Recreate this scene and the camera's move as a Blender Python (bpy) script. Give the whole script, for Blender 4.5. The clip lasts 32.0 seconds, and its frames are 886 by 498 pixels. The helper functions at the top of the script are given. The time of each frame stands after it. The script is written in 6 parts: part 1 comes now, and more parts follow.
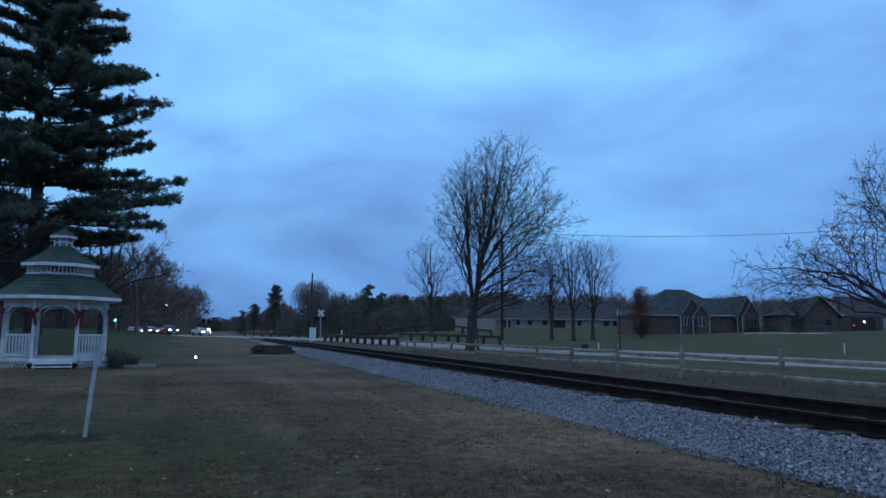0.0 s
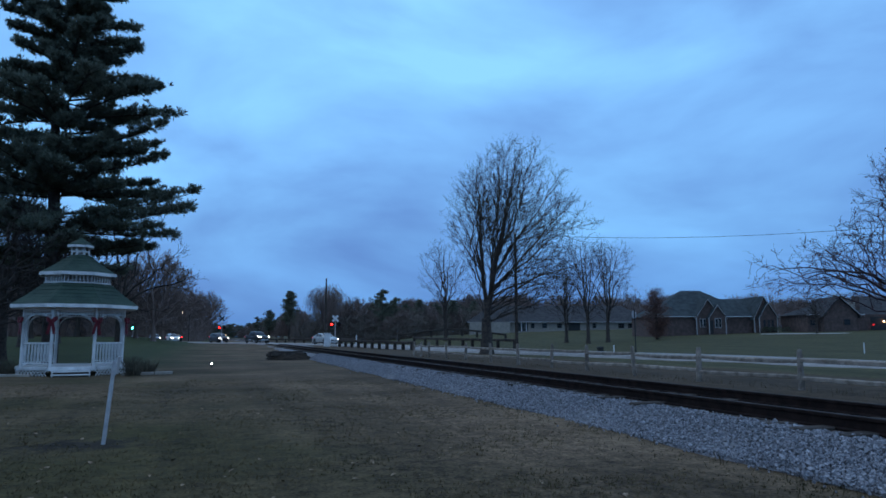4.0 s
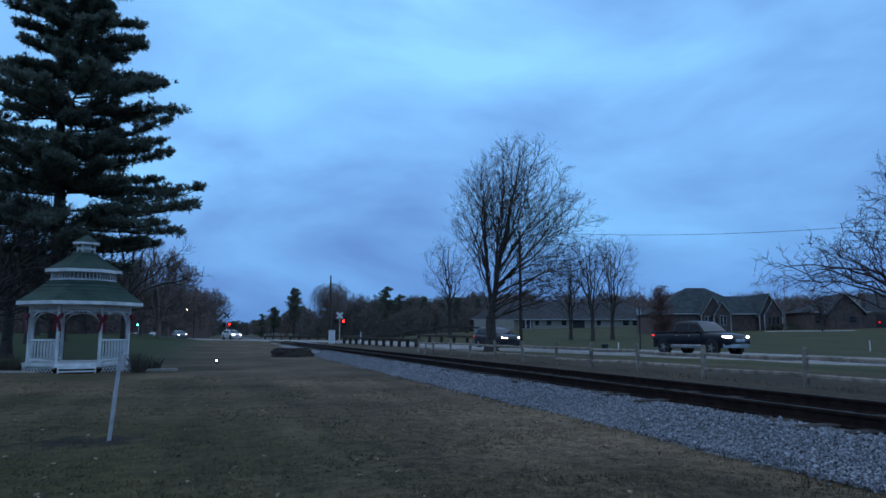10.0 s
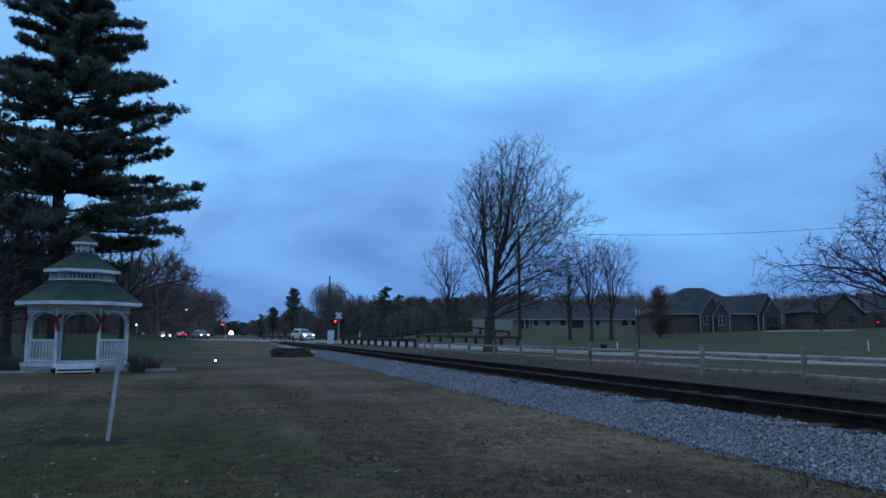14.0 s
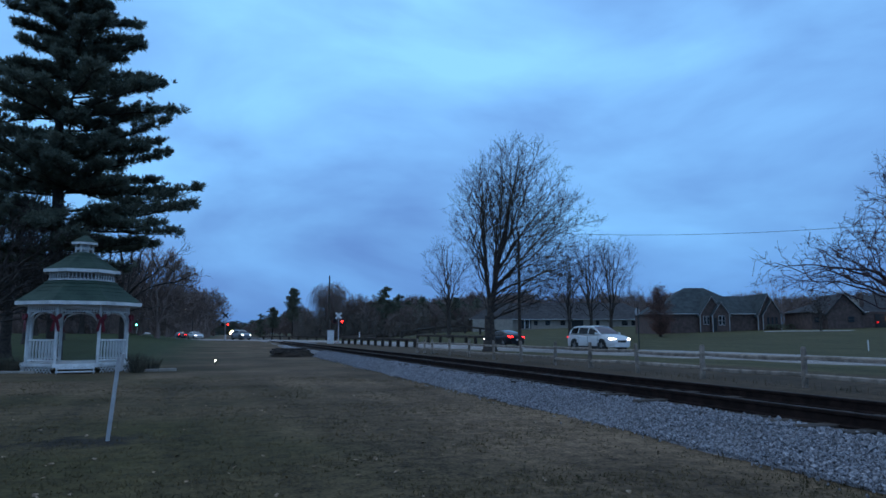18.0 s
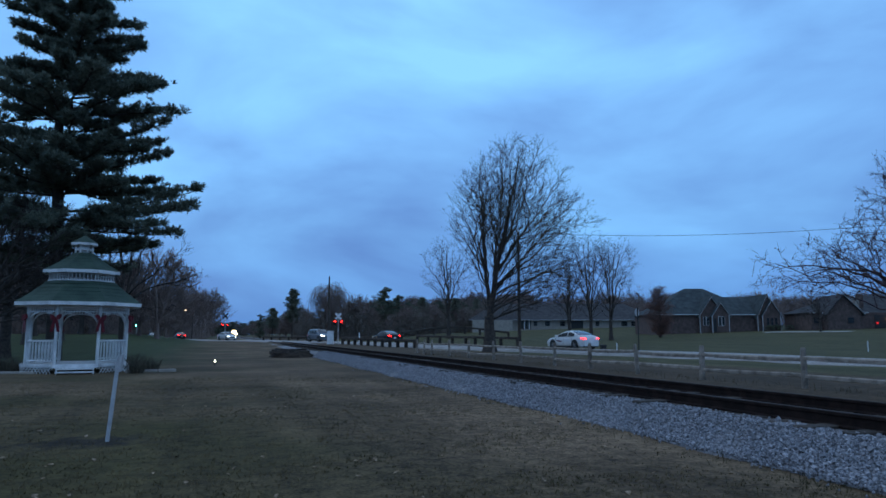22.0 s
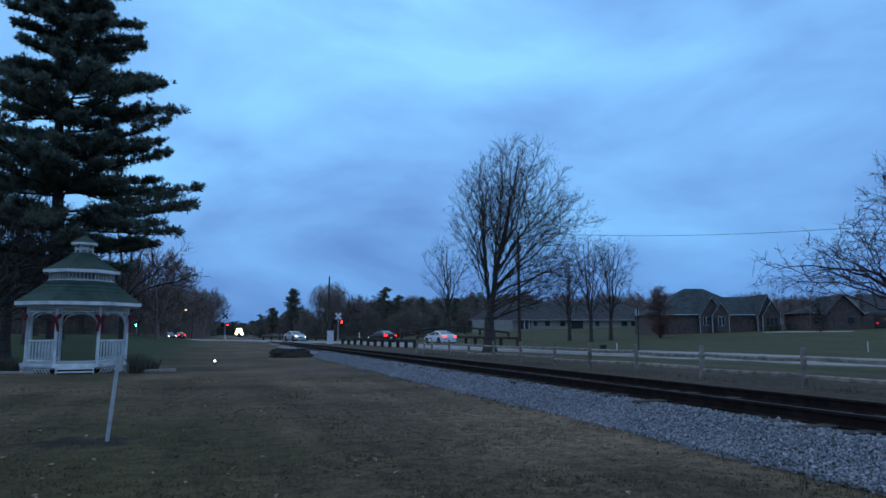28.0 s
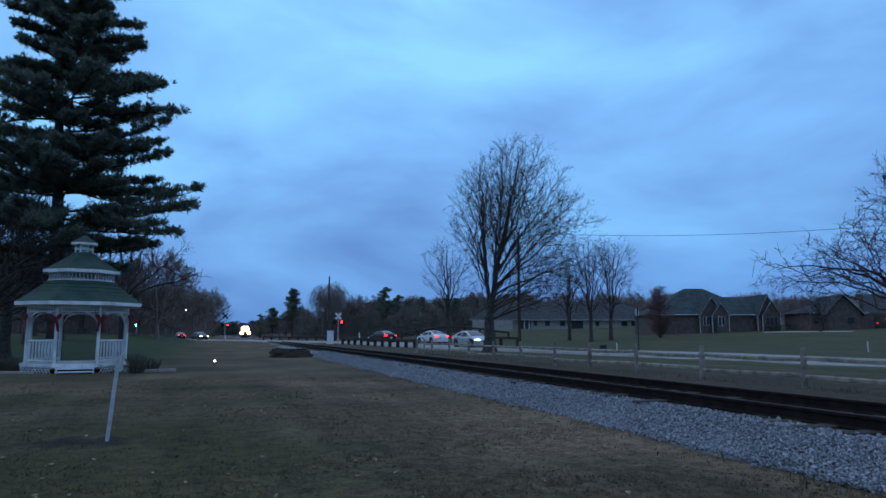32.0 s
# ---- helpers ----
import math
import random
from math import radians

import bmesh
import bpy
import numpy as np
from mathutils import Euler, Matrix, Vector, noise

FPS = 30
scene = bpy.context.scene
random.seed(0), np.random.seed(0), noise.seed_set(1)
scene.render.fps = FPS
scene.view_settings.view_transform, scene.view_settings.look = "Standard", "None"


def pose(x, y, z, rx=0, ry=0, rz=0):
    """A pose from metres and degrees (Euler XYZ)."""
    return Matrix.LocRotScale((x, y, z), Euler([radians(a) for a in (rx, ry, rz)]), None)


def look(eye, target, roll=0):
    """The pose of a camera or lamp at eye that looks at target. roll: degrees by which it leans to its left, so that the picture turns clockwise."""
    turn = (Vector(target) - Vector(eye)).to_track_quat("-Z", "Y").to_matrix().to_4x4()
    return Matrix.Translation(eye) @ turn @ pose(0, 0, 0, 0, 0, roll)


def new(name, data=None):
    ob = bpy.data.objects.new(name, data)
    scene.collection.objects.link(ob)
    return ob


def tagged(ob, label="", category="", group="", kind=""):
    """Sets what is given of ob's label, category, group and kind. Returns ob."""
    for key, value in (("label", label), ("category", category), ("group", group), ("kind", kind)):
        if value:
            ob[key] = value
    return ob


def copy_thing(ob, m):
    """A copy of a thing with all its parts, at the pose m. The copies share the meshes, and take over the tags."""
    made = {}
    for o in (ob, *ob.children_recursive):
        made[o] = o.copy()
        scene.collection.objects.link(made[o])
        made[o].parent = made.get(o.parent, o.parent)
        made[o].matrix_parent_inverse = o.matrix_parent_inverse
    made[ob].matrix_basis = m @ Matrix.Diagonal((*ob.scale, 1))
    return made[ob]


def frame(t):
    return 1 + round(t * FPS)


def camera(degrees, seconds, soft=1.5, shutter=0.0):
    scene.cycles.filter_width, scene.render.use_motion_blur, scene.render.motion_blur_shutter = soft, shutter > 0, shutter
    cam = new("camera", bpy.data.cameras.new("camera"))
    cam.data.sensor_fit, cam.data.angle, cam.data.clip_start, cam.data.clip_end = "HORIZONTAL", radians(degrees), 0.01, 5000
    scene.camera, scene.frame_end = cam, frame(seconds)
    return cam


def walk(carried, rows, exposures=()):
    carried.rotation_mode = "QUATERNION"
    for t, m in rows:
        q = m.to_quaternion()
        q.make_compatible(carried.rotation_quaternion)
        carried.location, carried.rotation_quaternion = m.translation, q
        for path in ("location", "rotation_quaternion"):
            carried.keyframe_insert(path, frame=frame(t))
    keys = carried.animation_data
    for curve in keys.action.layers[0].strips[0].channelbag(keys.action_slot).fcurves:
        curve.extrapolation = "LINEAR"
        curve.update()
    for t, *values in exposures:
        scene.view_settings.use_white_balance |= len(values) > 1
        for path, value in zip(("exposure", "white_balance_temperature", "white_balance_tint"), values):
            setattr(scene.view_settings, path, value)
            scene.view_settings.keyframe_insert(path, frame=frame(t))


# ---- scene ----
# World: x to the right of the railway line, y along it, z up; the lens stands over (0, 0).
EYE_HEIGHT = 1.4
cam = camera(66.32, 32.0, soft=1.6)


def eye(yaw, pitch, roll):
    """The tripod head: yaw to the right of the line of the track, pitch up, roll counter-clockwise, in degrees."""
    y, p, r = (radians(a) for a in (yaw, pitch, roll))
    ahead = Vector((math.sin(y) * math.cos(p), math.cos(y) * math.cos(p), math.sin(p)))
    right = Vector((math.cos(y), -math.sin(y), 0))
    up = right.cross(ahead)
    m = Matrix((right * math.cos(r) + up * math.sin(r), up * math.cos(r) - right * math.sin(r), -ahead)).transposed().to_4x4()
    m.translation = (0, 0, EYE_HEIGHT)
    return m


walk(cam, [(t, eye(a, b, c)) for t, a, b, c in (
    (0, 19.373, 7.082, 0.574),
    (0.5, 19.342, 7.048, 0.166),
    (1, 19.092, 6.839, -0.319),
    (1.5, 19.307, 6.684, -0.359),
    (2, 18.769, 6.621, -0.366),
    (2.5, 18.158, 6.874, -0.313),
    (3, 18.170, 7.197, -0.099),
    (3.5, 18.239, 7.411, -0.078),
    (5.5, 18.228, 7.446, 0.057),
    (6, 18.259, 7.373, -0.192),
    (6.5, 18.222, 7.305, -0.244),
    (7, 18.128, 7.266, -0.216),
    (7.5, 18.062, 7.215, -0.122),
    (8, 17.941, 7.195, -0.057),
    (8.5, 17.874, 7.164, -0.008),
    (9, 17.863, 7.171, 0.006),
    (10, 17.878, 7.185, 0.005),
    (12, 17.943, 7.194, -0.010),
    (14, 17.969, 7.188, -0.020),
    (14.5, 17.969, 7.188, -0.020),
    (16.5, 17.974, 7.189, -0.019),
    (18, 17.979, 7.189, -0.018),
    (18.5, 17.972, 7.220, 0.035),
    (20, 17.991, 7.242, -0.003),
    (22, 18.000, 7.243, 0.000),
    (24, 17.999, 7.239, 0.021),
    (25.5, 17.999, 7.239, 0.021),
    (27.5, 17.999, 7.239, 0.021),
    (28, 17.999, 7.239, 0.021),
    (30, 17.999, 7.239, 0.021),
    (32, 17.999, 7.235, 0.027),
)])

# ---- light: a blue, overcast dusk ----
world = bpy.data.worlds.new("dusk")
scene.world = world
world.use_nodes = True
wn, wl = world.node_tree.nodes, world.node_tree.links
wn.clear()
sky = wn.new("ShaderNodeTexSky")
sky.sky_type, sky.sun_disc = "NISHITA", False
sky.sun_elevation, sky.sun_rotation = radians(-2), radians(300)
coords = wn.new("ShaderNodeTexCoord")
flat = wn.new("ShaderNodeMapping")
flat.inputs["Scale"].default_value = (1.0, 1.0, 2.6)
flat.inputs["Location"].default_value = (0.3, 0.1, 0.2)
wl.new(coords.outputs["Generated"], flat.inputs["Vector"])
cloud = wn.new("ShaderNodeTexNoise")
cloud.inputs["Scale"].default_value, cloud.inputs["Detail"].default_value = 2.3, 6
cloud.inputs["Roughness"].default_value, cloud.inputs["Distortion"].default_value = 0.48, 0.3
wl.new(flat.outputs[0], cloud.inputs["Vector"])
tone = wn.new("ShaderNodeValToRGB")
tone.color_ramp.elements[0].position, tone.color_ramp.elements[0].color = 0.34, (0.150, 0.335, 0.78, 1)
tone.color_ramp.elements[1].position, tone.color_ramp.elements[1].color = 0.66, (0.290, 0.69, 1.28, 1)
wl.new(cloud.outputs["Fac"], tone.inputs["Fac"])
# the cloud cover is paler overhead, and a little deeper and greyer towards the horizon
split = wn.new("ShaderNodeSeparateXYZ")
wl.new(coords.outputs["Generated"], split.inputs[0])
rise = wn.new("ShaderNodeValToRGB")
levels = ((0.0, (0.56, 0.62, 0.72, 1)), (0.09, (0.74, 0.80, 0.86, 1)), (0.16, (0.94, 0.99, 0.98, 1)), (0.27, (1.12, 1.15, 1.10, 1)), (0.46, (1.13, 1.13, 1.08, 1)), (0.62, (2.35, 1.42, 1.05, 1)), (1.0, (1.0, 1.0, 1.0, 1)))
for at, c in levels[1:-1]:
    rise.color_ramp.elements.new(at)
for k, (at, c) in enumerate(levels):
    rise.color_ramp.elements[k].position, rise.color_ramp.elements[k].color = at, c
wl.new(split.outputs["Z"], rise.inputs["Fac"])
mul = wn.new("ShaderNodeMix")
mul.data_type, mul.blend_type = "RGBA", "MULTIPLY"
mul.inputs["Factor"].default_value = 1
wl.new(tone.outputs["Color"], mul.inputs["A"])
wl.new(rise.outputs["Color"], mul.inputs["B"])
skylight, clouds, both, out = wn.new("ShaderNodeBackground"), wn.new("ShaderNodeBackground"), wn.new("ShaderNodeAddShader"), wn.new("ShaderNodeOutputWorld")
skylight.inputs["Strength"].default_value = 0.05
clouds.inputs["Strength"].default_value = 0.9
wl.new(sky.outputs[0], skylight.inputs["Color"])
wl.new(mul.outputs["Result"], clouds.inputs["Color"])
wl.new(skylight.outputs[0], both.inputs[0])
wl.new(clouds.outputs[0], both.inputs[1])
wl.new(both.outputs[0], out.inputs["Surface"])

sun = new("sun", bpy.data.lights.new("sun", "SUN"))
sun.data.energy, sun.data.angle, sun.data.color = 0.25, radians(60), (0.85, 0.92, 1.0)
sun.matrix_basis = look((-40, 60, 60), (0, 20, 0))
scene.view_settings.exposure = 0.0

# ---- the road's centre line: a spline through these places, from behind the lens, over the crossing, into the distance ----
ROAD_LINE = [(52, -700), (40, -300), (33, -100), (31, -30), (30.2, 0), (28.9, 20), (27.2, 36), (24.9, 50), (22.7, 62), (20.4, 74), (17.6, 86), (13.8, 98), (8.6, 114), (-1.0, 137), (-7, 153), (-12.5, 173), (-17.5, 200), (-27, 238), (-52, 272), (-110, 310), (-420, 420), (-900, 650)]


def spline(points, step):
    line = []
    pts = [points[0]] + points + [points[-1]]
    for a, b, c, d in zip(pts, pts[1:], pts[2:], pts[3:]):
        n = max(2, int(math.dist(b, c) / step))
        for i in range(n):
            t = i / n
            line.append(tuple(0.5 * (2 * q + (r - p) * t + (2 * p - 5 * q + 4 * r - s) * t * t + (3 * q - p - 3 * r + s) * t ** 3)
                              for p, q, r, s in zip(a, b, c, d)))
    return line + [tuple(points[-1])]


ROAD = spline(ROAD_LINE, 1.5)
ALONG = [0.0]
for a, b in zip(ROAD, ROAD[1:]):
    ALONG.append(ALONG[-1] + math.dist(a, b))


def on_road(u, side=0.0):
    """Place and heading (radians from +x) at u metres along the road; side: metres to the right of that way."""
    lo, hi = 0, len(ALONG) - 1
    while hi - lo > 1:
        mid = (lo + hi) // 2
        lo, hi = (mid, hi) if ALONG[mid] <= u else (lo, mid)
    k = (u - ALONG[lo]) / (ALONG[lo + 1] - ALONG[lo])
    (x0, y0), (x1, y1) = ROAD[lo], ROAD[lo + 1]
    # the heading from places a little before and after, so that it turns smoothly
    pa, pb = ROAD[max(0, lo - 3)], ROAD[min(len(ROAD) - 1, lo + 4)]
    h = math.atan2(pb[1] - pa[1], pb[0] - pa[0])
    return x0 + k * (x1 - x0) + side * math.sin(h), y0 + k * (y1 - y0) - side * math.cos(h), h


def smooth(a, b, v):
    t = min(1.0, max(0.0, (v - a) / (b - a)))
    return t * t * (3 - 2 * t)


def land(x, y):
    """Height of the open ground."""
    z = 0.14 * smooth(12, 21, x) * (1 - smooth(50, 90, y)) + 0.38 * smooth(50, 92, y)
    far = x - 31 - max(0.0, (y - 60) * 0.0)
    z += 2.1 * smooth(2, 75, far) * smooth(-60, 10, y) + 0.012 * max(0.0, far - 60) * smooth(-60, 10, y)
    z += 1.15 * smooth(48, 98, y) * smooth(-3, -14, x) * (1 - smooth(128, 165, y))
    z += 1.3 * math.exp(-((x - 33) / 8.5) ** 2 - ((y - 98) / 8) ** 2)
    return z + 1.05 * smooth(112, 160, y) * smooth(36, 58, x)


def road_height(u):
    x, y, _ = on_road(u)
    return 0.17 + 0.10 * smooth(20, 38, y) + 0.22 * smooth(45, 95, y)


# ---- materials ----
def rgb(c):
    return (*c, 1)


def surface(name, dark, light, scale=8.0, rough=0.8, bump=0.25, metal=0.0, fine=60.0, dist=0.02, spots=None, spec=0.3, per_piece=0.0, thin=0.0):
    """A painted, stone or wooden surface: two tones mixed by coarse and fine noise, with fine relief."""
    m = bpy.data.materials.new(name)
    m.use_nodes = True
    n, l = m.node_tree.nodes, m.node_tree.links
    b = n["Principled BSDF"]
    where = n.new("ShaderNodeTexCoord")
    big, small = n.new("ShaderNodeTexNoise"), n.new("ShaderNodeTexNoise")
    for t, s, d in ((big, scale, 5), (small, fine, 3)):
        t.inputs["Scale"].default_value, t.inputs["Detail"].default_value = s, d
        l.new(where.outputs["Object"], t.inputs["Vector"])
    mix = n.new("ShaderNodeMath")
    mix.operation = "MULTIPLY_ADD"
    mix.inputs[1].default_value, mix.inputs[2].default_value = 0.45, -0.225
    l.new(small.outputs["Fac"], mix.inputs[0])
    add = n.new("ShaderNodeMath")
    add.operation = "ADD"
    l.new(mix.outputs[0], add.inputs[0])
    l.new(big.outputs["Fac"], add.inputs[1])
    ramp = n.new("ShaderNodeValToRGB")
    e = ramp.color_ramp.elements
    e[0].position, e[0].color, e[1].position, e[1].color = 0.32, rgb(dark), 0.68, rgb(light)
    if spots:
        x = e.new(0.80)
        x.color = rgb(spots)
    l.new(add.outputs[0], ramp.inputs["Fac"])
    colour = ramp.outputs["Color"]
    if per_piece:
        info, hsv = n.new("ShaderNodeObjectInfo"), n.new("ShaderNodeHueSaturation")
        ms = n.new("ShaderNodeMath")
        ms.operation = "MULTIPLY_ADD"
        ms.inputs[1].default_value, ms.inputs[2].default_value = per_piece, 1 - per_piece / 2
        l.new(info.outputs["Random"], ms.inputs[0])
        l.new(ms.outputs[0], hsv.inputs["Value"])
        l.new(colour, hsv.inputs["Color"])
        colour = hsv.outputs["Color"]
    l.new(colour, b.inputs["Base Color"])
    b.inputs["Roughness"].default_value, b.inputs["Metallic"].default_value = rough, metal
    b.inputs["Specular IOR Level"].default_value = spec
    if thin:
        # leaves and needles let part of the light through
        lets, both = n.new("ShaderNodeBsdfTranslucent"), n.new("ShaderNodeMixShader")
        both.inputs[0].default_value = thin
        l.new(colour, lets.inputs["Color"])
        l.new(b.outputs[0], both.inputs[1])
        l.new(lets.outputs[0], both.inputs[2])
        l.new(both.outputs[0], n["Material Output"].inputs["Surface"])
    if bump:
        bp = n.new("ShaderNodeBump")
        bp.inputs["Strength"].default_value, bp.inputs["Distance"].default_value = bump, dist
        l.new(add.outputs[0], bp.inputs["Height"])
        l.new(bp.outputs[0], b.inputs["Normal"])
    return m


def glow(name, colour, strength):
    m = bpy.data.materials.new(name)
    m.use_nodes = True
    b = m.node_tree.nodes["Principled BSDF"]
    b.inputs["Base Color"].default_value = rgb(colour)
    b.inputs["Emission Color"].default_value = rgb(colour)
    b.inputs["Emission Strength"].default_value = strength
    return m


def glass(name, tint, rough=0.05):
    m = bpy.data.materials.new(name)
    m.use_nodes = True
    b = m.node_tree.nodes["Principled BSDF"]
    b.inputs["Base Color"].default_value = rgb(tint)
    b.inputs["Roughness"].default_value = rough
    b.inputs["Specular IOR Level"].default_value = 0.3
    return m


BALLAST = surface("ballast_bed", (0.09, 0.08, 0.08), (0.27, 0.25, 0.25), 6, 0.9, 0.8, fine=25, dist=0.05)
STONE = surface("crushed_stone", (0.16, 0.145, 0.15), (0.42, 0.385, 0.39), 3, 0.85, 0.3, fine=40, per_piece=0.6)
ASPHALT = surface("worn_pavement", (0.22, 0.188, 0.17), (0.33, 0.285, 0.26), 0.7, 0.8, 0.2, fine=30, dist=0.01)
TIE = surface("creosoted_tie", (0.030, 0.021, 0.016), (0.075, 0.056, 0.045), 5, 0.9, 0.5, fine=40, per_piece=0.5)
RUST = surface("rusty_rail_side", (0.010, 0.006, 0.005), (0.028, 0.016, 0.013), 5, 0.85, 0.3, fine=50, spec=0.1)
RAIL_TOP = surface("worn_rail_head", (0.020, 0.014, 0.012), (0.045, 0.033, 0.030), 2, 0.75, 0.05, fine=80, spec=0.2)
OLD_WOOD = surface("weathered_split_rail", (0.15, 0.116, 0.09), (0.335, 0.265, 0.215), 4, 0.9, 0.6, fine=35, per_piece=0.35)
POST_WOOD = surface("weathered_fence_post", (0.14, 0.108, 0.085), (0.35, 0.275, 0.225), 3, 0.9, 0.7, fine=28, per_piece=0.4)
DARK_WOOD = surface("dark_guard_timber", (0.028, 0.02, 0.016), (0.075, 0.054, 0.043), 4, 0.9, 0.5, fine=35, per_piece=0.4)
BOARDS = surface("grubby_white_boards", (0.46, 0.44, 0.43), (0.72, 0.69, 0.67), 2.2, 0.6, 0.15, fine=24)
WHITE = surface("white_paint", (0.62, 0.60, 0.60), (0.82, 0.79, 0.78), 3, 0.55, 0.1, fine=30)
SHINGLE = surface("green_shingles", (0.020, 0.038, 0.027), (0.042, 0.066, 0.046), 2, 0.85, 0.5, fine=20)
RED = surface("red_ribbon", (0.08, 0.003, 0.008), (0.16, 0.007, 0.013), 9, 0.5, 0.2)
GALV = surface("galvanized_post", (0.36, 0.33, 0.33), (0.55, 0.51, 0.5), 6, 0.5, 0.1, metal=0.3)
BARK = surface("grey_bark", (0.034, 0.025, 0.021), (0.085, 0.064, 0.053), 5, 0.95, 0.7, fine=22)
TWIG = surface("twig_bark", (0.031, 0.023, 0.021), (0.066, 0.049, 0.045), 5, 0.95, 0.0, fine=22)
RED_TWIG = surface("crab_apple_bark", (0.034, 0.021, 0.025), (0.075, 0.045, 0.051), 5, 0.95, 0.0, fine=22)
RED_FRUIT = surface("withered_crab_apples", (0.06, 0.018, 0.02), (0.11, 0.035, 0.035), 9, 0.8, 0.0)
PINE_BARK = surface("pine_bark", (0.03, 0.022, 0.018), (0.075, 0.055, 0.045), 4, 0.95, 0.8, fine=18)
NEEDLE = surface("pine_needles", (0.075, 0.088, 0.066), (0.175, 0.188, 0.145), 0.8, 0.85, 0.0, fine=7, thin=0.45)
# haze over the far woods is put into these three paler colours
HAZY_NEEDLE = surface("hazy_far_needles", (0.10, 0.108, 0.078), (0.20, 0.20, 0.145), 0.5, 0.9, 0.0, fine=4, thin=0.3)
HAZY_TWIG = surface("hazy_far_twigs", (0.14, 0.098, 0.086), (0.25, 0.175, 0.150), 0.5, 0.95, 0.0, fine=4)
HAZY_BRUSH = surface("hazy_far_undergrowth", (0.10, 0.079, 0.066), (0.18, 0.14, 0.115), 0.4, 0.95, 0.0, fine=3)
SHRUB = surface("dormant_shrub_stems", (0.045, 0.038, 0.026), (0.10, 0.08, 0.055), 3, 0.95, 0.0, fine=12)
OAK_LEAF = surface("rusty_oak_leaves", (0.14, 0.072, 0.060), (0.25, 0.135, 0.110), 1, 0.95, 0.0, fine=5, thin=0.4)
LEAF = surface("fallen_leaf", (0.16, 0.10, 0.06), (0.36, 0.25, 0.165), 3, 0.9, 0.0, fine=9, per_piece=0.5)
BRICK = surface("dark_brick", (0.070, 0.046, 0.040), (0.135, 0.088, 0.076), 2, 0.9, 0.3, fine=14)
TAN = surface("tan_siding", (0.25, 0.205, 0.17), (0.34, 0.285, 0.24), 2, 0.85, 0.2, fine=14)
ROOF = surface("grey_shingles", (0.038, 0.044, 0.045), (0.068, 0.077, 0.078), 1.2, 0.9, 0.4, fine=9, spec=0.1)
ROOF_DARK = surface("dark_shingles", (0.045, 0.042, 0.042), (0.078, 0.070, 0.070), 1.2, 0.9, 0.4, fine=9, spec=0.1)
TRIM = surface("weathered_trim", (0.34, 0.32, 0.31), (0.50, 0.47, 0.46), 3, 0.7, 0.1)
CONCRETE = surface("concrete", (0.36, 0.32, 0.29), (0.52, 0.47, 0.43), 2, 0.85, 0.2, fine=20)
SOIL = surface("dark_soil", (0.016, 0.011, 0.008), (0.045, 0.032, 0.024), 3, 0.95, 0.6, fine=20, spec=0.05)
BLACK = surface("black_paint", (0.012, 0.012, 0.012), (0.035, 0.033, 0.032), 5, 0.55, 0.1)
RUBBER = surface("tyre_rubber", (0.010, 0.010, 0.010), (0.028, 0.027, 0.026), 8, 0.85, 0.1)
ALLOY = surface("alloy_wheel", (0.15, 0.145, 0.14), (0.24, 0.235, 0.23), 8, 0.5, 0.0, metal=0.2)
WINDOW = glass("dark_window_glass", (0.010, 0.011, 0.012), 0.12)
WINDSCREEN = glass("windscreen_glass", (0.02, 0.022, 0.025), 0.06)
WINDSCREEN.node_tree.nodes["Principled BSDF"].inputs["Specular IOR Level"].default_value = 0.9
SIDE_GLASS = glass("tinted_side_glass", (0.006, 0.006, 0.007), 0.08)
SIDE_GLASS.node_tree.nodes["Principled BSDF"].inputs["Specular IOR Level"].default_value = 0.12
CHROME = surface("chrome_trim", (0.5, 0.5, 0.5), (0.7, 0.7, 0.7), 8, 0.2, 0.0, metal=1.0)
HEADLIGHT = glow("lit_headlight", (1.0, 0.88, 0.68), 40)
TAIL_LIT = glow("lit_tail_light", (1.0, 0.010, 0.010), 16)
TAIL_DIM = glow("dim_tail_light", (0.9, 0.03, 0.03), 2.0)
SIGNAL_RED = glow("red_signal_lamp", (1.0, 0.012, 0.010), 18)
SIGNAL_GREEN = glow("green_signal_lamp", (0.05, 1.0, 0.45), 30)
STREET = glow("sodium_street_lamp", (1.0, 0.55, 0.30), 12)
PORCH_RED = glow("red_porch_lamp", (1.0, 0.02, 0.02), 0.7)
YARD = glow("yard_spot_lamp", (1.0, 0.93, 0.72), 10)
ENGINE_LIGHT = glow("locomotive_headlight", (1.0, 0.78, 0.42), 160)
# warm glow for added rings that stand in for the engine lamps' bloom
ENGINE_BLOOM = glow("engine_lamp_bloom", (1.0, 0.64, 0.28), 2.2)


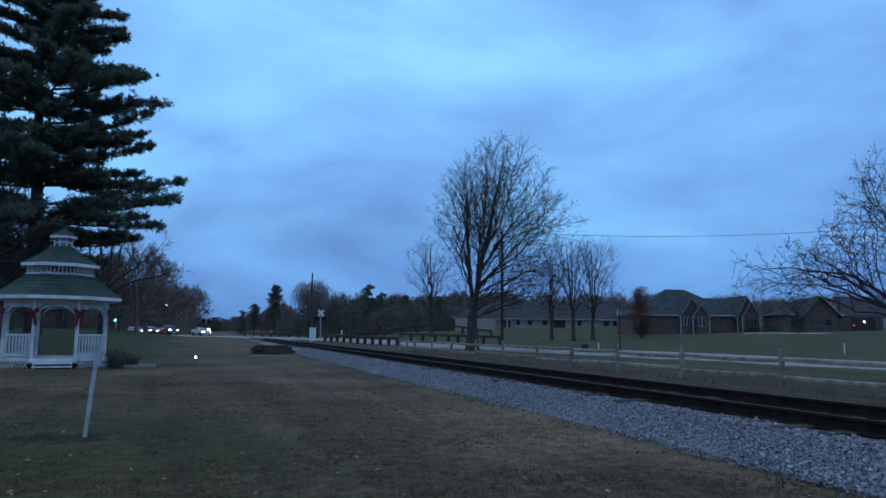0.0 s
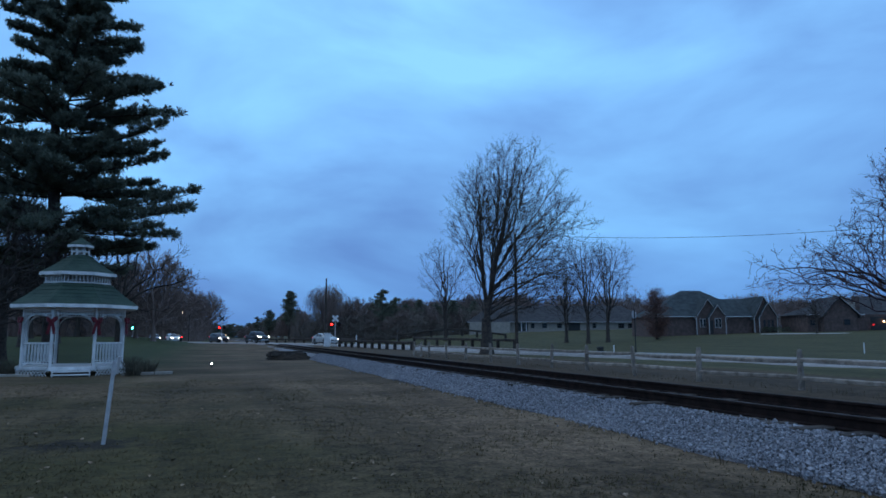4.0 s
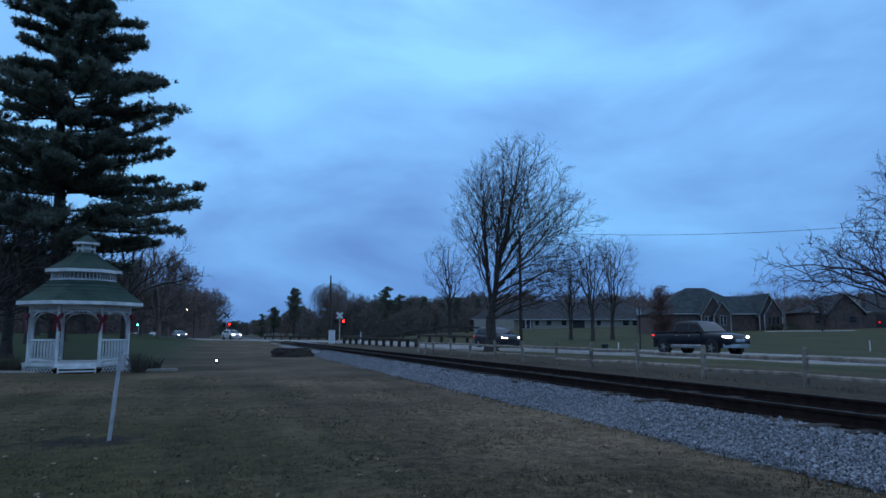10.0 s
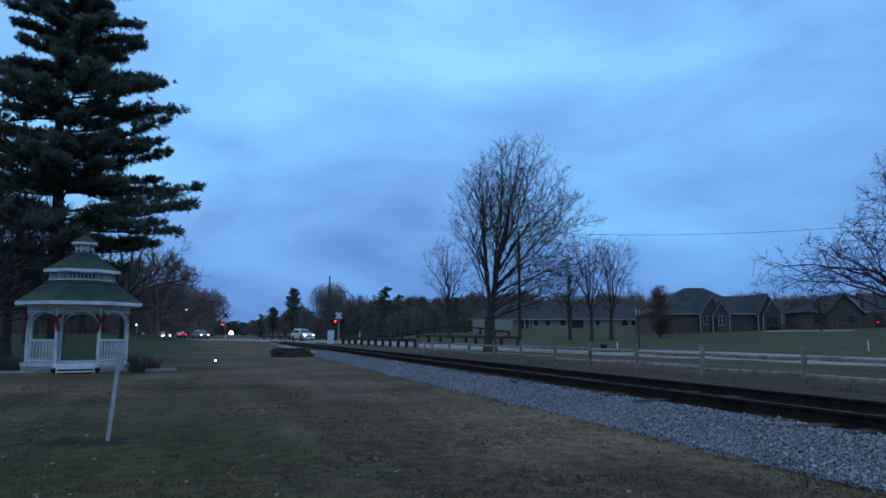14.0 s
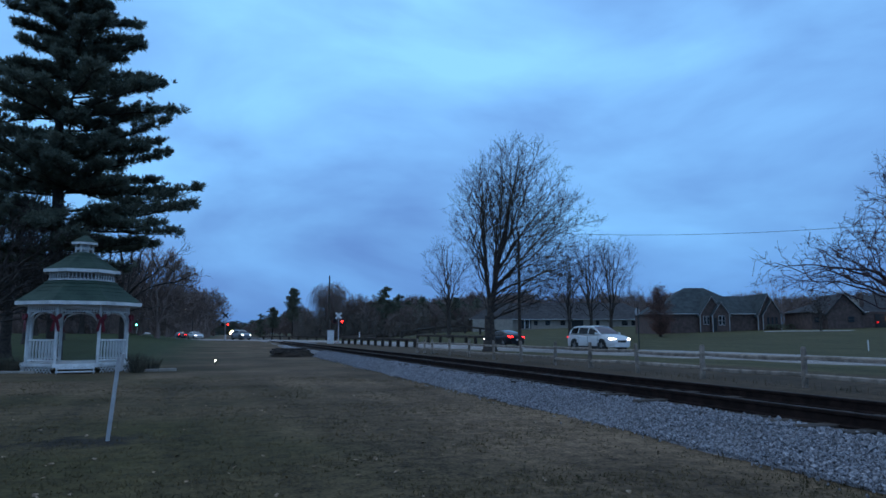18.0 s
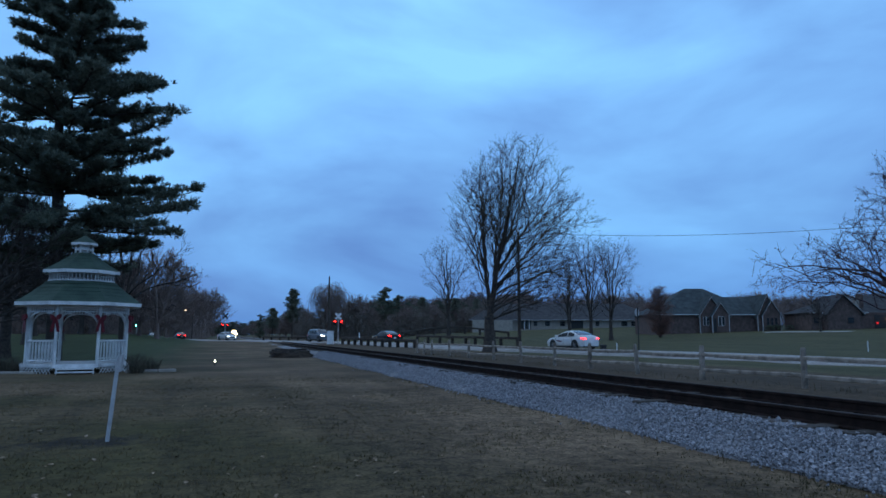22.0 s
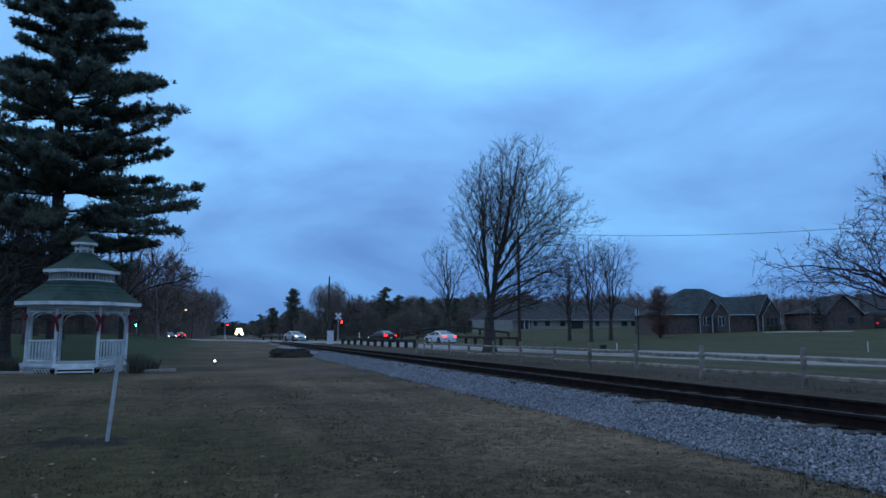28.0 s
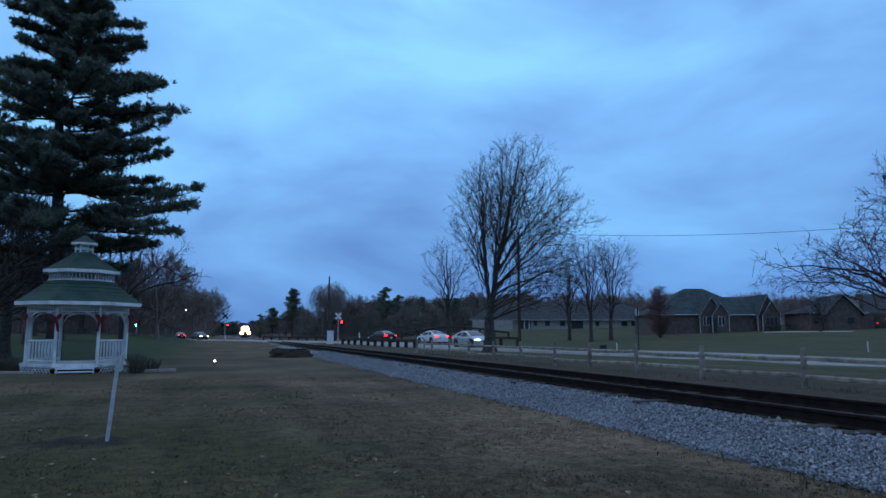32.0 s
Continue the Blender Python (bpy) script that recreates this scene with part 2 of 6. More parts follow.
# ---- mesh building ----
class Geo:
    """Vertices and faces of one mesh."""

    def __init__(self):
        self.v, self.f = [], []

    def add(self, verts, faces):
        k = len(self.v)
        self.v.extend(tuple(p) for p in verts)
        self.f.extend(tuple(i + k for i in f) for f in faces)
        return self

    def box(self, x0, x1, y0, y1, z0, z1, m=None):
        v = [(x, y, z) for z in (z0, z1) for y in (y0, y1) for x in (x0, x1)]
        return self.add(moved(v, m), [(0, 2, 3, 1), (4, 5, 7, 6), (0, 1, 5, 4), (2, 6, 7, 3), (0, 4, 6, 2), (1, 3, 7, 5)])

    def block(self, x0, x1, y0, y1, z0, z1, c=0.01, m=None):
        """A box with chamfered edges."""
        v = []
        for z, i in ((z0, 1), (z0 + c, 0), (z1 - c, 0), (z1, 1)):
            d = c * i
            e = c * (1 - i)
            v += [(x0 + c, y0 + d, z), (x1 - c, y0 + d, z), (x1 - d, y0 + c, z), (x1 - d, y1 - c, z),
                  (x1 - c, y1 - d, z), (x0 + c, y1 - d, z), (x0 + d, y1 - c, z), (x0 + d, y0 + c, z)]
        f = [tuple(range(7, -1, -1)), tuple(range(24, 32))]
        for r in range(3):
            f += [(r * 8 + i, r * 8 + (i + 1) % 8, r * 8 + 8 + (i + 1) % 8, r * 8 + 8 + i) for i in range(8)]
        return self.add(moved(v, m), f)

    def prism(self, outline, a, b, axis="y", m=None):
        """An outline of pairs pushed from a to b along an axis."""
        put = {"y": lambda p, d: (p[0], d, p[1]), "x": lambda p, d: (d, p[0], p[1]), "z": lambda p, d: (p[0], p[1], d)}[axis]
        n = len(outline)
        v = [put(p, a) for p in outline] + [put(p, b) for p in outline]
        f = [tuple(range(n)), tuple(range(2 * n - 1, n - 1, -1))] + [(i, n + i, n + (i + 1) % n, (i + 1) % n) for i in range(n)]
        return self.add(moved(v, m), f)

    def rod(self, a, b, r0, r1=None, n=8, caps=True):
        a, b = Vector(a), Vector(b)
        r1 = r0 if r1 is None else r1
        w = (b - a).normalized()
        u = w.orthogonal().normalized()
        s = w.cross(u)
        v = [p + (u * math.cos(2 * math.pi * i / n) + s * math.sin(2 * math.pi * i / n)) * r for p, r in ((a, r0), (b, r1)) for i in range(n)]
        f = [(i, (i + 1) % n, n + (i + 1) % n, n + i) for i in range(n)]
        if caps:
            f += [tuple(range(n - 1, -1, -1)), tuple(range(n, 2 * n))]
        return self.add(v, f)

    def turned(self, profile, n=16, m=None):
        """A lathe about z: pairs of radius and height."""
        v = [(r * math.cos(2 * math.pi * i / n), r * math.sin(2 * math.pi * i / n), z) for r, z in profile for i in range(n)]
        f = []
        for k in range(len(profile) - 1):
            f += [(k * n + i, k * n + (i + 1) % n, k * n + n + (i + 1) % n, k * n + n + i) for i in range(n)]
        f += [tuple(range(n - 1, -1, -1)), tuple(range((len(profile) - 1) * n, len(profile) * n))]
        return self.add(moved(v, m), f)

    def loft(self, rings, m=None, closed=True):
        n = len(rings[0])
        v = [p for r in rings for p in r]
        f = []
        for k in range(len(rings) - 1):
            f += [(k * n + i, k * n + (i + 1) % n, k * n + n + (i + 1) % n, k * n + n + i) for i in range(n)]
        if closed:
            f += [tuple(range(n - 1, -1, -1)), tuple(range((len(rings) - 1) * n, len(rings) * n))]
        return self.add(moved(v, m), f)

    def mesh(self, name, material, soft=False):
        me = bpy.data.meshes.new(name)
        me.from_pydata(self.v, [], self.f)
        if material:
            me.materials.append(material)
        if soft:
            me.polygons.foreach_set("use_smooth", [True] * len(me.polygons))
        me.update()
        return me


def moved(verts, m):
    return verts if m is None else [m @ Vector(p) for p in verts]


def part(name, geo, material, parent, label="", soft=False):
    ob = new(name, geo.mesh(name, material, soft) if isinstance(geo, Geo) else geo)
    ob.parent = parent
    if label:
        ob["label"] = label
    return ob


def thing(name, label, category, m=None, group="", kind=""):
    ob = new(name)
    ob.empty_display_size = 0.2
    if m is not None:
        ob.matrix_basis = m
    return tagged(ob, label, category, group, kind)


def whole(name, geo, material, label, category, m=None, group="", kind="", soft=False):
    ob = new(name, geo.mesh(name, material, soft))
    if m is not None:
        ob.matrix_basis = m
    return tagged(ob, label, category, group, kind)


# ---- ground: one sheet to the horizon ----
def grid_lines(lo, hi, near_lo, near_hi, step):
    out, v = [], near_lo
    while v < near_hi:
        out.append(v)
        v += step
    out.append(near_hi)
    d = step
    v = near_lo
    while v > lo:
        d *= 1.35
        v -= d
        out.insert(0, max(v, lo))
    d, v = step, near_hi
    while v < hi:
        d *= 1.35
        v += d
        out.append(min(v, hi))
    return out


def build_ground():
    xs, ys = grid_lines(-4000, 4000, -30, 40, 0.8), grid_lines(-600, 4500, -4, 150, 1.2)
    v = [(x, y, land(x, y) + (0.05 * noise.noise((x * 0.22, y * 0.22, 0)) + 0.018 * noise.noise((x * 0.9, y * 0.9, 4)) if abs(x) < 60 and y < 160 else 0)) for y in ys for x in xs]
    n = len(xs)
    f = [(j * n + i, j * n + i + 1, j * n + n + i + 1, j * n + n + i) for j in range(len(ys) - 1) for i in range(n - 1)]
    ob = whole("ground", Geo().add(v, f), None, "mown dormant lawn, brown near the track and greener beyond", "lawn", kind="structure", soft=True)
    m = surface("lawn", (0.070, 0.046, 0.027), (0.172, 0.110, 0.066), 0.28, 0.95, 0.6, fine=9, dist=0.04, spec=0.1)
    nt, l = m.node_tree.nodes, m.node_tree.links
    where = nt["Texture Coordinate"]
    ramp = [x for x in nt if x.bl_idname == "ShaderNodeValToRGB"][0]
    # patches of green turf among the dead grass, long mowing streaks along the line, and green verges past the fence
    patch, streak, fibre = nt.new("ShaderNodeTexNoise"), nt.new("ShaderNodeTexNoise"), nt.new("ShaderNodeTexNoise")
    stretch = nt.new("ShaderNodeMapping")
    stretch.inputs["Scale"].default_value = (0.9, 0.07, 1)
    l.new(where.outputs["Object"], stretch.inputs["Vector"])
    l.new(stretch.outputs[0], streak.inputs["Vector"])
    streak.inputs["Scale"].default_value, streak.inputs["Detail"].default_value = 1.1, 4
    l.new(where.outputs["Object"], patch.inputs["Vector"])
    patch.inputs["Scale"].default_value, patch.inputs["Detail"].default_value = 0.16, 5
    l.new(where.outputs["Object"], fibre.inputs["Vector"])
    fibre.inputs["Scale"].default_value, fibre.inputs["Detail"].default_value = 28, 4
    sep = nt.new("ShaderNodeSeparateXYZ")
    l.new(where.outputs["Object"], sep.inputs[0])

    def math_node(op, a, b, clamp=False):
        x = nt.new("ShaderNodeMath")
        x.operation, x.use_clamp = op, clamp
        for i, q in enumerate((a, b)):
            if isinstance(q, (int, float)):
                x.inputs[i].default_value = q
            else:
                l.new(q, x.inputs[i])
        return x.outputs[0]

    verge = math_node("MULTIPLY", math_node("SUBTRACT", sep.outputs["X"], 17.5), 0.4, True)
    west = math_node("MULTIPLY", math_node("SUBTRACT", 3.0, sep.outputs["X"]), 0.14, True)
    far = math_node("MULTIPLY", math_node("SUBTRACT", sep.outputs["Y"], 22), 0.07, True)
    p = math_node("MULTIPLY", math_node("SUBTRACT", patch.outputs["Fac"], 0.47), 6.0, True)
    # besides the patches, the lawn turns darker olive towards the near left
    close = math_node("MULTIPLY", math_node("SUBTRACT", 24.0, sep.outputs["Y"]), 0.06, True)
    leftward = math_node("MULTIPLY", math_node("SUBTRACT", 3.6, sep.outputs["X"]), 0.22, True)
    near = math_node("ADD", math_node("MULTIPLY", p, math_node("ADD", math_node("MULTIPLY", west, 0.8), 0.15)), math_node("MULTIPLY", math_node("MULTIPLY", close, leftward), 0.9), True)
    green = math_node("MAXIMUM", math_node("MAXIMUM", near, math_node("MULTIPLY", verge, 0.85)), math_node("MULTIPLY", far, math_node("MULTIPLY", math_node("SUBTRACT", 0.0, sep.outputs["X"]), 0.2, True)))
    # bare brown earth between the bank and the fence
    cess = math_node("MULTIPLY", math_node("SUBTRACT", sep.outputs["X"], 9.0), 0.8, True)
    green = math_node("MULTIPLY", green, math_node("SUBTRACT", 1.0, math_node("MULTIPLY", cess, math_node("SUBTRACT", 1.0, verge))))
    mix = nt.new("ShaderNodeMix")
    mix.data_type = "RGBA"
    l.new(green, mix.inputs["Factor"])
    l.new(ramp.outputs["Color"], mix.inputs["A"])
    mix.inputs["B"].default_value = (0.030, 0.036, 0.014, 1)
    lawn = nt.new("ShaderNodeMix")
    lawn.data_type = "RGBA"
    l.new(verge, lawn.inputs["Factor"])
    lawn.inputs["B"].default_value = (0.064, 0.060, 0.025, 1)
    shade = nt.new("ShaderNodeMix")
    shade.data_type = "RGBA"
    l.new(far, shade.inputs["Factor"])
    shade.inputs["A"].default_value, shade.inputs["B"].default_value = (0.051, 0.040, 0.0145, 1), (0.048, 0.056, 0.024, 1)
    l.new(shade.outputs["Result"], lawn.inputs["A"])
    l.new(lawn.outputs["Result"], mix.inputs["B"])
    earth = nt.new("ShaderNodeMix")
    earth.data_type = "RGBA"
    l.new(math_node("MULTIPLY", math_node("MULTIPLY", cess, math_node("SUBTRACT", 1.0, verge)), 0.75), earth.inputs["Factor"])
    l.new(mix.outputs["Result"], earth.inputs["A"])
    earth.inputs["B"].default_value = (0.062, 0.043, 0.028, 1)
    tone = nt.new("ShaderNodeHueSaturation")
    grain = math_node("ADD", math_node("MULTIPLY", math_node("SUBTRACT", streak.outputs["Fac"], 0.5), 1.6), math_node("MULTIPLY", math_node("SUBTRACT", fibre.outputs["Fac"], 0.5), 2.4))
    # clumps a hand to a pace wide
    clump = nt.new("ShaderNodeTexNoise")
    clump.inputs["Scale"].default_value, clump.inputs["Detail"].default_value, clump.inputs["Roughness"].default_value = 3.4, 6, 0.7
    l.new(where.outputs["Object"], clump.inputs["Vector"])
    # rougher turf on the trodden near lawn than on the mown far lawn
    trodden = math_node("ADD", math_node("MULTIPLY", math_node("MAXIMUM", math_node("SUBTRACT", 30.0, sep.outputs["Y"]), math_node("MULTIPLY", verge, 14.0)), 0.04, True), 0.3, True)
    grain = math_node("MULTIPLY", math_node("ADD", grain, math_node("MULTIPLY", math_node("SUBTRACT", clump.outputs["Fac"], 0.5), 2.6)), trodden)
    l.new(math_node("MAXIMUM", math_node("ADD", grain, 0.97), 0.25), tone.inputs["Value"])
    # darker patch with a ragged edge round the foot of the marker post
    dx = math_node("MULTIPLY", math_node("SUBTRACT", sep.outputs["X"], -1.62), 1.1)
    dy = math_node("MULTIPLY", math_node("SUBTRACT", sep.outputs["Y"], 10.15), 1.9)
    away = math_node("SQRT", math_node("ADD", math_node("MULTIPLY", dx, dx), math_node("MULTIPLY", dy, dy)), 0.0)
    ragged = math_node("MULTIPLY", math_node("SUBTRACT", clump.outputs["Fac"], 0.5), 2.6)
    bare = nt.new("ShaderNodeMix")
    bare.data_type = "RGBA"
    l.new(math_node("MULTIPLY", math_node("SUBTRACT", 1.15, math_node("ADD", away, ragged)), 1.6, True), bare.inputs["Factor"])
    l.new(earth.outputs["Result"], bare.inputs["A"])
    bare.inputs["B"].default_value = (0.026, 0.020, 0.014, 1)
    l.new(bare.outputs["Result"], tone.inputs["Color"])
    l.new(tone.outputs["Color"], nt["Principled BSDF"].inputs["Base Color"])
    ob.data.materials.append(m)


build_ground()


def build_road():
    g, w = Geo(), 4.0
    us = [u for u in np.arange(400, 1010, 2.0)]
    rings = []
    for u in us:
        z = road_height(u)
        row = []
        for side in (-w - 0.5, -w, 0, w, w + 0.5):
            x, y, _ = on_road(u, side)
            row.append((x, y, z + (0.05 if side == 0 else 0.0) - (0.5 if abs(side) > w else 0)))
        rings.append(row)
    n = 5
    g.add([p for r in rings for p in r], [(k * n + i, k * n + i + 1, k * n + n + i + 1, k * n + n + i) for k in range(len(rings) - 1) for i in range(n - 1)])
    whole("road", g, ASPHALT, "pale worn two-lane pavement crossing the railway", "road", kind="structure", soft=True)
    # yellow centre line and white edge lines, laid just proud
    for name, sides, colour, lab in (("centre_line", (-0.16, 0.10), (0.55, 0.33, 0.06), "faded double yellow centre line"), ("edge_line", (-3.7, 3.62), (0.7, 0.66, 0.62), "faded white edge line")):
        mt = surface(name + "_paint", tuple(c * 0.7 for c in colour), colour, 3, 0.8, 0.1)
        for s in sides:
            q = Geo()
            pts = []
            for u in us:
                for d in (s, s + 0.10):
                    x, y, _ = on_road(u, d)
                    pts.append((x, y, road_height(u) + 0.05 * (1 - abs(d) / 4) + 0.006))
            q.add(pts, [(2 * k, 2 * k + 1, 2 * k + 3, 2 * k + 2) for k in range(len(us) - 1)])
            whole(name, q, mt, lab, "road marking", kind="structure")


build_road()

# ---- railway ----
TRACK_X, RAIL_Z = 7.72, 0.50


def build_track():
    # ballast bank
    g = Geo()
    ys = [-60 + 1.0 * i for i in range(170)] + [110 + 12 * i for i in range(90)]
    prof = ((-2.6, -0.35), (-2.0, 0.02), (-1.32, 0.295), (-0.4, 0.335), (0.4, 0.335), (1.3, 0.31), (2.6, 0.06), (3.4, -0.35))
    v = []
    for y in ys:
        base = land(TRACK_X, y)
        for i, (dx, z) in enumerate(prof):
            toe = i in (0, 1, 6, 7)
            j = 0.16 * noise.noise((y * 0.45, dx, 2)) if toe and y < 110 else 0
            fade = smooth(92, 106, y)
            v.append((TRACK_X + dx + j, y, z + (base if toe else 0) * (1 if toe else 0) + 0.03 * noise.noise((y * 1.3, dx * 2, 0)) + 0.10 * fade * (0 if toe else 1)))
    n = len(prof)
    g.add(v, [(k * n + i, k * n + i + 1, k * n + n + i + 1, k * n + n + i) for k in range(len(ys) - 1) for i in range(n - 1)])
    nt, l = BALLAST.node_tree.nodes, BALLAST.node_tree.links
    sep, off, far, grime = nt.new("ShaderNodeSeparateXYZ"), nt.new("ShaderNodeMath"), nt.new("ShaderNodeMath"), nt.new("ShaderNodeMix")
    l.new(nt["Texture Coordinate"].outputs["Object"], sep.inputs[0])
    off.operation, far.operation = "SUBTRACT", "ABSOLUTE"
    off.inputs[1].default_value = TRACK_X
    l.new(sep.outputs["X"], off.inputs[0])
    l.new(off.outputs[0], far.inputs[0])
    edge = nt.new("ShaderNodeMapRange")
    edge.inputs["From Min"].default_value, edge.inputs["From Max"].default_value = 0.95, 1.18
    l.new(far.outputs[0], edge.inputs["Value"])
    grime.data_type = "RGBA"
    l.new(edge.outputs[0], grime.inputs["Factor"])
    grime.inputs["A"].default_value = (0.105, 0.078, 0.068, 1)
    bsdf = nt["Principled BSDF"]
    l.new(bsdf.inputs["Base Color"].links[0].from_socket, grime.inputs["B"])
    l.new(grime.outputs["Result"], bsdf.inputs["Base Color"])
    whole("ballast", g, BALLAST, "bank of grey crushed-stone ballast under the rails", "ballast", kind="structure", soft=True)
    # rails
    foot = ((-0.07, -0.17), (0.07, -0.17), (0.07, -0.155), (0.012, -0.14), (0.012, -0.045), (0.036, -0.035), (0.036, -0.006), (0.028, 0), (-0.028, 0), (-0.036, -0.006), (-0.036, -0.035), (-0.012, -0.045), (-0.012, -0.14), (-0.07, -0.155))
    for dx in (-0.745, 0.745):
        rail = thing("rail", "rusty steel rail with a worn bright head", "rail", pose(TRACK_X + dx, 0, RAIL_Z), "rails of the track")
        part("rail_body", Geo().prism([(a, b) for a, b in foot], -60, 1200), RUST, rail)
        part("rail_head", Geo().prism([(-0.03, 0.0012), (0.03, 0.0012), (0.024, 0.005), (-0.024, 0.005)], -60, 1200), RAIL_TOP, rail, "worn bright rail head")
    # ties
    tie = Geo().block(-1.27, 1.27, -0.115, 0.115, -0.16, 0.0, 0.012).mesh("tie", TIE)
    sleepers = thing("sleepers", "dark creosoted wooden ties bedded in ballast", "railway ties", pose(TRACK_X, 0, 0.335))
    for i in range(230):
        ob = part("tie", tie, None, sleepers)
        ob.matrix_basis = pose(random.uniform(-0.1, 0.1), 1.0 + i * 0.54, random.uniform(-0.015, 0.022), 0, 0, random.uniform(-1.2, 1.2))


build_track()


# ---- trees ----
YAW0 = radians(18.0)


def view(side, depth, z=None):
    """Plan place from metres to the right of, and ahead along, the resting line of sight."""
    x, y = side * math.cos(YAW0) + depth * math.sin(YAW0), depth * math.cos(YAW0) - side * math.sin(YAW0)
    return x, y, land(x, y) if z is None else z


def from_col(col, depth, z=None):
    """The same, from the tangent of the bearing to the right of the line of sight."""
    return view(col * depth, depth, z)


def limb(g, p, d, length, r0, r1, rnd, up=0.0, wander=0.12, n=5, sides=3):
    """A tapered, wandering tube; returns its places and ways."""
    pts, ways, d = [Vector(p)], [Vector(d).normalized()], Vector(d).normalized()
    for i in range(n):
        d = (d + Vector((rnd.gauss(0, wander), rnd.gauss(0, wander), rnd.gauss(0, wander) + up))).normalized()
        pts.append(pts[-1] + d * (length / n))
        ways.append(d.copy())
    rings = []
    for i, (q, w) in enumerate(zip(pts, ways)):
        r = r0 + (r1 - r0) * i / n
        u = w.orthogonal().normalized()
        s = w.cross(u)
        rings.append([q + (u * math.cos(6.2832 * k / sides) + s * math.sin(6.2832 * k / sides)) * r for k in range(sides)])
    g.loft(rings, closed=False)
    return pts, ways


def side_way(w, rnd, angle):
    """A way that leaves w by an angle, to a random side."""
    u = w.orthogonal().normalized()
    s = w.cross(u)
    a = rnd.uniform(0, 6.2832)
    return (w * math.cos(angle) + (u * math.cos(a) + s * math.sin(a)) * math.sin(angle)).normalized()


